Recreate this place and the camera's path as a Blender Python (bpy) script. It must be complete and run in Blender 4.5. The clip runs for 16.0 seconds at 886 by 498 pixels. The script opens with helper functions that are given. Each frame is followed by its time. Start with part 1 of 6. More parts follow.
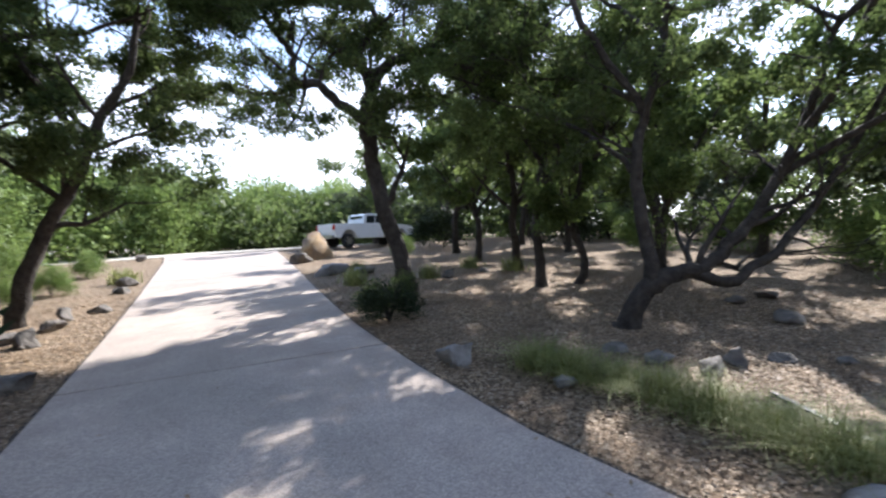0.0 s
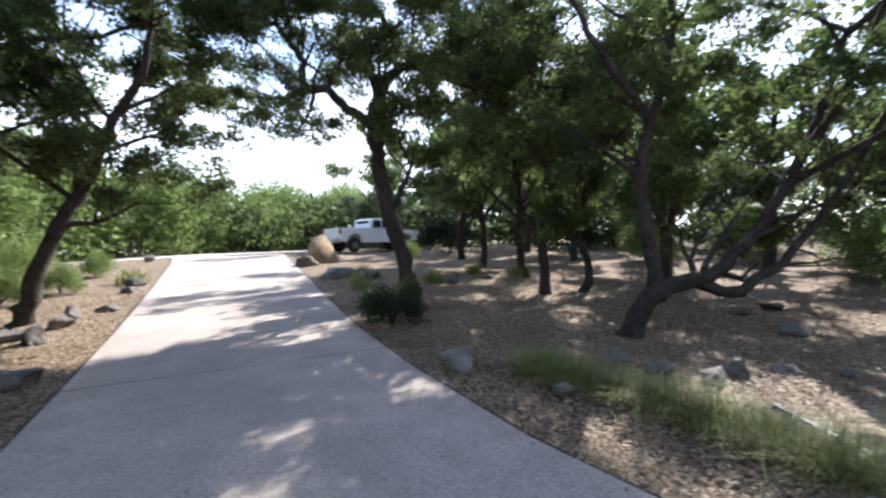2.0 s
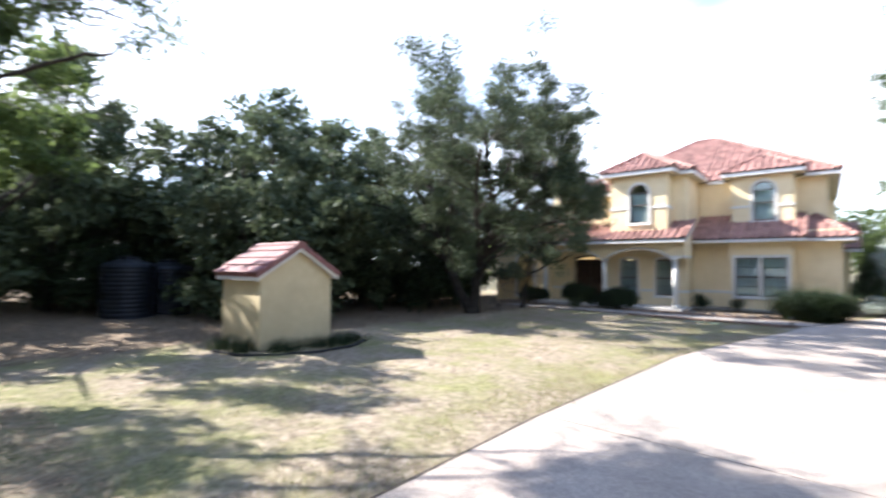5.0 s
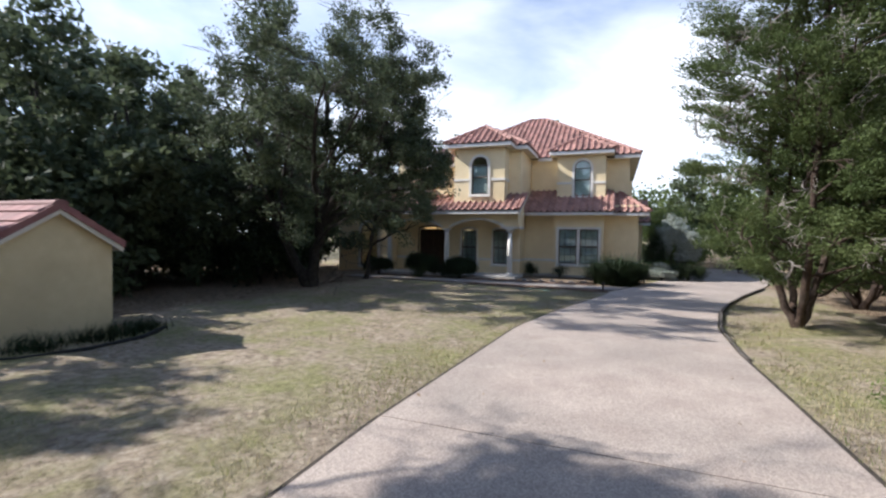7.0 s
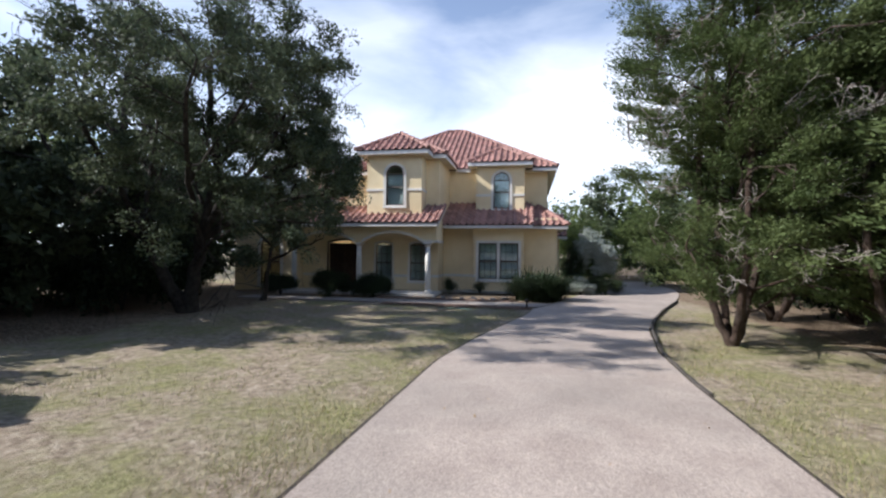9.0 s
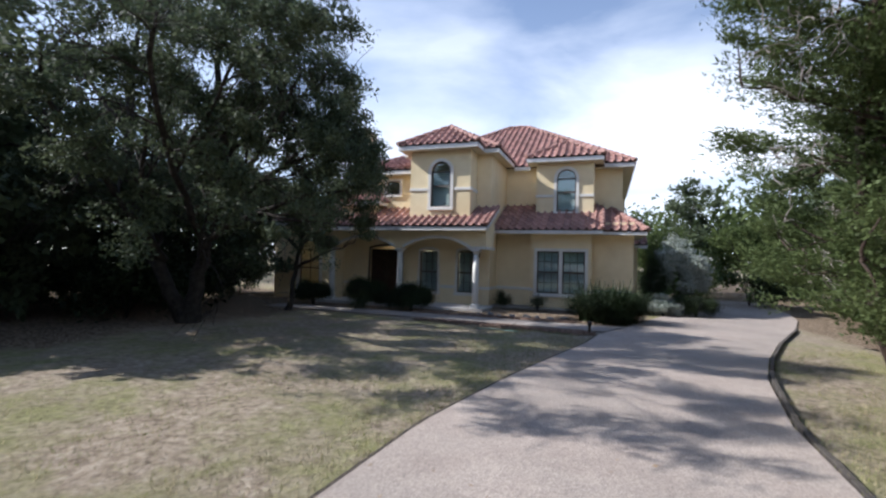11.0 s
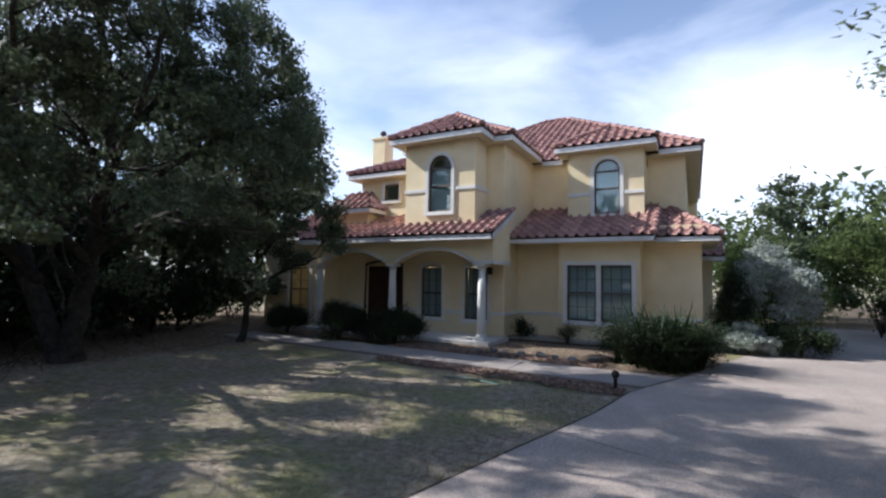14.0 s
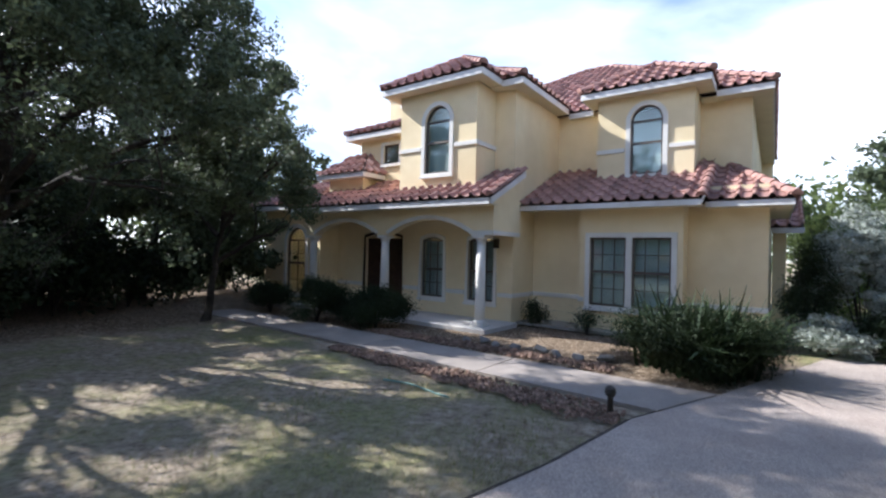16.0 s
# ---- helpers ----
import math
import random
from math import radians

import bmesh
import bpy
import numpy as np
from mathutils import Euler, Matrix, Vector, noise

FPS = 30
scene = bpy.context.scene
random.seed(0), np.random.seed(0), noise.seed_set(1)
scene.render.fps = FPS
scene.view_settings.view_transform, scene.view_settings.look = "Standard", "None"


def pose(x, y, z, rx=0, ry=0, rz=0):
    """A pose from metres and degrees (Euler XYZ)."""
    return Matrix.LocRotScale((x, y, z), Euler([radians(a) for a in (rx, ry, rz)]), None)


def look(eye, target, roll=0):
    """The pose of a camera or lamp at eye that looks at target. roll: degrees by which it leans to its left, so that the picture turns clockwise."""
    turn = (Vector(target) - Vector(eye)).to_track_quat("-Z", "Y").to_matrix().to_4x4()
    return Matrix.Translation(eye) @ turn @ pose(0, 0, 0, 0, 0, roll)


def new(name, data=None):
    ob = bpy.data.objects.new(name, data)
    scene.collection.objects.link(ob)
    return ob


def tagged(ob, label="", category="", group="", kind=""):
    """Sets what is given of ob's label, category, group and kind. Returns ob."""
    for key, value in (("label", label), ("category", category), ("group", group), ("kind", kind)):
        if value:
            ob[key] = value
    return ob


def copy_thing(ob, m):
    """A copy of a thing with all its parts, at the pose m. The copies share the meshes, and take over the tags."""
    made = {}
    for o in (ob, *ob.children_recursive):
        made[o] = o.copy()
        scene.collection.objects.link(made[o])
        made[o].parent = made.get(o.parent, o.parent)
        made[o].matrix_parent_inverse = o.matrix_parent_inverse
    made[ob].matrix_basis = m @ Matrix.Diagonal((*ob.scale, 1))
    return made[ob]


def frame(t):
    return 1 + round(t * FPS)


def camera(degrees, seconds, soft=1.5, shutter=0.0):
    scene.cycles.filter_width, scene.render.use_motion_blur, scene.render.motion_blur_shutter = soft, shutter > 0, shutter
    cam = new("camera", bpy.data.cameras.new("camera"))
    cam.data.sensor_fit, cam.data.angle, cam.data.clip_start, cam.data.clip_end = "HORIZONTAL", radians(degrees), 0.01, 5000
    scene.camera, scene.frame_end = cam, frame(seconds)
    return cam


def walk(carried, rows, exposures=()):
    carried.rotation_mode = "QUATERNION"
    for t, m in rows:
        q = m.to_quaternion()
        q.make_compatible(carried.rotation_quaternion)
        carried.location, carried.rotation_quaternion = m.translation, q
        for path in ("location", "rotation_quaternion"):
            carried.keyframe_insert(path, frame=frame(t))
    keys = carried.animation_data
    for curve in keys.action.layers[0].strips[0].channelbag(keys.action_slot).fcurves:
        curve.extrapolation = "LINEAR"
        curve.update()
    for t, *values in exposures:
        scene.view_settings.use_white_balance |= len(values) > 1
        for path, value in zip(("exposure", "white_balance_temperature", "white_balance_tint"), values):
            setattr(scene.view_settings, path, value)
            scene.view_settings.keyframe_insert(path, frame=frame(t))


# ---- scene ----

# ---------------------------------------------------------------- camera and walk
cam = camera(88.3, 16.0, soft=2.3, shutter=0.5)
PATH = [
    # seconds, place, heading to the left of +y, pitch, roll
    (0, -1.378, 0.452, 1.136, 138.71, -1.61, -2.55),
    (0.5, -1.349, 0.463, 1.142, 142.86, -1.22, -3.13),
    (1, -1.329, 0.472, 1.141, 143.73, -0.97, -2.08),
    (1.5, -1.340, 0.480, 1.134, 142.81, -0.93, -1.79),
    (2, -1.383, 0.506, 1.123, 139.47, -0.82, -1.54),
    (2.5, -1.452, 0.571, 1.113, 129.13, -0.46, -0.19),
    (3, -1.546, 0.594, 1.112, 113.08, -0.61, 0.31),
    (3.5, -1.603, 0.637, 1.112, 94.79, 0.16, 2.05),
    (4, -1.597, 0.606, 1.111, 74.28, 0.75, 0.07),
    (4.5, -1.577, 0.587, 1.114, 55.90, 0.86, 0.58),
    (5, -1.556, 0.579, 1.102, 40.05, 1.98, 0.29),
    (5.2, -1.509, 0.572, 1.102, 34.77, 2.19, 0.56),
    (7.3, -2.130, 1.680, 1.120, 18.20, -1.95, 0.80),
    (7.5, -2.208, 1.794, 1.117, 15.74, -1.66, 0.88),
    (8, -2.307, 2.114, 1.107, 11.86, -0.85, 0.48),
    (8.5, -2.363, 2.538, 1.099, 10.17, 0.07, 0.03),
    (9, -2.356, 3.080, 1.095, 10.55, 0.24, 0.50),
    (9.5, -2.312, 3.681, 1.085, 12.55, 1.74, 1.53),
    (10, -2.220, 4.340, 1.070, 15.95, 2.38, 2.67),
    (10.2, -2.180, 4.610, 1.060, 16.85, 1.60, 2.40),
    (12.5, -1.640, 7.871, 1.022, 24.23, 2.27, -0.38),
    (13, -1.530, 8.553, 1.014, 25.58, 3.59, -0.93),
    (13.5, -1.401, 9.237, 1.013, 27.11, 4.63, 0.01),
    (14, -1.273, 9.912, 1.011, 28.81, 3.69, 0.97),
    (14.5, -1.162, 10.576, 1.008, 30.68, 3.28, 1.27),
    (15, -1.070, 11.226, 1.005, 32.55, 1.59, -1.28),
    (15.5, -1.012, 11.887, 1.002, 33.74, 0.14, -0.36),
    (16, -0.973, 12.545, 1.000, 36.00, 0.49, 1.48),
]


def carried_pose(x, y, z, yaw, pitch, roll):
    a, b = radians(yaw), radians(pitch)
    way = Vector((-math.sin(a) * math.cos(b), math.cos(a) * math.cos(b), math.sin(b)))
    eye = Vector((x, y, z))
    return look(eye, eye + way, roll)


EXPOSURE = [(t, e, 5780 if t < 5 else 5850 if t < 8 else 5700 if t < 12 else 5600, 12) for t, e in ((0.0, 1.52), (2.5, 1.55), (3.3, 1.7), (4.0, 2.0), (4.5, 1.95), (5.2, 1.65), (6.2, 1.0), (7.3, 0.62), (10.0, 0.5), (12.5, 0.38), (13.2, 0.38), (14.0, 0.52), (15.0, 0.78), (16.0, 1.05))]
walk(cam, [(r[0], carried_pose(*r[1:])) for r in PATH], EXPOSURE)

# ---------------------------------------------------------------- world and sun
SUN_WAY = Vector((0.88, 0.27, -0.70)).normalized()
world = bpy.data.worlds.new("sky")
scene.world = world
world.use_nodes = True
wn, wl = world.node_tree.nodes, world.node_tree.links
wn.clear()
w_out = wn.new("ShaderNodeOutputWorld")
w_bg = wn.new("ShaderNodeBackground")
w_sky = wn.new("ShaderNodeTexSky")
w_sky.sky_type = "NISHITA"
w_sky.sun_disc = False
w_sky.sun_elevation = radians(37)
w_sky.sun_rotation = radians(253)
w_sky.air_density, w_sky.dust_density, w_sky.ozone_density = 1.0, 0.5, 2.0
w_tc = wn.new("ShaderNodeTexCoord")
w_map = wn.new("ShaderNodeMapping")
w_map.inputs["Scale"].default_value = (1.0, 1.4, 3.4)
w_map.inputs["Rotation"].default_value = (0.0, 0.25, 0.5)
w_noise = wn.new("ShaderNodeTexNoise")
w_noise.inputs["Scale"].default_value = 1.25
w_noise.inputs["Detail"].default_value = 7
w_noise.inputs["Roughness"].default_value = 0.52
w_noise.inputs["Distortion"].default_value = 0.35
w_ramp = wn.new("ShaderNodeValToRGB")
w_ramp.color_ramp.elements[0].position = 0.42
w_ramp.color_ramp.elements[0].color = (0.24, 0.24, 0.24, 1)
w_ramp.color_ramp.elements[1].position = 0.64
w_mix = wn.new("ShaderNodeMixRGB")
w_mix.inputs[2].default_value = (8.6, 8.6, 8.65, 1)
w_bg.inputs["Strength"].default_value = 0.118
wl.new(w_tc.outputs["Generated"], w_map.inputs["Vector"])
wl.new(w_map.outputs["Vector"], w_noise.inputs["Vector"])
wl.new(w_noise.outputs["Fac"], w_ramp.inputs["Fac"])
# haze and cloud thin out towards the zenith
w_sep = wn.new("ShaderNodeSeparateXYZ")
w_high = wn.new("ShaderNodeMapRange")
w_high.inputs[1].default_value, w_high.inputs[2].default_value = 0.22, 0.66
w_high.inputs[3].default_value, w_high.inputs[4].default_value = 1.0, 0.12
w_veil = wn.new("ShaderNodeMath")
w_veil.operation = "MULTIPLY"
wl.new(w_tc.outputs["Generated"], w_sep.inputs[0])
wl.new(w_sep.outputs[2], w_high.inputs[0])
wl.new(w_high.outputs[0], w_veil.inputs[0])
wl.new(w_ramp.outputs["Color"], w_veil.inputs[1])
wl.new(w_veil.outputs[0], w_mix.inputs[0])
wl.new(w_sky.outputs["Color"], w_mix.inputs[1])
wl.new(w_mix.outputs["Color"], w_bg.inputs["Color"])
wl.new(w_bg.outputs["Background"], w_out.inputs["Surface"])

sun = new("sun", bpy.data.lights.new("sun", "SUN"))
sun.data.energy = 5.0
sun.data.angle = radians(0.6)
sun.data.color = (1.0, 0.93, 0.82)
sun.matrix_world = look((0, 0, 30), Vector((0, 0, 30)) + SUN_WAY)

# ---------------------------------------------------------------- small helpers


def thing(name, loc, label, category, group="", kind=""):
    ob = new(name)
    ob.location = loc
    ob.empty_display_size = 0.1
    return tagged(ob, label, category, group, kind)


def root_of(ob):
    while ob.parent:
        ob = ob.parent
    return ob


def part(name, bm, material, parent=None, label="", at_world=False, smooth=False):
    """Links a bmesh (or a ready mesh) as one mesh object under a thing or a part."""
    if isinstance(bm, bpy.types.Mesh):
        me = bm
    else:
        me = bpy.data.meshes.new(name)
        if at_world and parent:
            bmesh.ops.translate(bm, verts=bm.verts, vec=-root_of(parent).location)
        bm.to_mesh(me)
        bm.free()
        me.materials.append(material)
        if smooth:
            me.polygons.foreach_set("use_smooth", [True] * len(me.polygons))
    ob = new(name, me)
    if parent:
        ob.parent = parent
    if label:
        tagged(ob, label)
    return ob


def box(bm, x0, x1, y0, y1, z0, z1, bevel=0.0):
    m = Matrix.Translation(((x0 + x1) / 2, (y0 + y1) / 2, (z0 + z1) / 2)) @ Matrix.Diagonal((abs(x1 - x0), abs(y1 - y0), abs(z1 - z0), 1))
    r = bmesh.ops.create_cube(bm, size=1, matrix=m)
    if bevel:
        edges = list({e for v in r["verts"] for e in v.link_edges})
        bmesh.ops.bevel(bm, geom=edges, offset=bevel, segments=2, affect="EDGES", profile=0.6)
    return bm


def boxed(*args, **kw):
    return box(bmesh.new(), *args, **kw)


def ring_solid(bm, rings, closed=True, caps=True):
    """Skins a list of rings (lists of points of one length)."""
    vs = [[bm.verts.new(p) for p in r] for r in rings]
    n = len(vs[0])
    for a, b in zip(vs, vs[1:]):
        for i in range(n if closed else n - 1):
            bm.faces.new((a[i], a[(i + 1) % n], b[(i + 1) % n], b[i]))
    if caps:
        bm.faces.new(list(reversed(vs[0])))
        bm.faces.new(vs[-1])
    return bm


def lathe(bm, profile, cx, cy, n=20):
    rings = [[(cx + r * math.cos(2 * math.pi * i / n), cy + r * math.sin(2 * math.pi * i / n), z) for i in range(n)] for r, z in profile]
    return ring_solid(bm, rings)


def prism(bm, poly, lift):
    """A solid from a polygon of points and the vector by which it is thickened."""
    lift = Vector(lift)
    a = [bm.verts.new(p) for p in poly]
    b = [bm.verts.new(Vector(p) + lift) for p in poly]
    n = len(poly)
    bm.faces.new(a)
    bm.faces.new(list(reversed(b)))
    for i in range(n):
        bm.faces.new((a[i], b[i], b[(i + 1) % n], a[(i + 1) % n]))
    bmesh.ops.recalc_face_normals(bm, faces=bm.faces)
    return bm


def mesh_of(name, verts, faces, material, smooth=False):
    me = bpy.data.meshes.new(name)
    me.from_pydata([tuple(v) for v in verts], [], [tuple(f) for f in faces])
    me.materials.append(material)
    if smooth:
        me.polygons.foreach_set("use_smooth", [True] * len(me.polygons))
    me.update()
    return me


def quads_mesh(name, verts, material, corners=4):
    """A mesh of loose polygons from an array of n * corners points."""
    me = bpy.data.meshes.new(name)
    n = len(verts) // corners
    me.vertices.add(n * corners)
    me.vertices.foreach_set("co", np.asarray(verts, np.float32).ravel())
    me.loops.add(n * corners)
    me.loops.foreach_set("vertex_index", np.arange(n * corners, dtype=np.int32))
    me.polygons.add(n)
    me.polygons.foreach_set("loop_start", np.arange(0, n * corners, corners, dtype=np.int32))
    me.update(calc_edges=True)
    me.materials.append(material)
    return me


def softplus(v, w):
    return w * np.log1p(np.exp(np.clip(v / w, -40, 40)))


def ground_z(x, y):
    """Height of the ground: falls gently to the house, climbs along the drive to the road."""
    s = (x + 1.4) * -0.59 + (y - 0.45) * -0.81
    rise = 0.042 * (softplus(s - 5, 1.5) - softplus(s - 28, 2.0))
    return -0.467 - 0.01215 * np.clip(y, -25, 40) + rise


def gz(x, y):
    return float(ground_z(x, y))

# ---------------------------------------------------------------- materials


def material(name, c1, c2, scale=8.0, rough=0.8, bump=0.3, bump_scale=60.0, metal=0.0, c3=None, c3_scale=1.2, c3_amount=0.5,
             per="", per_amount=0.25, translucent=0.0, spec=0.4, coat=0.0, bump_dist=0.01, speckle=None):
    """Two colours mixed by a noise, a third by a larger one, relief by a fine one, and a change of value from piece to piece."""
    m = bpy.data.materials.new(name)
    m.use_nodes = True
    n, l = m.node_tree.nodes, m.node_tree.links
    b = n["Principled BSDF"]
    tc = n.new("ShaderNodeTexCoord")
    noise_a = n.new("ShaderNodeTexNoise")
    noise_a.inputs["Scale"].default_value = scale
    noise_a.inputs["Detail"].default_value = 6
    l.new(tc.outputs["Object"], noise_a.inputs["Vector"])
    ramp = n.new("ShaderNodeValToRGB")
    ramp.color_ramp.elements[0].position, ramp.color_ramp.elements[1].position = 0.32, 0.68
    ramp.color_ramp.elements[0].color, ramp.color_ramp.elements[1].color = (*c1, 1), (*c2, 1)
    l.new(noise_a.outputs["Fac"], ramp.inputs["Fac"])
    colour = ramp.outputs["Color"]
    if c3:
        noise_c = n.new("ShaderNodeTexNoise")
        noise_c.inputs["Scale"].default_value = c3_scale
        noise_c.inputs["Detail"].default_value = 4
        l.new(tc.outputs["Object"], noise_c.inputs["Vector"])
        r3 = n.new("ShaderNodeMapRange")
        r3.inputs[1].default_value, r3.inputs[2].default_value, r3.inputs[4].default_value = 0.42, 0.66, c3_amount
        l.new(noise_c.outputs["Fac"], r3.inputs[0])
        mix = n.new("ShaderNodeMixRGB")
        mix.inputs[2].default_value = (*c3, 1)
        l.new(r3.outputs[0], mix.inputs[0])
        l.new(colour, mix.inputs[1])
        colour = mix.outputs[0]
    if speckle:
        vor = n.new("ShaderNodeTexVoronoi")
        vor.inputs["Scale"].default_value = speckle[0]
        l.new(tc.outputs["Object"], vor.inputs["Vector"])
        hs = n.new("ShaderNodeSeparateColor")
        l.new(vor.outputs["Color"], hs.inputs[0])
        sm = n.new("ShaderNodeMixRGB")
        sm.blend_type = "MULTIPLY"
        sm.inputs[0].default_value = speckle[1]
        gr = n.new("ShaderNodeValToRGB")
        gr.color_ramp.elements[0].color, gr.color_ramp.elements[1].color = (0.35, 0.33, 0.31, 1), (1.35, 1.3, 1.22, 1)
        l.new(hs.outputs[0], gr.inputs["Fac"])
        l.new(colour, sm.inputs[1])
        l.new(gr.outputs["Color"], sm.inputs[2])
        colour = sm.outputs[0]
    if per:
        if per == "object":
            src = n.new("ShaderNodeObjectInfo").outputs["Random"]
        else:
            src = n.new("ShaderNodeNewGeometry").outputs["Random Per Island"]
        mr = n.new("ShaderNodeMapRange")
        mr.inputs[3].default_value, mr.inputs[4].default_value = 1 - per_amount, 1 + per_amount
        l.new(src, mr.inputs[0])
        hsv = n.new("ShaderNodeHueSaturation")
        l.new(mr.outputs[0], hsv.inputs["Value"])
        l.new(colour, hsv.inputs["Color"])
        colour = hsv.outputs[0]
    l.new(colour, b.inputs["Base Color"])
    b.inputs["Roughness"].default_value = rough
    b.inputs["Metallic"].default_value = metal
    b.inputs["Specular IOR Level"].default_value = spec
    b.inputs["Coat Weight"].default_value = coat
    if bump:
        fine = n.new("ShaderNodeTexNoise")
        fine.inputs["Scale"].default_value = bump_scale
        fine.inputs["Detail"].default_value = 5
        l.new(tc.outputs["Object"], fine.inputs["Vector"])
        bp = n.new("ShaderNodeBump")
        bp.inputs["Strength"].default_value = bump
        bp.inputs["Distance"].default_value = bump_dist
        l.new(fine.outputs["Fac"], bp.inputs["Height"])
        l.new(bp.outputs["Normal"], b.inputs["Normal"])
    if translucent:
        tr = n.new("ShaderNodeBsdfTranslucent")
        l.new(colour, tr.inputs["Color"])
        ms = n.new("ShaderNodeMixShader")
        ms.inputs[0].default_value = translucent
        l.new(b.outputs[0], ms.inputs[1])
        l.new(tr.outputs[0], ms.inputs[2])
        l.new(ms.outputs[0], n["Material Output"].inputs["Surface"])
    return m


M_STUCCO = material("stucco", (0.84, 0.70, 0.44), (0.89, 0.75, 0.49), 3.0, 0.9, 0.35, 90, c3=(0.60, 0.45, 0.23), c3_scale=0.5, c3_amount=0.35)
M_STUCCO_SHED = material("shed_stucco", (0.66, 0.54, 0.32), (0.73, 0.61, 0.38), 4.0, 0.9, 0.3, 80, c3=(0.50, 0.40, 0.24), c3_scale=1.1, c3_amount=0.4)
M_TRIM = material("white_trim", (0.74, 0.71, 0.65), (0.80, 0.77, 0.71), 6.0, 0.75, 0.15, 60, c3=(0.58, 0.55, 0.49), c3_scale=1.5, c3_amount=0.3)
M_FASCIA = material("fascia_paint", (0.72, 0.70, 0.68), (0.79, 0.77, 0.75), 2.0, 0.6, 0.08, 40, c3=(0.52, 0.49, 0.46), c3_scale=2.2, c3_amount=0.35)
M_SOFFIT = material("soffit", (0.66, 0.58, 0.42), (0.72, 0.64, 0.47), 3.0, 0.8, 0.1, 40)
TILE = dict(scale=7.0, rough=0.72, bump=0.4, bump_scale=45, c3=(0.17, 0.09, 0.075), c3_scale=2.0, c3_amount=0.5, per_amount=0.24)
M_TILE = material("clay_tile", (0.31, 0.155, 0.125), (0.44, 0.265, 0.22), per="island", **TILE)
M_TILE_ONE = material("clay_tile_single", (0.31, 0.155, 0.125), (0.44, 0.265, 0.22), per="object", **TILE)
M_UNDERLAY = material("roof_underlay", (0.05, 0.035, 0.03), (0.08, 0.05, 0.04), 5, 0.9, 0.2, 30)
M_DRIVE = material("exposed_aggregate_concrete", (0.405, 0.335, 0.290), (0.495, 0.42, 0.365), 2.2, 0.88, 0.5, 150, c3=(0.30, 0.265, 0.235), c3_scale=0.45, c3_amount=0.55, speckle=(95, 0.55))
M_WALK = material("walk_concrete", (0.32, 0.275, 0.24), (0.39, 0.34, 0.30), 2.4, 0.9, 0.4, 120, c3=(0.26, 0.23, 0.2), c3_scale=0.8, c3_amount=0.5, speckle=(90, 0.35))
M_SOIL = material("dark_soil", (0.035, 0.028, 0.022), (0.09, 0.07, 0.052), 14, 0.95, 0.8, 60)
M_ROAD = material("pale_gravel_road", (0.52, 0.47, 0.40), (0.62, 0.57, 0.49), 1.5, 0.95, 0.6, 50, c3=(0.40, 0.36, 0.29), c3_scale=0.3, c3_amount=0.5)
M_SLAB = material("porch_slab", (0.52, 0.49, 0.45), (0.60, 0.57, 0.53), 3, 0.8, 0.2, 60)
M_CURB = material("dark_curb", (0.05, 0.042, 0.036), (0.10, 0.085, 0.07), 9, 0.95, 0.6, 50, per="object")
M_ROCK_PALE = material("pale_limestone", (0.16, 0.15, 0.14), (0.37, 0.345, 0.32), 5, 0.95, 1.0, 12, c3=(0.12, 0.11, 0.10), c3_scale=2.4, c3_amount=0.6, bump_dist=0.06)
M_ROCK = material("weathered_rock", (0.075, 0.066, 0.058), (0.21, 0.185, 0.16), 5, 0.95, 0.9, 14, c3=(0.13, 0.115, 0.10), c3_scale=2.2, c3_amount=0.7, bump_dist=0.05)
M_ROCK_RUST = material("rust_stained_rock", (0.30, 0.19, 0.09), (0.40, 0.29, 0.17), 4, 0.95, 0.9, 12, c3=(0.16, 0.13, 0.11), c3_scale=1.6, c3_amount=0.8, bump_dist=0.06)
M_RUBBLE = material("bed_stones", (0.13, 0.075, 0.052), (0.33, 0.225, 0.165), 6, 0.95, 0.7, 25, per="island", per_amount=0.45)
M_BARK = material("oak_bark", (0.020, 0.016, 0.013), (0.060, 0.048, 0.038), 9, 0.95, 1.0, 22, c3=(0.12, 0.105, 0.09), c3_scale=2.6, c3_amount=0.2, bump_dist=0.04)
M_BARK_CEDAR = material("cedar_bark", (0.032, 0.020, 0.014), (0.080, 0.052, 0.037), 12, 0.95, 1.0, 30, c3=(0.16, 0.135, 0.12), c3_scale=3, c3_amount=0.25, bump_dist=0.03)
M_DEADWOOD = material("dead_wood", (0.25, 0.22, 0.19), (0.38, 0.34, 0.30), 10, 0.95, 0.6, 40)
LEAF = dict(scale=0.9, rough=0.6, bump=0.0, per="island", per_amount=0.32, spec=0.2)
M_OAK = material("oak_leaves", (0.060, 0.088, 0.028), (0.135, 0.170, 0.058), translucent=0.55, **LEAF)
M_OAK_GREY = material("house_oak_leaves", (0.060, 0.080, 0.043), (0.132, 0.158, 0.086), translucent=0.3, **LEAF)
# oak leaves with sunlight put into the colour, for the slim and further oaks
M_OAK_SUNLIT = material("sunlit_oak_leaves", (0.080, 0.118, 0.034), (0.165, 0.208, 0.066), translucent=0.5, **LEAF)
M_BRIGHT = material("bright_leaves", (0.130, 0.190, 0.050), (0.210, 0.270, 0.085), translucent=0.42, **LEAF)
M_CEDAR = material("cedar_foliage", (0.064, 0.092, 0.030), (0.138, 0.172, 0.064), translucent=0.28, **LEAF)
M_CENIZO = material("silver_leaves", (0.29, 0.32, 0.275), (0.46, 0.49, 0.43), translucent=0.15, **LEAF)
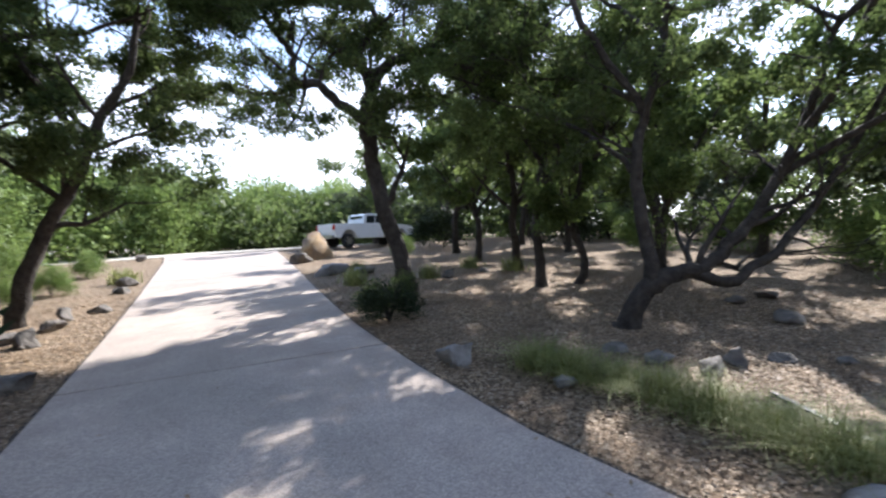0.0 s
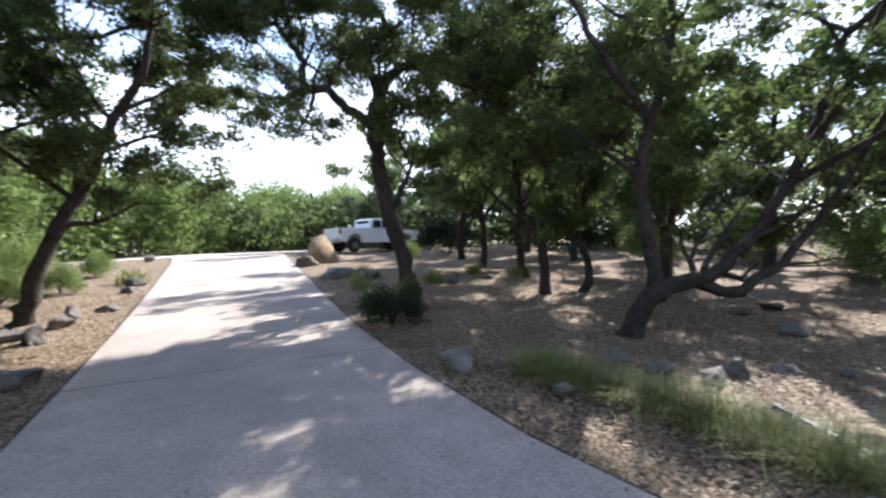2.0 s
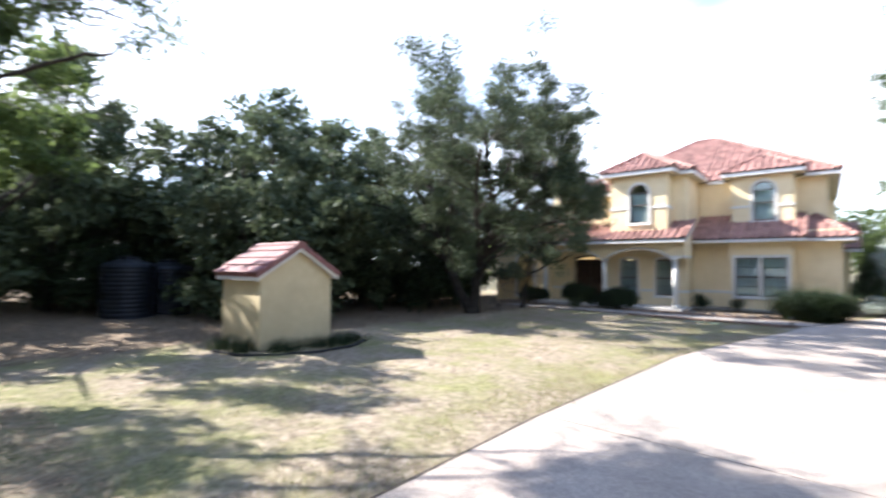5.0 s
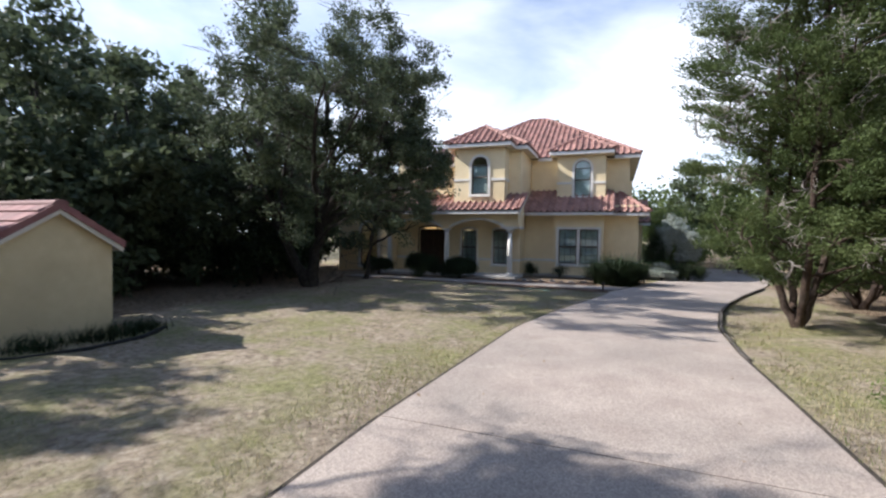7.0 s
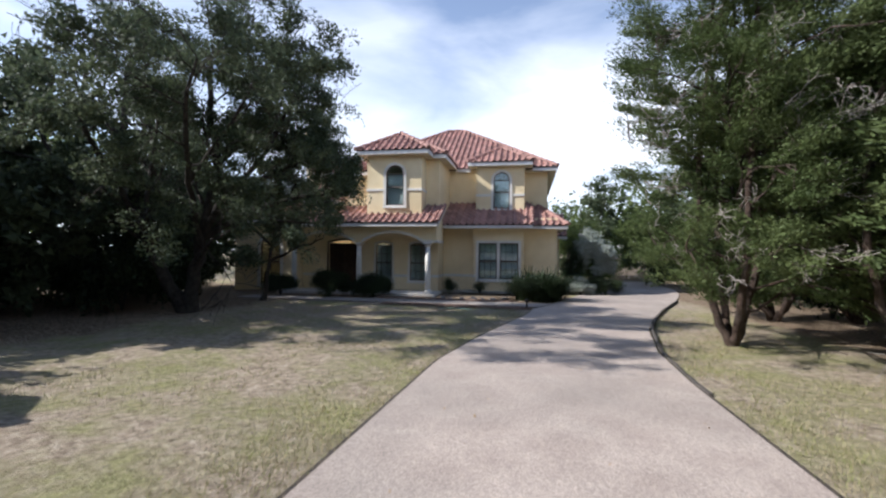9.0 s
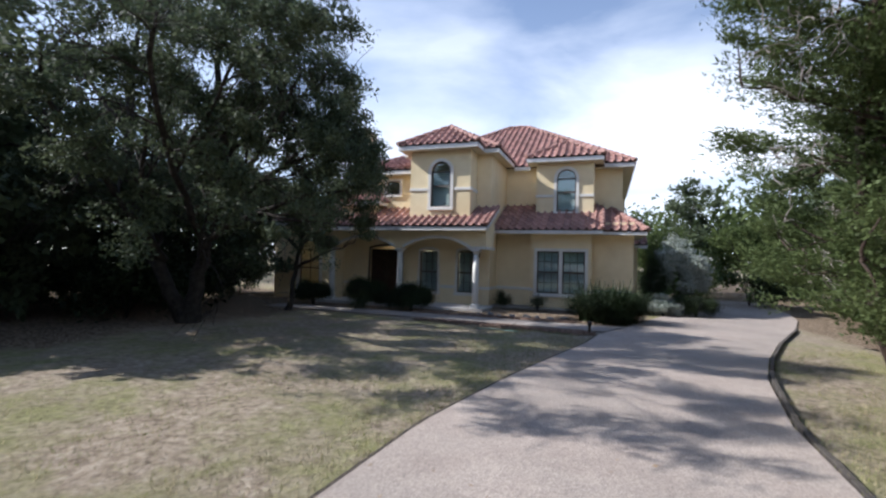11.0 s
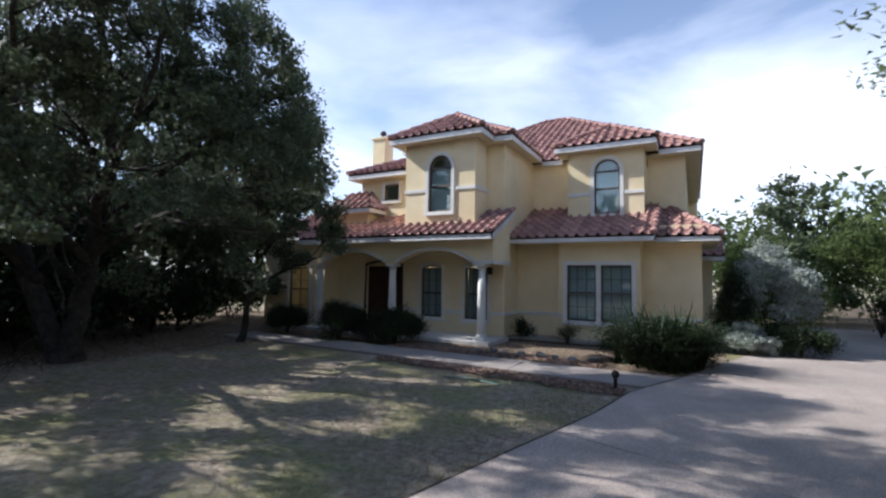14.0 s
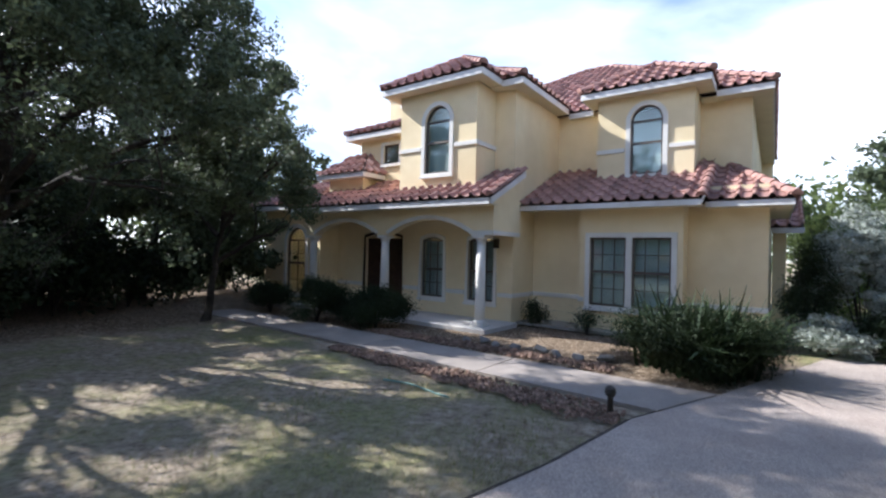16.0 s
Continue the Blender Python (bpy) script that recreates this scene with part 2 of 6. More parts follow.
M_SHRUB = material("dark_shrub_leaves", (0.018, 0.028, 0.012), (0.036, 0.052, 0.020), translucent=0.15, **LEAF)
M_SPIKE = material("strap_leaves", (0.018, 0.032, 0.014), (0.048, 0.072, 0.030), translucent=0.15, **LEAF)
M_TUFT = material("long_grass", (0.17, 0.20, 0.06), (0.36, 0.36, 0.14), translucent=0.35, **LEAF)
M_TUFT_DRY = material("dry_grass", (0.30, 0.25, 0.14), (0.46, 0.39, 0.24), translucent=0.25, **LEAF)
M_LITTER = material("fallen_leaves", (0.18, 0.115, 0.066), (0.48, 0.35, 0.22), translucent=0.05, **LEAF)
M_BLACK = material("black_plastic", (0.012, 0.013, 0.016), (0.025, 0.026, 0.03), 3, 0.55, 0.1, 30)
M_TANK = material("black_tank_plastic", (0.010, 0.012, 0.018), (0.020, 0.023, 0.032), 2, 0.45, 0.08, 20)
M_HOSE = material("faded_teal_plastic", (0.16, 0.30, 0.27), (0.24, 0.38, 0.34), 6, 0.6, 0.1, 40)
M_PAINT = material("white_car_paint", (0.78, 0.78, 0.78), (0.82, 0.82, 0.82), 2, 0.25, 0.0, coat=0.8)
M_RUBBER = material("tyre_rubber", (0.015, 0.015, 0.015), (0.03, 0.03, 0.03), 12, 0.85, 0.3, 80)
M_CHROME = material("wheel_alloy", (0.55, 0.55, 0.55), (0.62, 0.62, 0.62), 5, 0.3, 0.0, metal=1.0)
M_RED = material("red_lens", (0.35, 0.02, 0.02), (0.42, 0.03, 0.03), 5, 0.2, 0.0)
M_CARGLASS = material("car_glass", (0.02, 0.025, 0.03), (0.03, 0.035, 0.04), 3, 0.06, 0.0, spec=0.8)
M_WINFRAME = material("window_frame", (0.10, 0.085, 0.07), (0.14, 0.12, 0.10), 5, 0.5, 0.05, 40)
M_BLIND = material("window_blind", (0.44, 0.50, 0.48), (0.52, 0.57, 0.55), 2.2, 0.85, 0.1, 30)
M_DOOR = material("dark_wood_door", (0.030, 0.016, 0.010), (0.055, 0.030, 0.018), 6, 0.45, 0.2, 30)
M_BRONZE = material("bronze_metal", (0.05, 0.04, 0.032), (0.08, 0.065, 0.05), 8, 0.5, 0.1, 40, metal=0.6)
M_INSIDE = material("plaster_inside", (0.30, 0.27, 0.23), (0.36, 0.33, 0.28), 2, 0.9, 0.1, 30)


def glass_material():
    m = bpy.data.materials.new("window_glass")
    m.use_nodes = True
    n, l = m.node_tree.nodes, m.node_tree.links
    n.clear()
    out = n.new("ShaderNodeOutputMaterial")
    gl = n.new("ShaderNodeBsdfGlossy")
    gl.inputs["Roughness"].default_value = 0.03
    gl.inputs["Color"].default_value = (0.75, 0.88, 0.92, 1)
    tr = n.new("ShaderNodeBsdfTransparent")
    tr.inputs["Color"].default_value = (0.93, 0.97, 0.97, 1)
    lw = n.new("ShaderNodeLayerWeight")
    lw.inputs["Blend"].default_value = 0.5
    pw = n.new("ShaderNodeMath")
    pw.operation = "POWER"
    pw.inputs[1].default_value = 3.0
    fr = n.new("ShaderNodeMapRange")
    fr.inputs[3].default_value, fr.inputs[4].default_value = 0.09, 0.75
    l.new(lw.outputs["Facing"], pw.inputs[0])
    l.new(pw.outputs[0], fr.inputs[0])
    mx = n.new("ShaderNodeMixShader")
    l.new(fr.outputs[0], mx.inputs[0])
    l.new(tr.outputs[0], mx.inputs[1])
    l.new(gl.outputs[0], mx.inputs[2])
    l.new(mx.outputs[0], out.inputs["Surface"])
    return m


M_GLASS = glass_material()


def ground_material():
    """Dry lawn, leaf litter and bare earth, mixed by the zone that the mesh carries and by noises."""
    m = bpy.data.materials.new("dry_ground")
    m.use_nodes = True
    n, l = m.node_tree.nodes, m.node_tree.links
    b = n["Principled BSDF"]
    b.inputs["Roughness"].default_value = 0.95
    b.inputs["Specular IOR Level"].default_value = 0.15
    tc = n.new("ShaderNodeTexCoord")

    def noise_node(scale, detail=6, rough=0.6):
        q = n.new("ShaderNodeTexNoise")
        q.inputs["Scale"].default_value = scale
        q.inputs["Detail"].default_value = detail
        q.inputs["Roughness"].default_value = rough
        l.new(tc.outputs["Object"], q.inputs["Vector"])
        return q

    def ramp(src, stops):
        r = n.new("ShaderNodeValToRGB")
        while len(r.color_ramp.elements) < len(stops):
            r.color_ramp.elements.new(0.5)
        for e, (p, c) in zip(r.color_ramp.elements, stops):
            e.position, e.color = p, (*c, 1)
        l.new(src, r.inputs["Fac"])
        return r.outputs["Color"]

    lawn = ramp(noise_node(9, 9, 0.78).outputs["Fac"], [(0.33, (0.13, 0.10, 0.072)), (0.48, (0.32, 0.255, 0.185)), (0.62, (0.50, 0.415, 0.315))])
    green = ramp(noise_node(12, 9, 0.75).outputs["Fac"], [(0.34, (0.11, 0.115, 0.04)), (0.64, (0.36, 0.35, 0.15))])
    patch = noise_node(0.9, 6, 0.68)
    pr = n.new("ShaderNodeMapRange")
    pr.inputs[1].default_value, pr.inputs[2].default_value, pr.inputs[4].default_value = 0.43, 0.63, 0.8
    l.new(patch.outputs["Fac"], pr.inputs[0])
    mix1 = n.new("ShaderNodeMixRGB")
    l.new(pr.outputs[0], mix1.inputs[0])
    l.new(lawn, mix1.inputs[1])
    l.new(green, mix1.inputs[2])
    vor = n.new("ShaderNodeTexVoronoi")
    vor.inputs["Scale"].default_value = 30
    l.new(tc.outputs["Object"], vor.inputs["Vector"])
    sep = n.new("ShaderNodeSeparateColor")
    l.new(vor.outputs["Color"], sep.inputs[0])
    litter = ramp(sep.outputs[0], [(0.0, (0.08, 0.055, 0.036)), (0.5, (0.20, 0.142, 0.092)), (0.85, (0.33, 0.25, 0.17)), (1.0, (0.48, 0.39, 0.29))])
    at = n.new("ShaderNodeAttribute")
    at.attribute_name = "litter"
    edge = n.new("ShaderNodeMath")
    edge.operation = "ADD"
    nn = noise_node(1.3, 5, 0.65)
    sh = n.new("ShaderNodeMapRange")
    sh.inputs[3].default_value, sh.inputs[4].default_value = -0.45, 0.45
    l.new(nn.outputs["Fac"], sh.inputs[0])
    l.new(sh.outputs[0], edge.inputs[0])
    l.new(at.outputs["Fac"], edge.inputs[1])
    clampr = n.new("ShaderNodeMapRange")
    clampr.inputs[1].default_value, clampr.inputs[2].default_value = 0.35, 0.65
    l.new(edge.outputs[0], clampr.inputs[0])
    mix2 = n.new("ShaderNodeMixRGB")
    l.new(clampr.outputs[0], mix2.inputs[0])
    l.new(mix1.outputs[0], mix2.inputs[1])
    l.new(litter, mix2.inputs[2])
    l.new(mix2.outputs[0], b.inputs["Base Color"])
    bp = n.new("ShaderNodeBump")
    bp.inputs["Strength"].default_value = 0.9
    bp.inputs["Distance"].default_value = 0.06
    l.new(noise_node(14, 7, 0.7).outputs["Fac"], bp.inputs["Height"])
    l.new(bp.outputs["Normal"], b.inputs["Normal"])
    return m


M_GROUND = ground_material()

# ---------------------------------------------------------------- ground, drive, walk


def smooth01(v):
    v = np.clip(v, 0, 1)
    return v * v * (3 - 2 * v)


def axis_steps(near_lo, near_hi, step, far):
    mid = np.arange(near_lo, near_hi + 1e-6, step)
    out = [mid[-1]]
    d = step
    while out[-1] < far:
        d *= 1.35
        out.append(out[-1] + d)
    low = [mid[0]]
    d = step
    while low[-1] > -far:
        d *= 1.35
        low.append(low[-1] - d)
    return np.concatenate([np.array(low[:0:-1]), mid, np.array(out[1:])])


def drive_west(y):
    return np.interp(y, [-40, -27, -23.7, -17, -10.8, -6.4, -3.9, -1.8, 0.5, 3, 5, 10, 12.2, 14, 16, 17.6, 19.3, 24, 27, 31, 36],
                     [-16.5, -12.0, -10.9, -8.75, -6.7, -5.3, -4.65, -4.2, -3.98, -3.95, -3.97, -3.72, -3.32, -2.9, -2.4, -2.15, -1.5, 0.0, 0.9, 1.9, 2.9])


def drive_east(y):
    return np.interp(y, [-40, -30, -23, -12.7, -9, -5.5, -3.6, -1, 2, 5.6, 9.4, 11.5, 13.9, 15.8, 18.3, 21.8, 25, 28, 32, 36],
                     [-9.4, -6.7, -5.4, -3.05, -2.17, -1.31, -0.85, -0.45, -0.3, -0.28, -0.27, -0.15, 0.3, 0.85, 1.75, 3.2, 4.3, 5.0, 5.5, 5.9])


xs = axis_steps(-22, 8, 0.25, 900)
ys = axis_steps(-20, 26, 0.25, 900)
GX, GY = np.meshgrid(xs, ys)
GZ = ground_z(GX, GY)
lumps = np.array([noise.noise(Vector((x * 0.7, y * 0.7, 0.3))) + 0.5 * noise.noise(Vector((x * 2.1, y * 2.1, 4.0))) for x, y in zip(GX.ravel(), GY.ravel())]).reshape(GX.shape)
off_drive = np.maximum(drive_west(GY) - GX, GX - drive_east(GY))
near_walk = (GY > 17.2) & (GY < 24) & (GX > -13) & (GX < 0)
amount = np.where(near_walk, 0.0, smooth01((off_drive - 0.25) / 1.2))
far_side = smooth01((np.hypot(GX + 3, GY - 4) - 45) / 60)
GZ = GZ + lumps * 0.05 * amount * (1 - far_side) - 0.035 + 0.02 * amount
under = (off_drive < -0.12) & (GY > -38) & (GY < 36)
GZ = np.where(under, GZ - 0.06, GZ)
n_y, n_x = GX.shape
idx = np.arange(n_y * n_x).reshape(n_y, n_x)
gf = np.stack([idx[:-1, :-1], idx[:-1, 1:], idx[1:, 1:], idx[1:, :-1]], -1).reshape(-1, 4)
ground_me = mesh_of("ground", np.stack([GX, GY, GZ], -1).reshape(-1, 3).tolist(), gf.tolist(), M_GROUND, smooth=True)
# where fallen leaves lie: under the trees by the road side, along the house, and east of the drive
litter = smooth01((1.5 - GY) / 3.0) * (1 - far_side)
litter = np.maximum(litter, smooth01((-9.5 - GX) / 3.0) * smooth01((13 - np.abs(GY - 12)) / 3) * 0.85)
litter = np.maximum(litter, smooth01((GX - 2.6) / 1.5) * smooth01((GY - 3) / 3) * 0.8 * (1 - far_side))
litter = np.maximum(litter, 0.8 * smooth01((GY - 18.6) / 1.2) * smooth01((27 - GY) / 2) * smooth01((0.2 - GX) / 1.5))
attr = ground_me.attributes.new("litter", "FLOAT", "POINT")
attr.data.foreach_set("value", litter.ravel().astype(np.float32))
tagged(new("ground", ground_me), "dry tan lawn and brown leaf litter", "ground", kind="structure")


def strip(name, west, east, y0, y1, step, thick, mat, parent, across=7, lift=0.0, square=False):
    """A slab that follows the ground between two edge lines; square: its ends stand square to its run."""
    yy = np.linspace(y0, y1, max(2, int(abs(y1 - y0) / step) + 1))
    verts, faces = [], []
    for y in yy:
        a, b = float(west(y)), float(east(y))
        for k in range(across):
            f = k / (across - 1)
            x, yk = a + (b - a) * f, y
            if square:
                lean = float(west(y + 0.5) + east(y + 0.5) - west(y - 0.5) - east(y - 0.5)) / 2
                yk = y - lean * (b - a) * (f - 0.5)
                x = float(west(yk)) * (1 - f) + float(east(yk)) * f
            verts.append((x, yk, gz(x, yk) + lift))
    rows = len(yy)
    for i in range(rows - 1):
        for k in range(across - 1):
            q = i * across + k
            faces.append((q, q + 1, q + across + 1, q + across))
    bm = bmesh.new()
    vs = [bm.verts.new(v) for v in verts]
    top = [bm.faces.new([vs[i] for i in f]) for f in faces]
    r = bmesh.ops.extrude_face_region(bm, geom=top)
    bmesh.ops.translate(bm, verts=[v for v in r["geom"] if isinstance(v, bmesh.types.BMVert)], vec=(0, 0, -thick))
    bmesh.ops.recalc_face_normals(bm, faces=bm.faces)
    return part(name, bm, mat, parent)


drive = thing("driveway", (0, 0, 0), "pale exposed-aggregate concrete driveway with joints", "driveway", kind="structure")
JOINTS = [-27.0, -15.2, -5.36, 5.1, 14.6, 24.0, 36.0]
for ya, yb in zip(JOINTS, JOINTS[1:]):
    strip("slab", drive_west, drive_east, ya + (0.016 if ya < 0 else 0.007), yb - (0.016 if yb < 0 else 0.007), 0.35, 0.12, M_DRIVE, drive, square=True)
for side, (wa, wb) in {"west": (-0.042, -0.004), "east": (0.004, 0.045)}.items():
    line = drive_west if side == "west" else drive_east
    strip("soil_edge", lambda y: line(y) + wa, lambda y: line(y) + wb, -25.0, 19.0 if side == "west" else 9.0, 0.3, 0.05, M_SOIL, drive, across=2, lift=-0.004)

road = thing("road", (0, 0, 0), "pale sunlit gravel road and turnaround", "road", kind="structure")
strip("road_surface", lambda y: -21 + 0 * y, lambda y: 28 + 0 * y, -32.0, -27.6, 1.0, 0.1, M_ROAD, road, across=40, lift=0.01)

walkway = thing("walkway", (0, 0, 0), "weathered concrete garden walk to the porch", "walkway", kind="structure")
for xa, xb in ((-13.0, -9.6), (-9.58, -6.9), (-6.88, -4.4), (-4.38, -2.0)):
    bm = bmesh.new()
    n = 8
    top = []
    for k in range(n + 1):
        x = xa + (xb - xa) * k / n
        low = 18.05 + 0.035 * (-2.2 - x)
        top.append((x, low, 19.25 + 0.02 * (-2.2 - x)))
    vs = [[bm.verts.new((x + (k == n and xb > -2.1) * (float(drive_west(y)) - 0.012 - x), y, gz(x, y) + 0.012)) for y in (a, (a + b) / 2, b)] for k, (x, a, b) in enumerate(top)]
    fs = [bm.faces.new((vs[k][j], vs[k + 1][j], vs[k + 1][j + 1], vs[k][j + 1])) for k in range(n) for j in range(2)]
    r = bmesh.ops.extrude_face_region(bm, geom=fs)
    bmesh.ops.translate(bm, verts=[v for v in r["geom"] if isinstance(v, bmesh.types.BMVert)], vec=(0, 0, -0.12))
    bmesh.ops.recalc_face_normals(bm, faces=bm.faces)
    part("slab", bm, M_WALK, walkway)

# ---------------------------------------------------------------- house

HOUSE_Z = -0.78
FLOOR = -0.66
house = thing("house", (-6.0, 24.0, HOUSE_Z), "two-storey yellow stucco house with red clay tile roofs", "house")


def weld(bm):
    """Joins touching solids into one shell."""
    bmesh.ops.remove_doubles(bm, verts=bm.verts, dist=1e-5)
    bm.verts.index_update()
    seen = {}
    for f in bm.faces:
        seen.setdefault(frozenset(v.index for v in f.verts), []).append(f)
    bmesh.ops.delete(bm, geom=[f for fs in seen.values() if len(fs) > 1 for f in fs], context="FACES")


def wall_x(name, x0, x1, y, z0, z1, openings=(), thick=0.22, mat=None, parent=None, back=True):
    """A wall along x whose outer face is at y. openings: (xa, xb, sill, spring, rise); rise 0 is a flat head."""
    bm = bmesh.new()
    y2 = y + thick if back else y - thick

    def piece(xa, xb, la, lb, ha, hb):
        if max(ha - la, hb - lb) < 1e-4:
            return
        prism(bm, [(xa, y, la), (xb, y, lb), (xb, y, hb), (xa, y, ha)], (0, y2 - y, 0))

    cur = x0
    for xa, xb, sill, spring, rise in sorted(openings):
        piece(cur, xa, z0, z0, z1, z1)
        if sill > z0:
            piece(xa, xb, z0, z0, sill, sill)
        k = 14 if rise else 1
        half, cx = (xb - xa) / 2, (xa + xb) / 2
        if rise:
            rad = (half * half + rise * rise) / (2 * rise)
            head = lambda x: spring + rise - rad + math.sqrt(max(0.0, rad * rad - (x - cx) ** 2))
        else:
            head = lambda x: spring
        for i in range(k):
            a, b = xa + (xb - xa) * i / k, xa + (xb - xa) * (i + 1) / k
            piece(a, b, head(a), head(b), z1, z1)
        cur = xb
    piece(cur, x1, z0, z0, z1, z1)
    weld(bm)
    return part(name, bm, mat or M_STUCCO, parent or house, at_world=True)


def wall_y(name, x, y0, y1, z0, z1, thick=0.22, mat=None, parent=None):
    """A wall along y whose outer face is at x; thick goes inward (its sign says where)."""
    return part(name, boxed(min(x, x + thick), max(x, x + thick), y0, y1, z0, z1), mat or M_STUCCO, parent or house, at_world=True)


def head_fn(xa, xb, spring, rise):
    half, cx = (xb - xa) / 2, (xa + xb) / 2
    if not rise:
        return lambda x: spring
    rad = (half * half + rise * rise) / (2 * rise)
    return lambda x: spring + rise - rad + math.sqrt(max(0.0, rad * rad - (x - cx) ** 2))


def outline(xa, xb, sill, spring, rise, grow=0.0, k=18):
    """Points round an opening, from the sill's left end counter-clockwise."""
    pts = [(xa - grow, sill - grow), (xb + grow, sill - grow)]
    if not rise:
        return pts + [(xb + grow, spring + grow), (xa - grow, spring + grow)]
    half, cx = (xb - xa) / 2, (xa + xb) / 2
    rad = (half * half + rise * rise) / (2 * rise)
    cz = spring + rise - rad
    a0 = math.asin(min(1, half / rad))
    for i in range(k + 1):
        a = a0 - 2 * a0 * i / k
        pts.append((cx + (rad + grow) * math.sin(a), cz + (rad + grow) * math.cos(a)))
    return pts


def band(bm, inner, outer, ya, yb):
    n = len(inner)
    for i in range(n):
        j = (i + 1) % n
        (a, b), (c, d) = (inner[i], inner[j]), (outer[i], outer[j])
        f = [(a[0], ya, a[1]), (b[0], ya, b[1]), (d[0], ya, d[1]), (c[0], ya, c[1])]
        g = [(p[0], yb, p[2]) for p in f]
        vs = [bm.verts.new(p) for p in f + g]
        for q in ((0, 1, 2, 3), (7, 6, 5, 4), (0, 4, 5, 1), (3, 2, 6, 7)):
            bm.faces.new([vs[k] for k in q])
    bmesh.ops.recalc_face_normals(bm, faces=bm.faces)
    return bm


def window(xa, xb, y, sill, spring, rise=0.0, trim=0.11, mullions=1, bars=3, label="", blind=True, sash=True):
    """A window set in a wall along x: trim, frame, panes, glazing bars, a blind behind."""
    w = part("window", band(bmesh.new(), outline(xa, xb, sill, spring, rise), outline(xa, xb, sill, spring, rise, trim), y - 0.045, y + 0.02), M_TRIM, house, label or "white-trimmed sash window", at_world=True)
    sill_bm = boxed(xa - trim - 0.02, xb + trim + 0.02, y - 0.075, y - 0.047, sill - trim - 0.02, sill - trim + 0.045, bevel=0.008)
    part("window_sill", sill_bm, M_TRIM, w, at_world=True)
    cells = []
    gap = 0.13 if mullions > 1 else 0.0
    wide = (xb - xa - gap * (mullions - 1)) / mullions
    for i in range(mullions):
        cells.append((xa + i * (wide + gap), xa + i * (wide + gap) + wide))
    for i in range(mullions - 1):
        part("mullion", boxed(cells[i][1], cells[i + 1][0], y - 0.035, y + 0.06, sill, spring), M_TRIM, w, "white mullion", at_world=True)
    for a, b in cells:
        part("window_frame", band(bmesh.new(), outline(a + 0.045, b - 0.045, sill + 0.045, spring - (0.0 if rise else 0.045), max(0, rise - 0.045) if rise else 0), outline(a + 0.001, b - 0.001, sill + 0.001, spring - 0.001, rise - 0.001 if rise else 0), y + 0.03, y + 0.09), M_WINFRAME, w, "dark bronze frame", at_world=True)
        mid = (sill + spring) / 2 if not rise else sill + (spring + rise - sill) * 0.46
        for nm, za, zb, yy in (("pane", sill + 0.03, mid, 0.055), ("pane", mid, spring, 0.07)):
            bm = bmesh.new()
            if rise and zb == spring:
                pts = outline(a + 0.03, b - 0.03, za, spring, rise - 0.03)
            else:
                pts = [(a + 0.03, za), (b - 0.03, za), (b - 0.03, zb), (a + 0.03, zb)]
            prism(bm, [(p[0], y + yy, p[1]) for p in pts], (0, 0.006, 0))
            ob = part(nm, bm, M_GLASS, w, "tinted glass pane", at_world=True)
            ob.visible_shadow = False
        if sash:
            part("meeting_rail", boxed(a + 0.04, b - 0.04, y + 0.035, y + 0.085, mid - 0.03, mid + 0.03), M_WINFRAME, w, at_world=True)
        if rise:
            part("transom_bar", boxed(a + 0.04, b - 0.04, y + 0.04, y + 0.08, spring - 0.025, spring + 0.02), M_WINFRAME, w, at_world=True)
        for i in range(1, bars):
            x = a + (b - a) * i / bars
            part("glazing_bar", boxed(x - 0.009, x + 0.009, y + 0.045, y + 0.08, sill + 0.04, spring - 0.03), M_WINFRAME, w, at_world=True)
        if bars > 1:
            for f in (0.25, 0.75):
                z = sill + (spring - sill) * f
                part("glazing_bar", boxed(a + 0.04, b - 0.04, y + 0.046, y + 0.079, z - 0.009, z + 0.009), M_WINFRAME, w, at_world=True)
        if blind:
            bm = bmesh.new()
            top = spring - 0.0
            count = 44
            for i in range(count):
                z = sill + 0.06 + (top - sill - 0.1) * i / count
                prism(bm, [(a + 0.05, y + 0.128, z), (b - 0.05, y + 0.128, z), (b - 0.05, y + 0.142, z + 0.030), (a + 0.05, y + 0.142, z + 0.030)], (0, 0.002, 0.001))
            part("blind", bm, M_BLIND, w, "pale grey-green slatted blind", at_world=True)
            part("blind_backing", boxed(a + 0.03, b - 0.03, y + 0.175, y + 0.185, sill + 0.02, spring), M_BLIND, w, at_world=True)
    return w


UP = 5.14
# porch back wall, the tall middle block and its bay
wall_x("wall_porch_back", -12.60, -6.22, 22.70, HOUSE_Z, 2.4, [(-11.35, -9.85, FLOOR, 1.42, 0.12), (-9.08, -8.32, -0.22, 1.34, 0.10), (-7.50, -6.74, -0.22, 1.34, 0.10)])
wall_x("wall_west_upper", -11.65, -9.3, 22.70, 2.4, 4.62, [(-10.66, -10.04, 3.66, 4.22, 0)])
wall_x("wall_middle_upper", -9.3, -6.22, 22.70, 2.4, UP)
wall_y("wall_middle_west", -9.3, 22.92, 25.50, 4.3, UP, 0.22)
wall_x("wall_back_upper", -12.05, -9.3, 25.50, 2.4, UP - 0.05)
wall_y("wall_west_side", -11.65, 22.92, 25.50, 2.4, 4.62, 0.22)
wall_y("wall_middle_east", -6.22, 22.92, 25.50, HOUSE_Z, UP, -0.22)
wall_x("wall_bay_front", -9.18, -6.78, 21.78, 2.50, UP, [(-8.33, -7.55, 3.02, 4.34, 0.39)], 0.2)
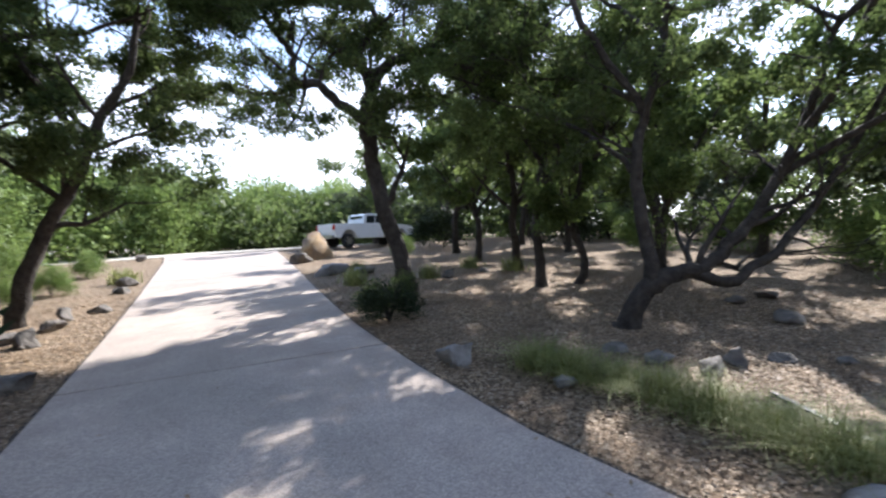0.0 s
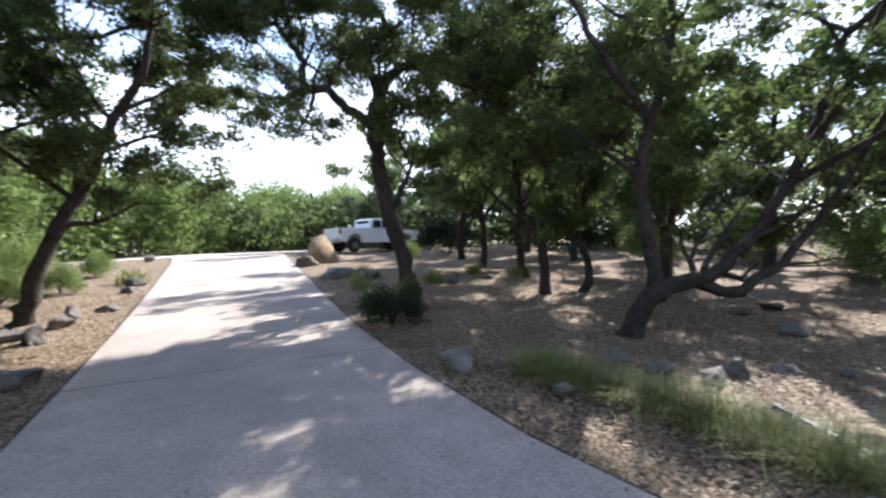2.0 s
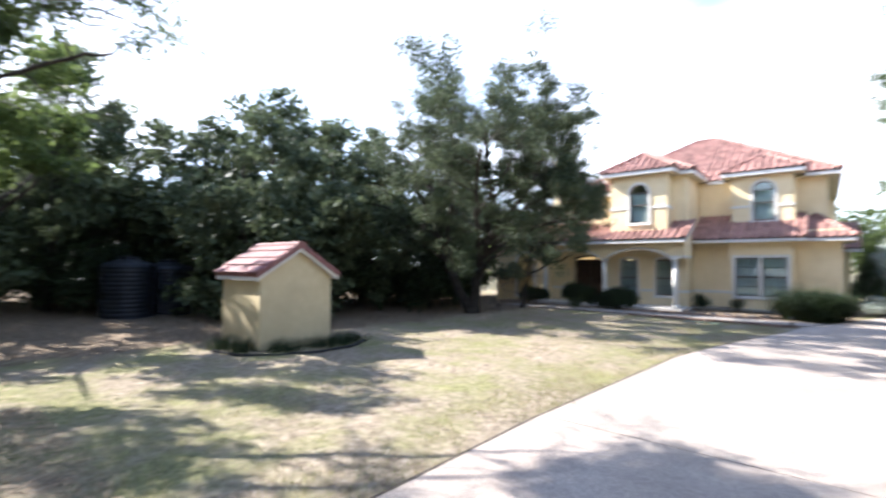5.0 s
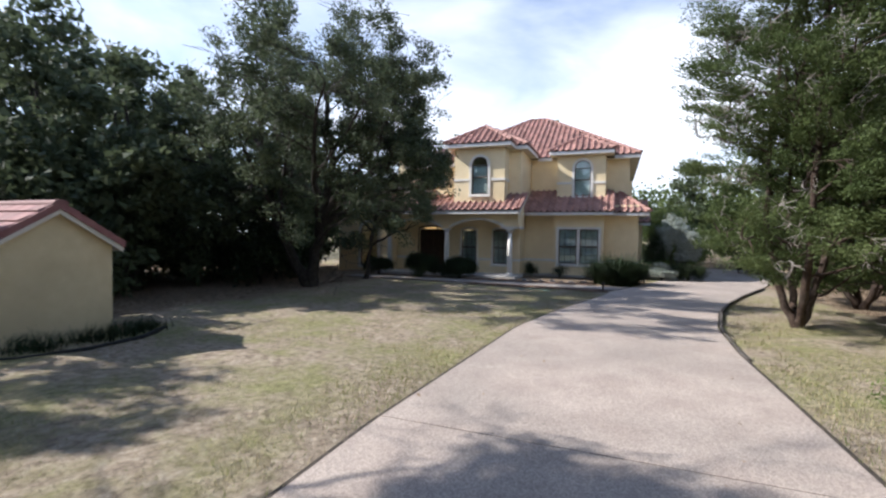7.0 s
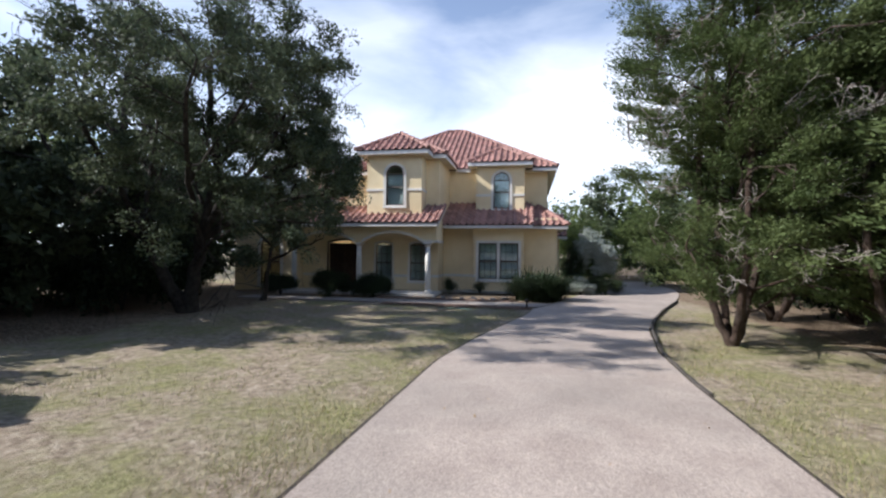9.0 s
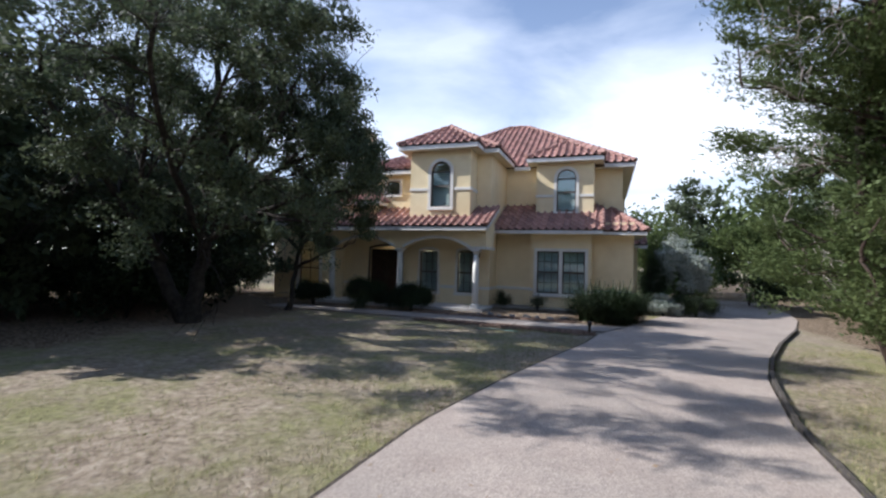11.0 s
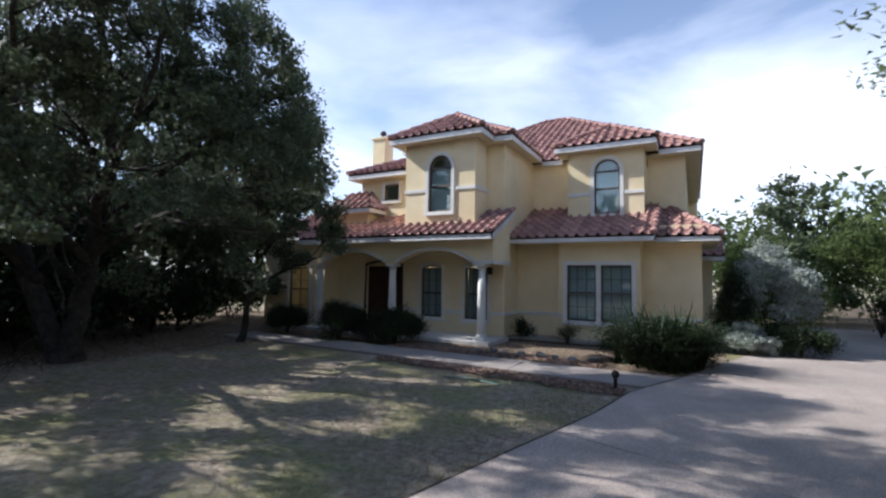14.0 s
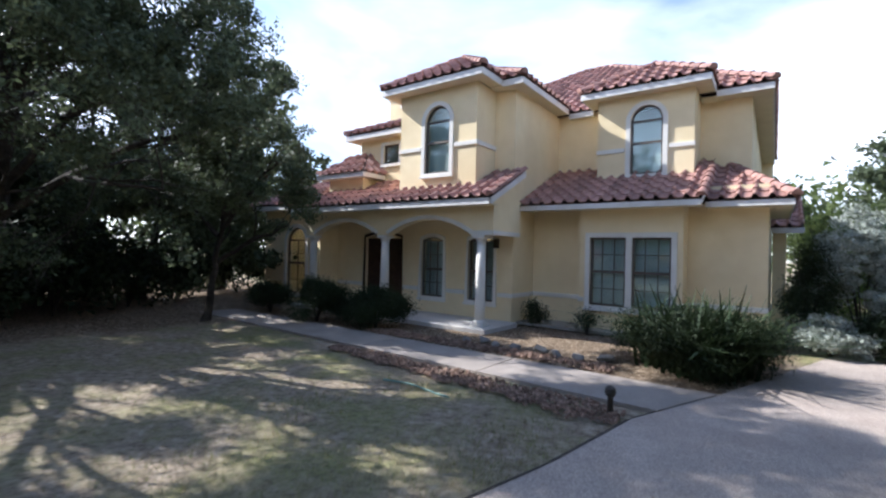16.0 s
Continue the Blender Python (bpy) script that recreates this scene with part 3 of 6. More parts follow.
wall_y("wall_bay_east", -6.78, 21.98, 22.70, 2.50, UP, -0.2)
wall_y("wall_bay_west", -9.18, 21.98, 22.70, 2.50, UP, 0.2)
# recess and east block
wall_x("wall_recess", -6.22, -4.80, 25.50, 2.6, UP)
wall_x("wall_east_low", -6.22, -4.78, 23.92, HOUSE_Z, 2.6)
wall_x("wall_window_bay", -4.78, -2.55, 23.42, HOUSE_Z, 2.5, [(-4.53, -2.77, -0.14, 1.46, 0)])
wall_y("wall_window_bay_west", -4.78, 23.64, 23.92, HOUSE_Z, 2.5, 0.2)
wall_y("wall_window_bay_east", -2.55, 23.64, 24.02, HOUSE_Z, 2.5, -0.2)
wall_x("wall_east_corner", -2.55, -1.07, 24.02, HOUSE_Z, 2.6)
wall_y("wall_east", -1.07, 24.24, 35.3, HOUSE_Z, 2.6, -0.22)
wall_x("wall_upper_bay", -4.80, -2.54, 24.66, 2.6, UP, [(-3.98, -3.22, 3.10, 4.44, 0.38)], 0.2)
wall_y("wall_upper_bay_west", -4.80, 24.86, 25.50, 2.6, UP, 0.2)
wall_y("wall_upper_bay_east", -2.54, 24.86, 25.78, 2.6, UP, -0.2)
wall_x("wall_upper_east_corner", -2.54, -1.45, 25.78, 2.6, UP)
wall_y("wall_upper_east", -1.45, 26.0, 35.3, 2.6, UP, -0.22)
wall_x("wall_back", -15.6, -1.07, 35.3, HOUSE_Z, UP)
wall_y("wall_upper_west", -12.05, 25.72, 35.3, 2.2, UP - 0.05, 0.22)
# west wing
wall_x("wall_wing_front", -15.6, -12.62, 21.95, HOUSE_Z, 2.45, [(-14.30, -13.30, -0.45, 1.30, 0.42)])
wall_y("wall_wing_west", -15.6, 22.17, 35.3, HOUSE_Z, 2.45, 0.22)
wall_y("wall_wing_east", -12.62, 22.17, 22.70, HOUSE_Z, 2.45, -0.22)
# inner floors close the rooms
part("inner_floor", boxed(-15.3, -1.3, 24.3, 32.9, 2.36, 2.5), M_INSIDE, house, at_world=True)
part("ground_floor", boxed(-15.3, -1.3, 22.95, 32.9, -0.74, -0.68), M_INSIDE, house, at_world=True)
part("attic_floor", boxed(-11.8, -1.7, 26.1, 35.2, 5.10, 5.13), M_INSIDE, house, at_world=True)

window(-8.33, -7.55, 21.78, 3.02, 4.34, 0.39, bars=1, label="tall arched window with white trim")
window(-3.98, -3.22, 24.66, 3.10, 4.44, 0.38, bars=1, label="tall arched window with white trim")
window(-4.53, -2.77, 23.42, -0.14, 1.46, 0, mullions=2, bars=3, label="wide twin sash window with white trim")
window(-9.08, -8.32, 22.70, -0.22, 1.34, 0.10, trim=0.10, bars=3, label="porch sash window with low arched head")
window(-7.50, -6.74, 22.70, -0.22, 1.34, 0.10, trim=0.10, bars=3, label="porch sash window with low arched head")
window(-10.66, -10.04, 22.70, 3.66, 4.22, 0, trim=0.09, bars=1, blind=False, sash=False, label="small dark upper window")
window(-14.30, -13.30, 21.95, -0.45, 1.30, 0.42, trim=0.12, bars=2, blind=False, label="dark arched window of the wing")

# front door, two dark leaves
for a, b in ((-11.33, -10.61), (-10.59, -9.87)):
    d = part("door", boxed(a, b, 22.80, 22.85, FLOOR + 0.02, 1.40), M_DOOR, house, "dark wooden front door leaf", at_world=True)
    for za, zb in ((-0.45, 0.15), (0.28, 1.15)):
        part("door_panel", boxed(a + 0.13, b - 0.13, 22.785, 22.80, za, zb, bevel=0.006), M_DOOR, d, at_world=True)
    hx = b - 0.07 if a < -11 else a + 0.07
    part("door_handle", boxed(hx - 0.015, hx + 0.015, 22.73, 22.80, 0.28, 0.52, bevel=0.006), M_BRONZE, d, "bronze pull handle", at_world=True)
part("door_frame", band(bmesh.new(), outline(-11.35, -9.85, FLOOR, 1.42, 0.12), outline(-11.35, -9.85, FLOOR, 1.42, 0.12, 0.07), 22.66, 22.72), M_DOOR, house, "dark wooden door casing", at_world=True)

# belts
for x0, x1, y, z in ((-12.58, -11.43, 22.70, -0.02), (-9.76, -9.20, 22.70, -0.02), (-8.20, -7.62, 22.70, -0.02), (-6.62, -6.20, 22.70, -0.02), (-6.20, -4.79, 23.92, -0.02), (-4.80, -4.67, 23.42, -0.02),
                     (-2.63, -2.53, 23.42, -0.02), (-2.53, -1.05, 24.02, -0.02), (-9.20, -8.47, 21.78, 3.68), (-7.41, -6.76, 21.78, 3.68), (-4.82, -4.12, 24.66, 3.74), (-3.08, -2.52, 24.66, 3.74)):
    part("belt_course", boxed(x0, x1, y - 0.035, y + 0.01, z - 0.055, z + 0.055, bevel=0.008), M_TRIM, house, at_world=True)
part("belt_course", boxed(-6.23, -6.185, 22.66, 23.92, -0.075, 0.035), M_TRIM, house, at_world=True)
part("belt_course", boxed(-6.785, -6.745, 21.74, 22.69, 3.625, 3.735), M_TRIM, house, at_world=True)

# porch: floor, columns, arcade
part("porch_floor", boxed(-13.0, -6.05, 21.15, 22.70, HOUSE_Z - 0.1, FLOOR, bevel=0.015), M_SLAB, house, "pale concrete porch floor", at_world=True)
ARCH_Y = 21.42
COLS = (-12.42, -9.43, -6.43)
wall_x("porch_beam", -12.62, -6.05, ARCH_Y, 1.44, 2.14, [(-12.22, -9.63, 1.44, 1.445, 0.38), (-9.23, -6.63, 1.44, 1.445, 0.38)], 0.26)
part("porch_beam_return", boxed(-6.30, -6.05, ARCH_Y + 0.26, 22.70, 1.44, 2.14), M_STUCCO, house, at_world=True)
for a, b in ((-12.22, -9.63), (-9.23, -6.63)):
    pts = outline(a, b, 1.0, 1.445, 0.38)[2:]
    outer = outline(a, b, 1.0, 1.445, 0.38, 0.10)[2:]
    bm = bmesh.new()
    for i in range(len(pts) - 1):
        f = [(pts[i][0], pts[i][1]), (pts[i + 1][0], pts[i + 1][1]), (outer[i + 1][0], outer[i + 1][1]), (outer[i][0], outer[i][1])]
        prism(bm, [(p[0], ARCH_Y - 0.03, p[1]) for p in f], (0, 0.035, 0))
    part("arch_moulding", bm, M_TRIM, house, "white arch moulding", at_world=True)
part("beam_moulding", boxed(-6.62, -6.03, ARCH_Y - 0.035, ARCH_Y + 0.005, 1.43, 1.53, bevel=0.006), M_TRIM, house, at_world=True)
part("beam_moulding", boxed(-6.055, -6.015, ARCH_Y - 0.035, 22.69, 1.43, 1.53, bevel=0.006), M_TRIM, house, at_world=True)
part("porch_ceiling", boxed(-12.6, -6.07, ARCH_Y + 0.27, 22.69, 2.02, 2.06), M_SOFFIT, house, at_world=True)
for cx in COLS:
    c = part("column", lathe(bmesh.new(), [(0.115, FLOOR + 0.15), (0.118, -0.2), (0.112, 0.6), (0.098, 1.24)], cx, ARCH_Y + 0.13, 24), M_TRIM, house, "white round porch column", at_world=True, smooth=True)
    bm = boxed(cx - 0.165, cx + 0.165, ARCH_Y - 0.035, ARCH_Y + 0.295, FLOOR, FLOOR + 0.07, bevel=0.01)
    lathe(bm, [(0.155, FLOOR + 0.07), (0.162, FLOOR + 0.095), (0.15, FLOOR + 0.125), (0.125, FLOOR + 0.15)], cx, ARCH_Y + 0.13, 24)
    part("column_base", bm, M_TRIM, c, at_world=True)
    bm = boxed(cx - 0.165, cx + 0.165, ARCH_Y - 0.035, ARCH_Y + 0.295, 1.36, 1.428, bevel=0.008)
    lathe(bm, [(0.103, 1.24), (0.118, 1.255), (0.106, 1.275), (0.108, 1.30), (0.15, 1.36)], cx, ARCH_Y + 0.13, 24)
    part("column_capital", bm, M_TRIM, c, at_world=True)

# chimney
ch = part("chimney", boxed(-14.95, -14.25, 27.5, 28.2, 2.3, 7.70), M_STUCCO, house, "stucco chimney with a metal flue", at_world=True)
part("chimney_cap", boxed(-15.02, -14.18, 27.43, 28.27, 7.70, 7.80, bevel=0.015), M_STUCCO, ch, at_world=True)
part("flue", lathe(bmesh.new(), [(0.10, 7.80), (0.10, 8.02), (0.16, 8.04), (0.16, 8.12), (0.08, 8.2)], -14.6, 27.85, 14), M_BRONZE, ch, at_world=True)

# ---------------------------------------------------------------- tiled roofs
TW, TL = 0.285, 0.40


def tile_points(u, v):
    """A barrel tile with its lower left corner at (u, v) of a roof's plane: points (u, v, height) and faces."""
    prof = [(0.0, 0.0), (0.06, 0.052), (0.16, 0.082), (0.26, 0.082), (0.36, 0.052), (0.42, 0.012), (0.72, -0.004), (1.0, 0.006)]
    k = len(prof)
    pts = [(u + TW * a, v - 0.03, h + 0.050) for a, h in prof] + [(u + TW * a, v + TL, h * 0.92 + 0.018) for a, h in prof] + [(u + TW * a, v - 0.03, h + 0.024) for a, h in prof]
    faces = [(i, i + 1, k + i + 1, k + i) for i in range(k - 1)] + [(2 * k + i, 2 * k + i + 1, i + 1, i) for i in range(k - 1)]
    return pts, faces


TILE_ONE = mesh_of("tile", *tile_points(0, 0), M_TILE_ONE, smooth=False)


def roof_plane(label, poly, single=False, lift=0.0):
    """A tiled slope. poly: its corners in space, the eave from left to right first, seen from outside."""
    P = [Vector(p) for p in poly]
    eu = (P[1] - P[0]).normalized()
    nrm = (P[1] - P[0]).cross(P[2] - P[0]).normalized()
    ev = nrm.cross(eu)
    flat = [((p - P[0]).dot(eu), (p - P[0]).dot(ev)) for p in P]
    back = house.location
    base = bmesh.new()
    prism(base, [p - nrm * 0.01 for p in P], -nrm * 0.07)
    deck = part("roof", base, M_UNDERLAY, house, label, at_world=True)

    def inside(u, v, slack=0.0):
        for (a, b), (c, d) in zip(flat, flat[1:] + flat[:1]):
            if (c - a) * (v - b) - (d - b) * (u - a) < slack * math.hypot(c - a, d - b):
                return False
        return True

    umin, umax = min(f[0] for f in flat), max(f[0] for f in flat)
    vmax = max(f[1] for f in flat)
    verts, faces, whole = [], [], []
    for j in range(int(vmax / TL) + 1):
        for i in range(int((umax - umin) / TW) + 2):
            u, v = umin + i * TW, j * TL
            corners = [(u, v + 0.001), (u + TW, v + 0.001), (u + TW, v + TL), (u, v + TL)]
            full = all(inside(a, b, -1e-4) for a, b in corners)
            some = full or any(inside(a, b) for a, b in corners) or inside(u + TW / 2, v + TL / 2)
            if not some:
                continue
            if full and single:
                whole.append((u, v))
                continue
            pts, fs = tile_points(u, v)
            o = len(verts)
            verts += [P[0] + eu * a + ev * b + nrm * c for a, b, c in pts]
            faces += [tuple(q + o for q in f) for f in fs]
    turn = Matrix((eu, ev, nrm)).transposed().to_4x4()
    for u, v in whole:
        t = part("tile", TILE_ONE, None, deck)
        t.matrix_basis = Matrix.Translation(P[0] + eu * u + ev * v - back) @ turn
    if faces:
        me = bpy.data.meshes.new("tiles")
        me.from_pydata([tuple(v) for v in verts], [], faces)
        bm = bmesh.new()
        bm.from_mesh(me)
        for k in range(1, len(P)):
            a, b = P[k], P[(k + 1) % len(P)]
            out = (b - a).cross(nrm)
            bmesh.ops.bisect_plane(bm, geom=bm.verts[:] + bm.edges[:] + bm.faces[:], plane_co=a, plane_no=out, clear_outer=True)
        bmesh.ops.translate(bm, verts=bm.verts, vec=-back)
        bm.to_mesh(me)
        bm.free()
        me.materials.append(M_TILE)
        tagged(part("roof_tiles", me, None, deck, "red-brown barrel tiles"), kind="stuff")
    return deck


def cap_mesh():
    bm = bmesh.new()
    rings = [[(x, r * math.cos(t), r * math.sin(t) + h) for t in [math.pi * k / 7 for k in range(8)]] for x, r, h in ((-0.08, 1.0, 0.16), (1.0, 0.86, -0.02))]
    ring_solid(bm, rings, closed=False, caps=True)
    me = bpy.data.meshes.new("ridge_cap")
    bm.to_mesh(me)
    bm.free()
    me.materials.append(M_TILE_ONE)
    return me


CAP_ONE = cap_mesh()


def cap_row(a, b, r=0.11, step=0.36):
    """Overlapping round cap tiles along a hip or ridge, each a part."""
    a, b = Vector(a), Vector(b)
    way = (b - a).normalized()
    side = way.cross(Vector((0, 0, 1))).normalized()
    up = side.cross(way)
    n = max(1, int((b - a).length / step))
    step = (b - a).length / n
    turn = Matrix((way, -side, up)).transposed().to_4x4() @ Matrix.Diagonal((step, r, r, 1))
    for i in range(n):
        q = part("ridge_cap", CAP_ONE, None, house)
        q.matrix_basis = Matrix.Translation(a + way * (i * step) + up * 0.012 - house.location) @ turn


def hip_roof(x0, x1, y0, y1, z, pitch, label, front=True, left=True, right=True, back=False, ridge_to=None, caps=True):
    """A hip roof over the eaves' rectangle, its ridge along the longer side; ridge_to: a roof that runs back into another."""
    w, d = x1 - x0, (ridge_to or y1) - y0
    if ridge_to:
        h = w / 2
        zt = z + h * pitch
        A, B = Vector((x0 + h, y0 + h, zt)), Vector((x0 + h, ridge_to, zt))
        roof_plane(label + ", front slope", [(x0, y0, z), (x1, y0, z), A])
        if right:
            roof_plane(label + ", east slope", [(x1, y0, z), (x1, ridge_to, z), B, A])
        if left:
            roof_plane(label + ", west slope", [(x0, ridge_to, z), (x0, y0, z), A, B])
        cap_row((x0, y0, z + 0.04), A), cap_row((x1, y0, z + 0.04), A), cap_row(A, B)
    else:
        h = d / 2
        zt = z + h * pitch
        A, B = Vector((x0 + h, y0 + h, zt)), Vector((x1 - h, y0 + h, zt))
        roof_plane(label + ", front slope", [(x0, y0, z), (x1, y0, z), B, A])
        roof_plane(label + ", east slope", [(x1, y0, z), (x1, y1, z), B])
        roof_plane(label + ", back slope", [(x1, y1, z), (x0, y1, z), A, B])
        roof_plane(label + ", west slope", [(x0, y1, z), (x0, y0, z), A])
        for a, b in (((x0, y0, z + .04), A), ((x1, y0, z + .04), B), (A, B), ((x1, y1, z + .04), B), ((x0, y1, z + .04), A)):
            cap_row(a, b)


EZ = 5.30
MZ = EZ - 0.16
hip_roof(-12.4, -1.02, 25.32, 35.72, MZ, 0.62, "main tiled hip roof")
hip_roof(-9.72, -5.86, 22.33, 27.9, EZ - 0.03, 0.60, "middle tiled hip roof", ridge_to=27.9)
WZ = 4.60
roof_plane("low west tiled roof, front slope", [(-12.0, 22.33, WZ), (-9.32, 22.33, WZ), (-9.32, 25.3, WZ + 1.25), (-10.6, 25.3, WZ + 1.25)])
roof_plane("low west tiled roof, west slope", [(-12.0, 25.3, WZ), (-12.0, 22.33, WZ), (-10.6, 25.3, WZ + 1.25)])
cap_row((-12.0, 22.33, WZ + 0.04), (-10.6, 25.3, WZ + 1.28))
hip_roof(-9.56, -6.42, 21.40, 24.2, EZ, 0.67, "bay tiled hip roof", ridge_to=24.2)
hip_roof(-5.16, -2.17, 24.30, 27.4, EZ - 0.05, 0.64, "upper bay tiled hip roof", ridge_to=27.4)
PZ = 2.24
roof_plane("porch tiled roof", [(-13.0, 21.03, PZ), (-5.93, 21.03, PZ), (-5.93, 22.70, PZ + 0.82), (-13.0, 22.70, PZ + 0.82)], single=True)
cap_row((-5.93, 21.03, PZ + 0.03), (-5.93, 22.70, PZ + 0.85), r=0.09)
roof_plane("window bay tiled roof", [(-6.20, 22.95, PZ), (-2.18, 22.95, PZ), (-2.18, 25.5, PZ + 1.17), (-6.20, 25.5, PZ + 1.17)], single=True)
cap_row((-2.18, 22.95, PZ + 0.03), (-2.18, 25.0, PZ + 0.97), r=0.10)
roof_plane("corner tiled roof", [(-2.22, 23.50, PZ), (-0.66, 23.50, PZ), (-1.9, 25.78, PZ + 1.05), (-2.22, 25.78, PZ + 1.05)], single=True)
roof_plane("east tiled roof", [(-0.66, 23.50, PZ), (-0.66, 27.4, PZ), (-1.9, 27.4, PZ + 1.05), (-1.9, 25.78, PZ + 1.05)])
roof_plane("rear wing tiled roof", [(-1.3, 27.62, 1.92), (-0.35, 27.62, 1.92), (-0.35, 31.0, 3.3), (-1.3, 31.0, 3.3)])
cap_row((-0.66, 23.50, PZ + 0.03), (-1.9, 25.78, PZ + 1.08))
roof_plane("wing tiled roof", [(-15.98, 21.55, PZ + 0.2), (-12.75, 21.55, PZ + 0.2), (-12.75, 25.5, 4.2), (-14.4, 25.5, 4.2)])
roof_plane("wing west slope", [(-15.98, 33.2, PZ + 0.2), (-15.98, 21.55, PZ + 0.2), (-14.4, 25.5, 4.2), (-14.4, 33.2, 4.2)])
# raised entry block with its own little roof
part("entry_block", boxed(-12.36, -10.86, 22.05, 22.69, 2.5, 3.25), M_STUCCO, house, "small raised stucco block over the entry", at_world=True)
roof_plane("little entry roof", [(-12.62, 21.75, 3.30), (-10.57, 21.75, 3.30), (-11.32, 22.68, 4.0), (-11.92, 22.68, 4.0)])
roof_plane("little entry east slope", [(-10.57, 21.75, 3.30), (-10.57, 22.68, 3.30), (-11.32, 22.68, 4.0)])


def fascia(x0, x1, y, z, wall, deep=0.15):
    part("fascia", boxed(x0, x1, y, y + 0.03, z - deep, z, bevel=0.005), M_FASCIA, house, "white eave fascia", at_world=True)
    part("soffit", boxed(x0 + 0.004, x1 - 0.004, y + 0.031, wall, z - deep + 0.01, z - deep + 0.03), M_SOFFIT, house, at_world=True)


def fascia_y(x, y0, y1, z, wall, deep=0.15):
    s = 0.03 if wall > x else -0.03
    part("fascia", boxed(min(x, x + s), max(x, x + s), y0, y1, z - deep, z, bevel=0.005), M_FASCIA, house, "white eave fascia", at_world=True)
    part("soffit", boxed(min(x + s, wall), max(x + s, wall), y0, y1, z - deep + 0.012, z - deep + 0.032), M_SOFFIT, house, at_world=True)


fascia(-9.56, -6.42, 21.40, EZ - 0.02, 21.80)
fascia_y(-6.42, 21.43, 22.33, EZ - 0.02, -6.76)
fascia_y(-9.56, 21.43, 22.33, EZ - 0.02, -9.20)
fascia(-6.42, -5.86, 22.33, EZ - 0.05, 22.70)
fascia(-12.0, -9.2, 22.33, WZ - 0.025, 22.70)
fascia_y(-12.0, 22.36, 25.3, WZ - 0.025, -11.67)
fascia(-9.72, -9.56, 22.33, EZ - 0.05, 22.70)
fascia_y(-9.72, 22.36, 25.3, EZ - 0.05, -9.32)
fascia_y(-5.86, 22.36, 25.32, EZ - 0.05, -6.24)
fascia(-5.86, -5.16, 25.32, MZ - 0.02, 25.52)
fascia(-5.16, -2.17, 24.30, EZ - 0.07, 24.68)
fascia_y(-5.16, 24.33, 25.31, EZ - 0.07, -4.78)
fascia_y(-2.17, 24.33, 25.31, EZ - 0.07, -2.56)
fascia(-2.17, -1.02, 25.32, MZ - 0.025, 25.80)
fascia_y(-1.02, 25.35, 35.7, MZ - 0.025, -1.47)
fascia_y(-12.4, 25.35, 35.7, MZ - 0.025, -12.07)
fascia(-13.0, -5.95, 21.03, PZ - 0.02, 21.43, 0.14)
fascia(-6.18, -2.18, 22.95, PZ - 0.02, 23.44, 0.12)
fascia(-2.17, -0.66, 23.50, PZ - 0.02, 24.04, 0.12)
fascia(-1.06, -0.35, 27.62, 1.90, 28.0, 0.14)
wall_y("wall_rear_wing", -0.72, 27.98, 33.0, HOUSE_Z, 1.85, -0.3)
fascia_y(-0.66, 23.53, 27.4, PZ - 0.02, -1.09, 0.12)
fascia(-15.98, -12.75, 21.55, PZ + 0.18, 21.97, 0.14)
fascia(-12.62, -10.57, 21.75, 3.29, 22.07, 0.13)
fascia_y(-10.57, 21.78, 22.68, 3.29, -10.84, 0.13)
part("soffit", boxed(-6.77, -6.43, 22.34, 22.69, EZ - 0.178, EZ - 0.158), M_SOFFIT, house, at_world=True)
part("soffit", boxed(-2.53, -2.18, 25.33, 25.77, MZ - 0.178, MZ - 0.158), M_SOFFIT, house, at_world=True)
# rake board and infill at the porch roof's east end
bm = bmesh.new()
prism(bm, [(-5.93, 21.05, PZ - 0.16), (-5.93, 22.70, PZ + 0.66), (-5.93, 22.70, PZ + 0.80), (-5.93, 21.05, PZ - 0.02)], (0.03, 0, 0))
part("rake_board", bm, M_FASCIA, house, "white sloping rake board", at_world=True)
bm = bmesh.new()
prism(bm, [(-6.048, ARCH_Y + 0.02, 2.141), (-6.048, 22.70, 2.141), (-6.048, 22.70, PZ + 0.76), (-6.048, ARCH_Y + 0.02, PZ + 0.12)], (-0.2, 0, 0))
part("porch_gable_infill", bm, M_STUCCO, house, at_world=True)
bm = bmesh.new()
prism(bm, [(-2.18, 22.97, PZ - 0.1), (-2.18, 25.4, PZ + 1.02), (-2.18, 25.4, PZ + 1.1), (-2.18, 22.97, PZ - 0.01)], (0.03, 0, 0))
part("rake_board", bm, M_FASCIA, house, at_world=True)
# porch lantern
lan = part("porch_lantern", boxed(-6.70, -6.58, 22.56, 22.68, 1.15, 1.38, bevel=0.01), M_BRONZE, house, "small bronze porch lantern", at_world=True)

# ---------------------------------------------------------------- trees and shrubs


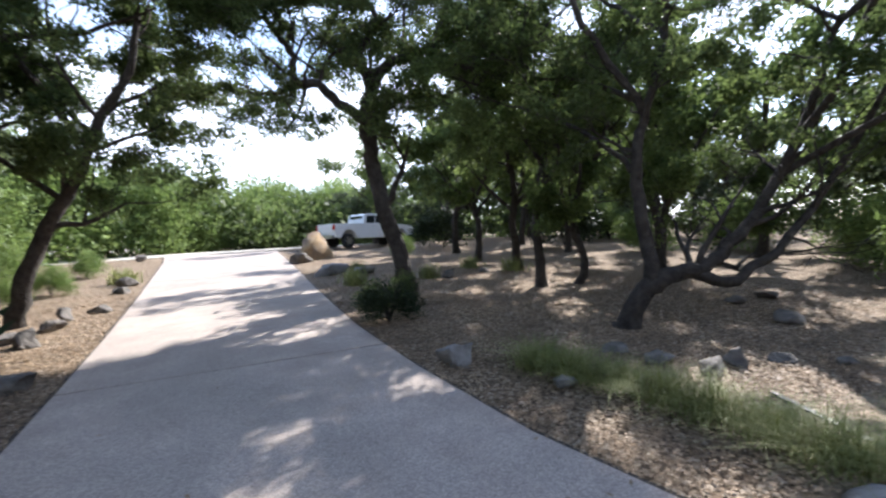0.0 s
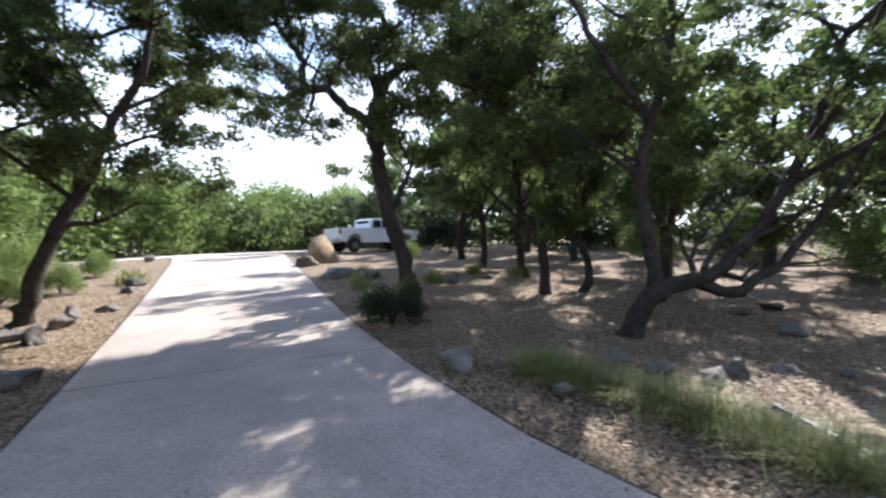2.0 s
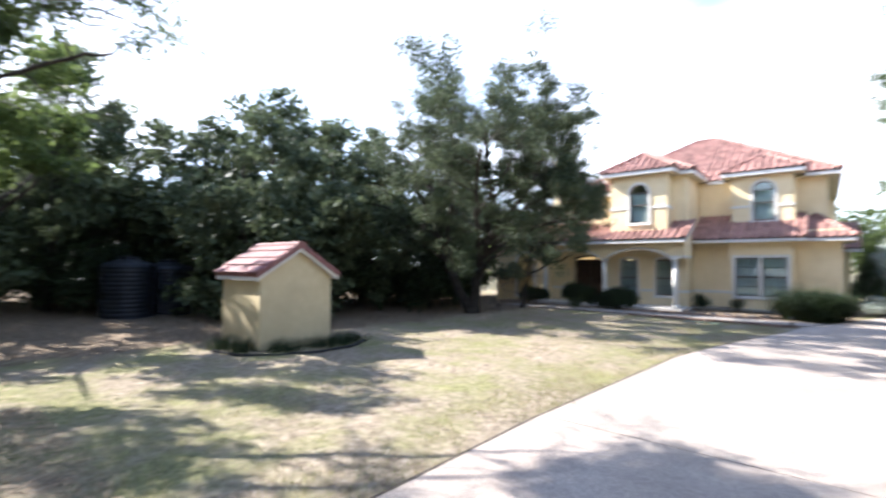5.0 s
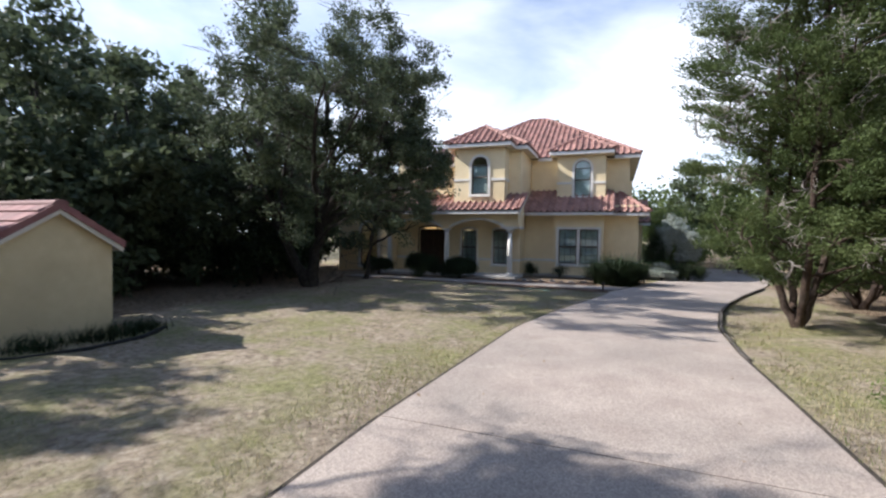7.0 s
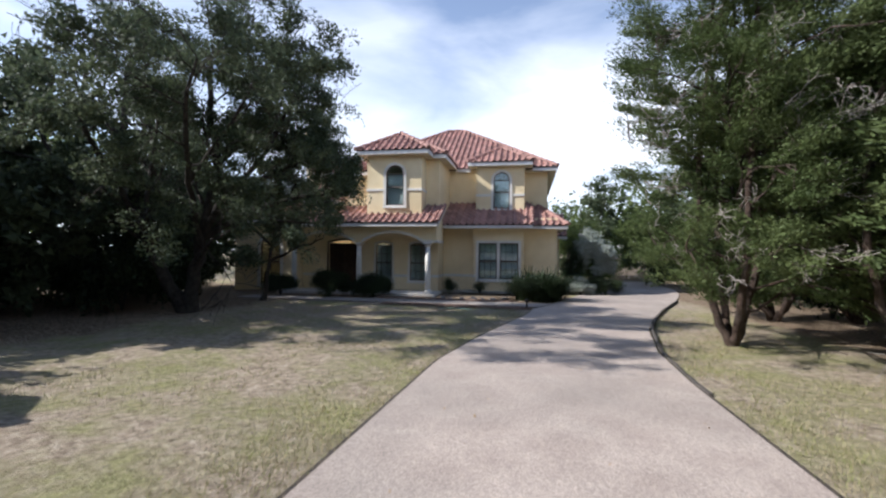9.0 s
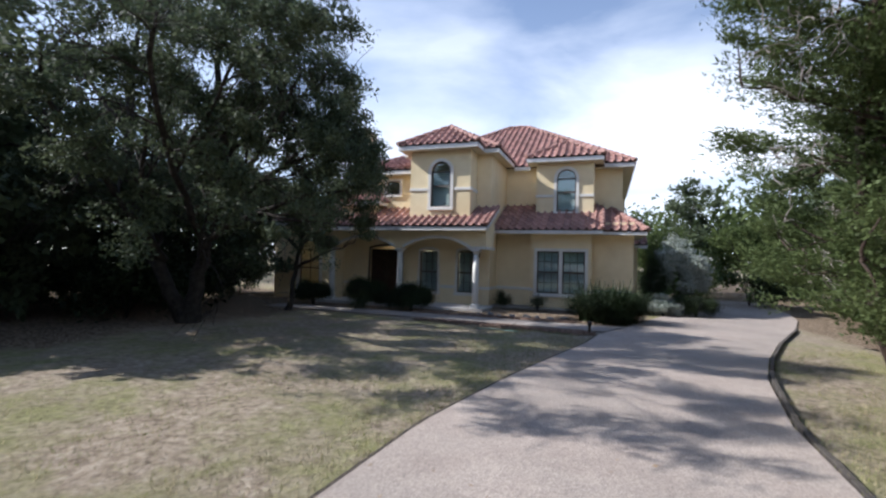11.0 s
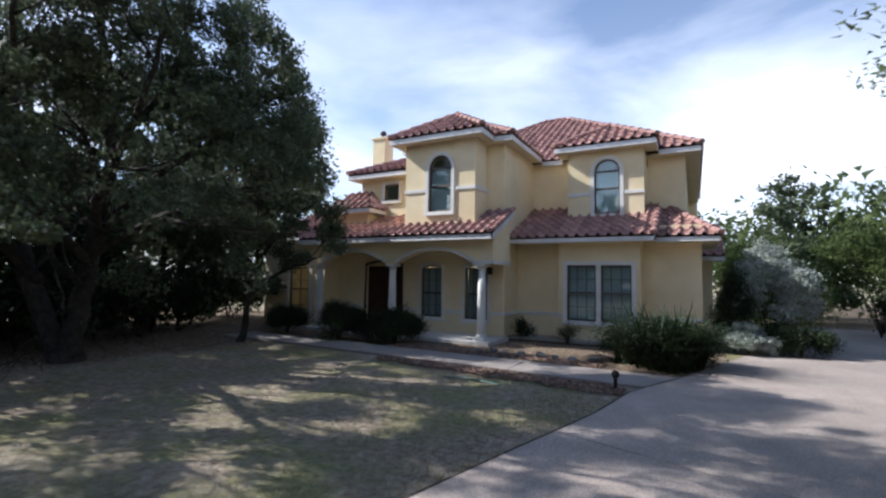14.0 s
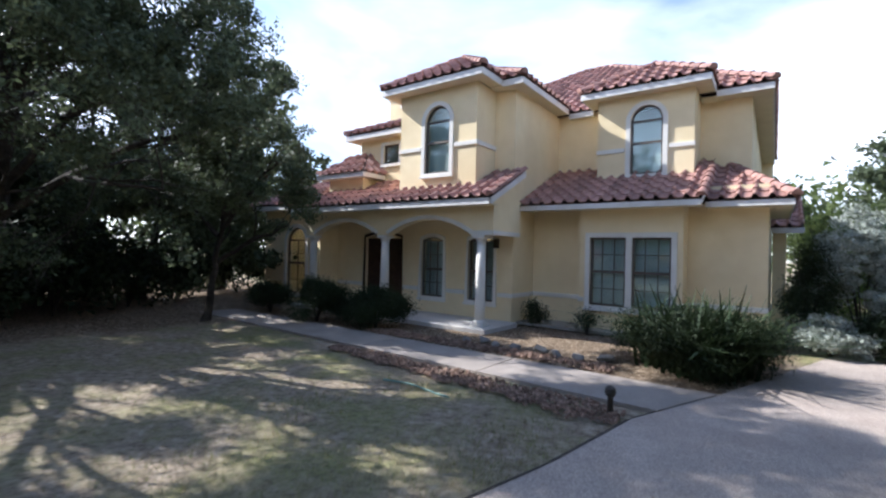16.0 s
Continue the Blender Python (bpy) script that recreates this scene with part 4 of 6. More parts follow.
def tubes_mesh(name, polys, mat, sides=8):
    """One mesh of tapered tubes, thin ones with fewer sides; polys: (points, radii)."""
    verts, faces = [], []
    for pts, rad in polys:
        pts = [Vector(p) for p in pts]
        n = sides if rad[0] > 0.045 else min(sides, 4) if rad[0] > 0.02 else 3
        base = len(verts)
        for i, p in enumerate(pts):
            d = (pts[min(i + 1, len(pts) - 1)] - pts[max(i - 1, 0)]).normalized()
            a = d.cross(Vector((0.31, 0.87, 0.38))).normalized()
            b = d.cross(a)
            for k in range(n):
                t = 2 * math.pi * k / n
                r = rad[i] * (1 + 0.12 * math.sin(3 * t + i * 1.7))
                verts.append(p + a * (r * math.cos(t)) + b * (r * math.sin(t)))
        for i in range(len(pts) - 1):
            for k in range(n):
                faces.append((base + i * n + k, base + i * n + (k + 1) % n, base + (i + 1) * n + (k + 1) % n, base + (i + 1) * n + k))
    return mesh_of(name, verts, faces, mat, smooth=True)


def gathered(tips, cell, rng):
    """Twig ends gathered into separate clumps: their centres and how many ends each holds."""
    key = np.floor((tips + rng.uniform(0, cell, 3)) / cell).astype(int)
    _, inv, count = np.unique(key, axis=0, return_inverse=True, return_counts=True)
    inv = inv.ravel()
    mid = np.zeros((len(count), 3))
    np.add.at(mid, inv, tips)
    mid /= count[:, None]
    kept = (count > 1) | (rng.random(len(count)) < 0.8)
    return mid[kept], count[kept]


def leaf_quads(name, centres, spread, per, size, mat, rng, narrow=0.5, droop=0.0, flat=0.0, fine=2.0, clump=0.0, spray=False):
    """Small pointed leaves: round twig ends, or in dense clumps with air between, or in sprays that point outwards."""
    per, size = int(per * fine), size / math.sqrt(fine) * (1.12 if spray else 1.32 if clump else 1.04)
    centres = np.asarray(centres, float)
    if clump:
        mid, count = gathered(centres, clump, rng)
        per_clump = (per * np.minimum(count, 4)).astype(int)
        c = np.repeat(mid, per_clump, axis=0)
        n = len(c)
        r = np.repeat(clump * rng.uniform(0.6, 1.2, len(mid)), per_clump)[:, None]
        off = rng.normal(size=(n, 3))
        off *= rng.random((n, 1)) ** 0.45 / np.linalg.norm(off, axis=1, keepdims=True)
        off *= r
        out = np.repeat(mid, per_clump, axis=0) * np.array((1, 1, 0.0))
        out /= np.linalg.norm(out, axis=1, keepdims=True) + 1e-6
        out[:, 2] = 0.28
        if spray:
            off *= np.array((0.62, 0.62, 0.42))
            off += out * rng.uniform(-0.7, 1.2, (n, 1)) * r * 0.9
        else:
            off *= np.array((1.0, 1.0, 0.66))
    else:
        c = np.repeat(centres, per, axis=0)
        n = len(c)
        off = rng.normal(size=(n, 3)) * np.asarray(spread)
    c = c + off
    d = rng.normal(size=(n, 3))
    d[:, 2] -= droop
    d[:, 2] /= 1 + flat
    if spray:
        d = d * 0.55 + out
    d /= np.linalg.norm(d, axis=1, keepdims=True)
    u = rng.normal(size=(n, 3))
    u[:, 2] += flat
    s = np.cross(d, u)
    s /= np.linalg.norm(s, axis=1, keepdims=True) + 1e-9
    ln = size * rng.uniform(0.6, 1.35, (n, 1))
    a, b = d * ln, s * ln * narrow
    q = np.stack([c - a * 0.4 + b * 0.5, c + a * 0.6, c - a * 0.4 - b * 0.5], 1)
    return quads_mesh(name, q.reshape(-1, 3), mat, 3)


def grow(p, d, length, r, level, rng, polys, tips, cfg):
    p, d = np.array(p, float), np.array(d, float)
    d /= np.linalg.norm(d)
    segs = 5 if level > 1 else 4
    pts, rad = [p.copy()], [r]
    for i in range(segs):
        d = d + rng.normal(size=3) * cfg.get("wiggle", 0.22) + np.array([0, 0, cfg.get("rise", 0.06)])
        d /= np.linalg.norm(d)
        p = p + d * length / segs
        pts.append(p.copy())
        rad.append(max(0.006, r * (1 - (0.62 if level else 0.8) * (i + 1) / segs)))
        if level <= 1 and i >= 1:
            tips.append(p.copy())
    polys.append((pts, rad))
    if level == 0:
        return
    kids = cfg.get("kids", (3, 4))
    for k in range(rng.integers(kids[0], kids[1] + 1)):
        i = int(rng.integers(2, segs + 1)) if k else segs
        away = rng.normal(size=3)
        away -= d * (away @ d)
        away /= np.linalg.norm(away) + 1e-9
        ang = rng.uniform(0.45, 1.0) if k else rng.uniform(0.1, 0.5)
        nd = d * math.cos(ang) + away * math.sin(ang) * np.array([1.1, 1.1, cfg.get("vertical", 0.75)])
        grow(pts[i], nd, length * rng.uniform(0.58, 0.82), rad[i] * 0.72, level - 1, rng, polys, tips, cfg)


def make_tree(name, loc, label, seed, limbs, leaf=None, group="", level=2, twig=1.5, cfg=None, leaves=26, spread=0.24, size=0.085, narrow=0.5, bark=None, start=0.35, keep=None, min_z=-99.0, flare=1.35, droop=0.1, gaps=-0.12, flat=0.0, thin=0.0, scale=0.62, finer=2.0, keep_leaves=None, clump=0.36, spray=False):
    """A tree from hand-set main limbs (points in metres from its foot, first and last radius), twigs grown from them, and loose leaves."""
    rng = np.random.default_rng(seed)
    cfg = cfg or {}
    polys, tips = [], []
    for pts, r0, r1 in limbs:
        pts = [np.array(p, float) for p in pts]
        fine, rad = [], []
        m = 4 * (len(pts) - 1)
        for i in range(m + 1):
            f = i / m * (len(pts) - 1)
            k = min(int(f), len(pts) - 2)
            p0, p1, p2, p3 = pts[max(k - 1, 0)], pts[k], pts[k + 1], pts[min(k + 2, len(pts) - 1)]
            t = f - k
            q = 0.5 * (2 * p1 + (p2 - p0) * t + (2 * p0 - 5 * p1 + 4 * p2 - p3) * t * t + (3 * p1 - p0 - 3 * p2 + p3) * t ** 3)
            fine.append(q + rng.normal(size=3) * 0.02)
            g = r0 + (r1 - r0) * i / m
            if np.linalg.norm(pts[0]) < 0.05 and i < 3:
                g *= (flare, 1.12, 1.03)[i]
            rad.append(g)
        polys.append((fine, rad))
        for i in range(int(m * start), m + 1):
            if i < m and rng.random() > 0.55:
                continue
            d = fine[i] - fine[i - 1]
            d /= np.linalg.norm(d) + 1e-9
            away = rng.normal(size=3)
            away -= d * (away @ d)
            away /= np.linalg.norm(away)
            nd = d * rng.uniform(0.2, 0.9) + away * rng.uniform(0.5, 1.0)
            grow(fine[i], nd, twig * rng.uniform(0.6, 1.2), max(0.018, rad[i] * 0.5), level, rng, polys, tips, cfg)
    tips = np.array(tips)
    tips = tips[tips[:, 2] > min_z]
    shift = Vector((seed * 3.1, 0, 0))
    thick = np.array([1.15 * noise.noise(Vector(p) * scale + shift) + 0.55 * noise.noise(Vector(p) * 1.9 - shift) for p in tips])
    tips = tips[thick > gaps]
    if keep is not None:
        tips = tips[keep(tips)]
        polys = [q for q in polys if np.linalg.norm(q[0][0]) < 0.05 or keep(np.array(q[0])).all()]
    if keep_leaves is not None:
        tips = tips[keep_leaves(tips)]
    polys = [q for q in polys if q[1][0] >= thin]
    t = thing(name, (loc[0], loc[1], gz(*loc[:2]) - 0.05), label, "tree", group)
    part("trunk", tubes_mesh("trunk", polys, bark or M_BARK), None, t)
    part("crown", leaf_quads("crown", tips, spread, leaves, size, leaf or M_OAK, rng, narrow, droop, flat, finer, clump, spray), None, t)
    return t


def local(base, pts):
    bz = gz(base[0], base[1]) - 0.05
    return [(x - base[0], y - base[1], z - bz) for x, y, z in pts]


def sun_gaps(base, spots):
    """Openings in a crown that let the sun fall on the given spots of the lawn."""
    def clear(p):
        ok = np.ones(len(p), bool)
        w = np.array(SUN_WAY)
        for x, y, r in spots:
            q = p - np.array((x - base[0], y - base[1], gz(x, y) - gz(*base)))
            off = q - np.outer(q @ w, w)
            ok &= np.linalg.norm(off, axis=1) > r
        return ok
    return clear


# the forked oak beside the drive
b = (-7.47, -7.63)
make_tree("oak_tree", b, "dark live oak with a forked leaning trunk beside the drive", 3, [
    (local(b, [(-7.47, -7.63, -0.2), (-7.35, -7.73, 0.6), (-7.0, -8.01, 2.2), (-6.87, -8.1, 3.12), (-6.82, -8.14, 3.74), (-6.95, -8.05, 4.5)]), 0.20, 0.13),
    (local(b, [(-6.81, -8.14, 3.8), (-6.37, -8.44, 4.11), (-6.04, -8.66, 4.48), (-5.56, -8.74, 4.53), (-5.48, -8.68, 4.99), (-5.21, -8.74, 5.39), (-4.99, -8.77, 5.78), (-4.94, -8.68, 6.4)]), 0.115, 0.045),
    (local(b, [(-5.56, -8.74, 4.51), (-5.23, -8.85, 4.27), (-4.71, -9.08, 4.21)]), 0.055, 0.022),
    (local(b, [(-4.99, -8.77, 5.68), (-4.51, -8.85, 5.93), (-4.08, -8.9, 5.88)]), 0.05, 0.02),
    (local(b, [(-6.94, -8.05, 4.4), (-6.9, -8.2, 4.89), (-6.87, -8.35, 5.24), (-7.16, -8.27, 5.73), (-7.24, -8.21, 6.2), (-7.04, -8.47, 6.67), (-6.98, -8.51, 7.3)]), 0.105, 0.04),
    (local(b, [(-6.95, -8.41, 5.9), (-7.37, -8.37, 6.03), (-8.22, -8.16, 6.17)]), 0.05, 0.02),
    (local(b, [(-6.97, -8.03, 4.42), (-7.25, -7.84, 4.93), (-7.75, -7.63, 5.16), (-8.21, -7.44, 5.44), (-8.78, -7.17, 5.85), (-9.65, -6.83, 5.98), (-10.5, -6.5, 5.98)]), 0.13, 0.04),
    (local(b, [(-7.87, -7.54, 5.03), (-8.05, -7.06, 4.72), (-8.53, -6.5, 4.41)]), 0.05, 0.02),
    (local(b, [(-8.83, -7.14, 5.91), (-8.95, -6.94, 6.19), (-9.15, -6.8, 6.81)]), 0.06, 0.025),
], twig=1.25, leaves=30, spread=0.17, start=0.32, min_z=3.5, size=0.075, narrow=0.58, gaps=-0.36, scale=1.5, clump=0.3)

# the leaning oak with a low sprawling trunk
b = (-7.92, -2.89)
litter_light = sun_gaps(b, ((-5.0, -2.2, 0.55), (-5.6, -1.0, 0.45), (-4.6, -1.2, 0.4), (-6.4, -1.6, 0.5), (-7.0, -0.6, 0.55), (-6.2, -3.2, 0.4), (-7.4, -2.2, 0.4), (-4.3, -0.4, 0.35), (-6.6, 0.4, 0.5)))


def leaning_gaps(p):
    """Keeps the crown clear of the open lawn and lets light through to the leaf litter."""
    lawn_clear = p[:, 1] - 2.89 + 0.386 * p[:, 2] < 5.1 + 0.9 * (np.minimum(p[:, 0] - 7.92 + 1.257 * p[:, 2], -3.2) + 3.2)
    return lawn_clear & litter_light(p)


make_tree("oak_tree", b, "leaning live oak with low sprawling trunk in leaf litter", 5, [
    (local(b, [(-7.92, -2.89, -0.42), (-8.07, -2.79, 0.05), (-8.31, -2.62, 0.3), (-8.75, -2.4, 0.42), (-9.2, -2.15, 0.55), (-9.9, -1.85, 1.1), (-10.5, -1.5, 1.9), (-11.0, -1.2, 3.0), (-11.2, -0.8, 4.4)]), 0.17, 0.05),
    (local(b, [(-8.31, -2.62, 0.28), (-8.32, -2.72, 1.0), (-8.25, -2.85, 2.06), (-8.55, -2.75, 3.0), (-8.9, -2.6, 4.2), (-8.7, -2.5, 5.6)]), 0.12, 0.04),
    (local(b, [(-8.9, -2.35, 0.42), (-9.3, -1.95, 0.25), (-9.8, -1.6, 0.55), (-10.4, -1.1, 1.3), (-10.8, -0.5, 2.5), (-10.6, 0.3, 4.0)]), 0.10, 0.03),
    (local(b, [(-8.5, -2.78, 2.9), (-7.8, -3.2, 4.0), (-7.4, -3.6, 5.2), (-6.7, -3.6, 6.0)]), 0.07, 0.025),
    (local(b, [(-8.85, -2.6, 4.1), (-9.3, -3.5, 5.0), (-9.6, -4.3, 5.8)]), 0.06, 0.02),
    (local(b, [(-10.5, -1.5, 1.9), (-10.1, -0.6, 3.4), (-9.3, 0.0, 4.9), (-8.6, 0.3, 6.0)]), 0.07, 0.02),
    (local(b, [(-8.3, -2.75, 1.9), (-8.9, -3.2, 2.3), (-9.5, -3.9, 2.6)]), 0.05, 0.02),
    (local(b, [(-11.2, -0.8, 4.3), (-10.6, 0.8, 5.2), (-10.2, 1.4, 5.3)]), 0.05, 0.015),
    (local(b, [(-10.6, 0.3, 3.9), (-10.0, 1.4, 4.5), (-9.6, 2.3, 4.8)]), 0.045, 0.015),
    (local(b, [(-11.2, -0.8, 4.3), (-10.9, 0.9, 5.6), (-10.3, 2.0, 6.2)]), 0.05, 0.02),
    (local(b, [(-10.5, -1.5, 1.9), (-10.3, 0.6, 3.0), (-9.8, 1.8, 3.9), (-9.3, 2.4, 4.1)]), 0.06, 0.02),
    (local(b, [(-9.3, 0.0, 4.9), (-8.3, 1.0, 5.6), (-7.5, 1.8, 6.0)]), 0.05, 0.02),
    (local(b, [(-8.7, -2.5, 5.5), (-7.8, -1.6, 6.6), (-7.0, -1.0, 7.2)]), 0.05, 0.02),
    (local(b, [(-8.7, -2.5, 5.4), (-9.2, -1.5, 6.6), (-9.6, -0.6, 7.2)]), 0.05, 0.02),
    (local(b, [(-11.2, -0.8, 4.3), (-12.0, -1.6, 5.2), (-12.6, -2.2, 5.8)]), 0.05, 0.02),
    (local(b, [(-8.25, -2.85, 2.06), (-8.3, -3.9, 2.9), (-8.2, -5.0, 3.5)]), 0.05, 0.02),
    (local(b, [(-8.5, -2.75, 3.0), (-8.9, -4.2, 3.9), (-9.3, -5.4, 4.3)]), 0.05, 0.02),
], twig=1.2, leaves=30, spread=0.17, start=0.42, min_z=1.3, size=0.085, narrow=0.6, gaps=-0.04, scale=1.2, keep_leaves=leaning_gaps)

# two slim oaks behind them
b = (-10.26, -6.16)
make_tree("oak_tree", b, "slim upright live oak in the leaf litter", 7, [
    (local(b, [(-10.26, -6.16, -0.2), (-10.23, -6.21, 1.12), (-10.43, -6.1, 2.83), (-10.74, -5.9, 4.3), (-10.9, -5.8, 5.8)]), 0.13, 0.05),
    (local(b, [(-10.43, -6.1, 2.7), (-9.8, -6.6, 3.9), (-9.4, -7.2, 5.0)]), 0.06, 0.02),
    (local(b, [(-10.5, -6.0, 3.2), (-11.5, -6.5, 4.0), (-12.2, -6.9, 4.7)]), 0.06, 0.02),
    (local(b, [(-10.6, -6.0, 3.8), (-9.6, -5.6, 4.2), (-8.9, -5.3, 4.5)]), 0.05, 0.02),
    (local(b, [(-10.7, -5.9, 4.2), (-9.7, -6.5, 4.4), (-8.9, -6.9, 4.6)]), 0.05, 0.02),
], twig=1.4, leaves=36, spread=0.27, start=0.4, min_z=1.6, size=0.095, narrow=0.62, gaps=-0.12, leaf=M_OAK_SUNLIT, scale=1.1)
b = (-11.0, -5.62)
make_tree("oak_tree", b, "short leaning live oak in the leaf litter", 8, [
    (local(b, [(-11.0, -5.62, -0.25), (-11.13, -5.53, 0.42), (-10.95, -5.7, 1.36), (-11.2, -5.3, 2.6), (-11.6, -4.9, 4.0)]), 0.11, 0.04),
    (local(b, [(-10.95, -5.7, 1.36), (-10.3, -5.1, 2.4), (-9.9, -4.6, 3.4)]), 0.05, 0.02),
], twig=1.3, leaves=40, spread=0.27, start=0.35, min_z=0.9, size=0.095, narrow=0.62, gaps=-0.12, leaf=M_OAK_SUNLIT, scale=1.1)

# the pair on the other side of the drive
b = (-0.91, -10.84)
make_tree("oak_tree", b, "leaning live oak with pale sunlit trunk foot", 11, [
    (local(b, [(-0.91, -10.84, -0.28), (-1.07, -10.73, 0.48), (-1.33, -10.56, 1.35), (-1.9, -10.17, 2.43), (-2.3, -9.9, 3.51), (-2.75, -9.6, 4.4), (-2.9, -9.4, 5.4)]), 0.17, 0.05),
    (local(b, [(-2.1, -10.05, 3.0), (-1.3, -9.5, 4.2), (-0.7, -9.1, 5.2)]), 0.07, 0.025),
    (local(b, [(-2.4, -9.85, 3.7), (-3.2, -10.1, 4.3), (-3.7, -10.2, 4.6)]), 0.05, 0.02),
    (local(b, [(-1.7, -10.3, 2.1), (-0.7, -10.5, 3.0), (0.2, -10.8, 3.6)]), 0.06, 0.02),
], twig=1.2, leaves=34, spread=0.19, start=0.4, min_z=1.7, size=0.09, narrow=0.6, gaps=-0.4, scale=1.1)
b = (0.25, -11.4)
make_tree("oak_tree", b, "dark upright live oak at the drive's edge", 12, [
    (local(b, [(0.25, -11.4, -0.28), (0.15, -11.4, 1.3), (0.05, -11.3, 2.8), (-0.1, -11.2, 4.6), (-0.3, -11.0, 6.2)]), 0.20, 0.07),
    (local(b, [(-0.1, -11.2, 4.5), (-1.11, -10.6, 4.95), (-2.2, -9.9, 5.1), (-3.1, -9.0, 5.4)]), 0.08, 0.02),
    (local(b, [(0.05, -11.3, 2.6), (1.0, -10.6, 3.6), (1.6, -10.0, 4.6)]), 0.08, 0.02),
    (local(b, [(0.05, -11.3, 3.4), (0.7, -10.3, 4.6), (0.2, -9.2, 5.6)]), 0.08, 0.02),
], twig=1.5, leaves=38, spread=0.27, start=0.35, min_z=1.0, size=0.10, narrow=0.62, gaps=-0.5)

# the big oak on the lawn before the house


def porch_side(base):
    """The crowns stop short of the porch and draw in towards their tops."""
    def inside(p):
        x, y, z = p[:, 0] + base[0], p[:, 1] + base[1], p[:, 2] + gz(*base)
        return x + 0.666 * y < 3.35 - 0.45 * np.maximum(0, z - 3.6)
    return inside


b = (-11.5, 14.1)
make_tree("oak_tree", b, "large grey-green live oak shading the front lawn", 21, [
    (((0, 0, 0), (0.15, 0.1, 1.2), (0.35, 0.15, 2.4), (0.7, 0.2, 4.2), (0.6, 0.0, 5.6), (0.8, -0.2, 6.8)), 0.20, 0.05),
    (((0, 0, 0.02), (-0.5, -0.3, 1.1), (-1.0, -0.5, 2.3), (-1.6, -0.5, 4.2), (-1.5, -0.6, 5.8), (-1.2, -0.7, 7.0)), 0.19, 0.05),
    (((0.35, 0.15, 2.2), (1.3, -0.2, 3.2), (2.4, -0.3, 4.2), (3.2, -0.3, 5.6)), 0.10, 0.03),
    (((0.3, 0.1, 2.0), (1.2, 0.9, 2.8), (2.4, 1.5, 3.3), (3.2, 1.8, 3.4)), 0.09, 0.02),
    (((-1.0, -0.5, 2.3), (-2.0, -1.1, 3.1), (-3.0, -1.3, 4.2), (-3.4, -1.4, 5.2)), 0.09, 0.03),
    (((-0.6, -0.3, 1.4), (-0.4, -1.0, 2.5), (0.1, -1.4, 3.6), (0.4, -1.5, 5.0)), 0.09, 0.03),
    (((0.35, 0.15, 2.4), (1.5, 0.7, 3.6), (2.7, 1.2, 4.3), (3.5, 1.5, 4.4)), 0.08, 0.02),
    (((1.2, 0.9, 2.8), (2.2, 0.9, 2.6), (3.3, 1.4, 2.5)), 0.05, 0.02),
    (((1.5, 0.7, 3.6), (2.0, 1.6, 4.6), (2.6, 2.0, 5.4)), 0.05, 0.02),
    (((-1.4, -0.5, 3.6), (-2.0, 0.8, 4.6), (-2.2, 1.8, 5.6)), 0.08, 0.03),
    (((0.65, 0.2, 4.0), (1.8, 0.6, 5.4), (2.4, 0.5, 6.6)), 0.07, 0.02),
    (((-1.5, -0.5, 4.6), (-2.6, -0.9, 6.0), (-2.9, -1.0, 7.2)), 0.07, 0.02),
    (((-2.6, -1.2, 3.8), (-3.8, -1.8, 4.2), (-4.4, -1.6, 4.0)), 0.05, 0.02),
    (((0.2, 0.1, 1.4), (1.4, -0.9, 2.0), (2.5, -1.2, 2.4)), 0.06, 0.02),
    (((0.3, 0.1, 1.9), (1.4, -1.7, 3.3), (2.4, -3.0, 4.6), (3.0, -3.4, 5.4)), 0.09, 0.02),
    (((-0.5, -0.3, 1.5), (-0.3, -1.9, 3.2), (0.2, -3.3, 4.4), (1.0, -3.8, 5.2)), 0.09, 0.02),
    (((1.4, -1.7, 3.3), (2.6, -1.9, 4.6), (3.5, -2.2, 5.6)), 0.05, 0.02),
], leaf=M_OAK_GREY, twig=1.3, leaves=24, spread=0.2, start=0.32, min_z=1.3, size=0.085, narrow=0.6, gaps=-0.16, cfg={"kids": (4, 5)}, scale=0.9, keep=porch_side(b),
    keep_leaves=sun_gaps(b, ((-6.8, 14.4, 0.55), (-7.1, 15.2, 0.4), (-6.9, 13.6, 0.5), (-7.7, 13.5, 0.4), (-6.9, 16.0, 0.35), (-5.9, 16.1, 0.35), (-5.1, 16.5, 0.4), (-4.3, 16.9, 0.3), (-4.9, 13.8, 0.4), (-4.8, 15.1, 0.35), (-5.8, 13.4, 0.4), (-4.3, 14.4, 0.35), (-10.1, 14.3, 0.4), (-3.4, 15.6, 0.3), (-5.9, 14.9, 0.25), (-6.0, 17.0, 0.25))))

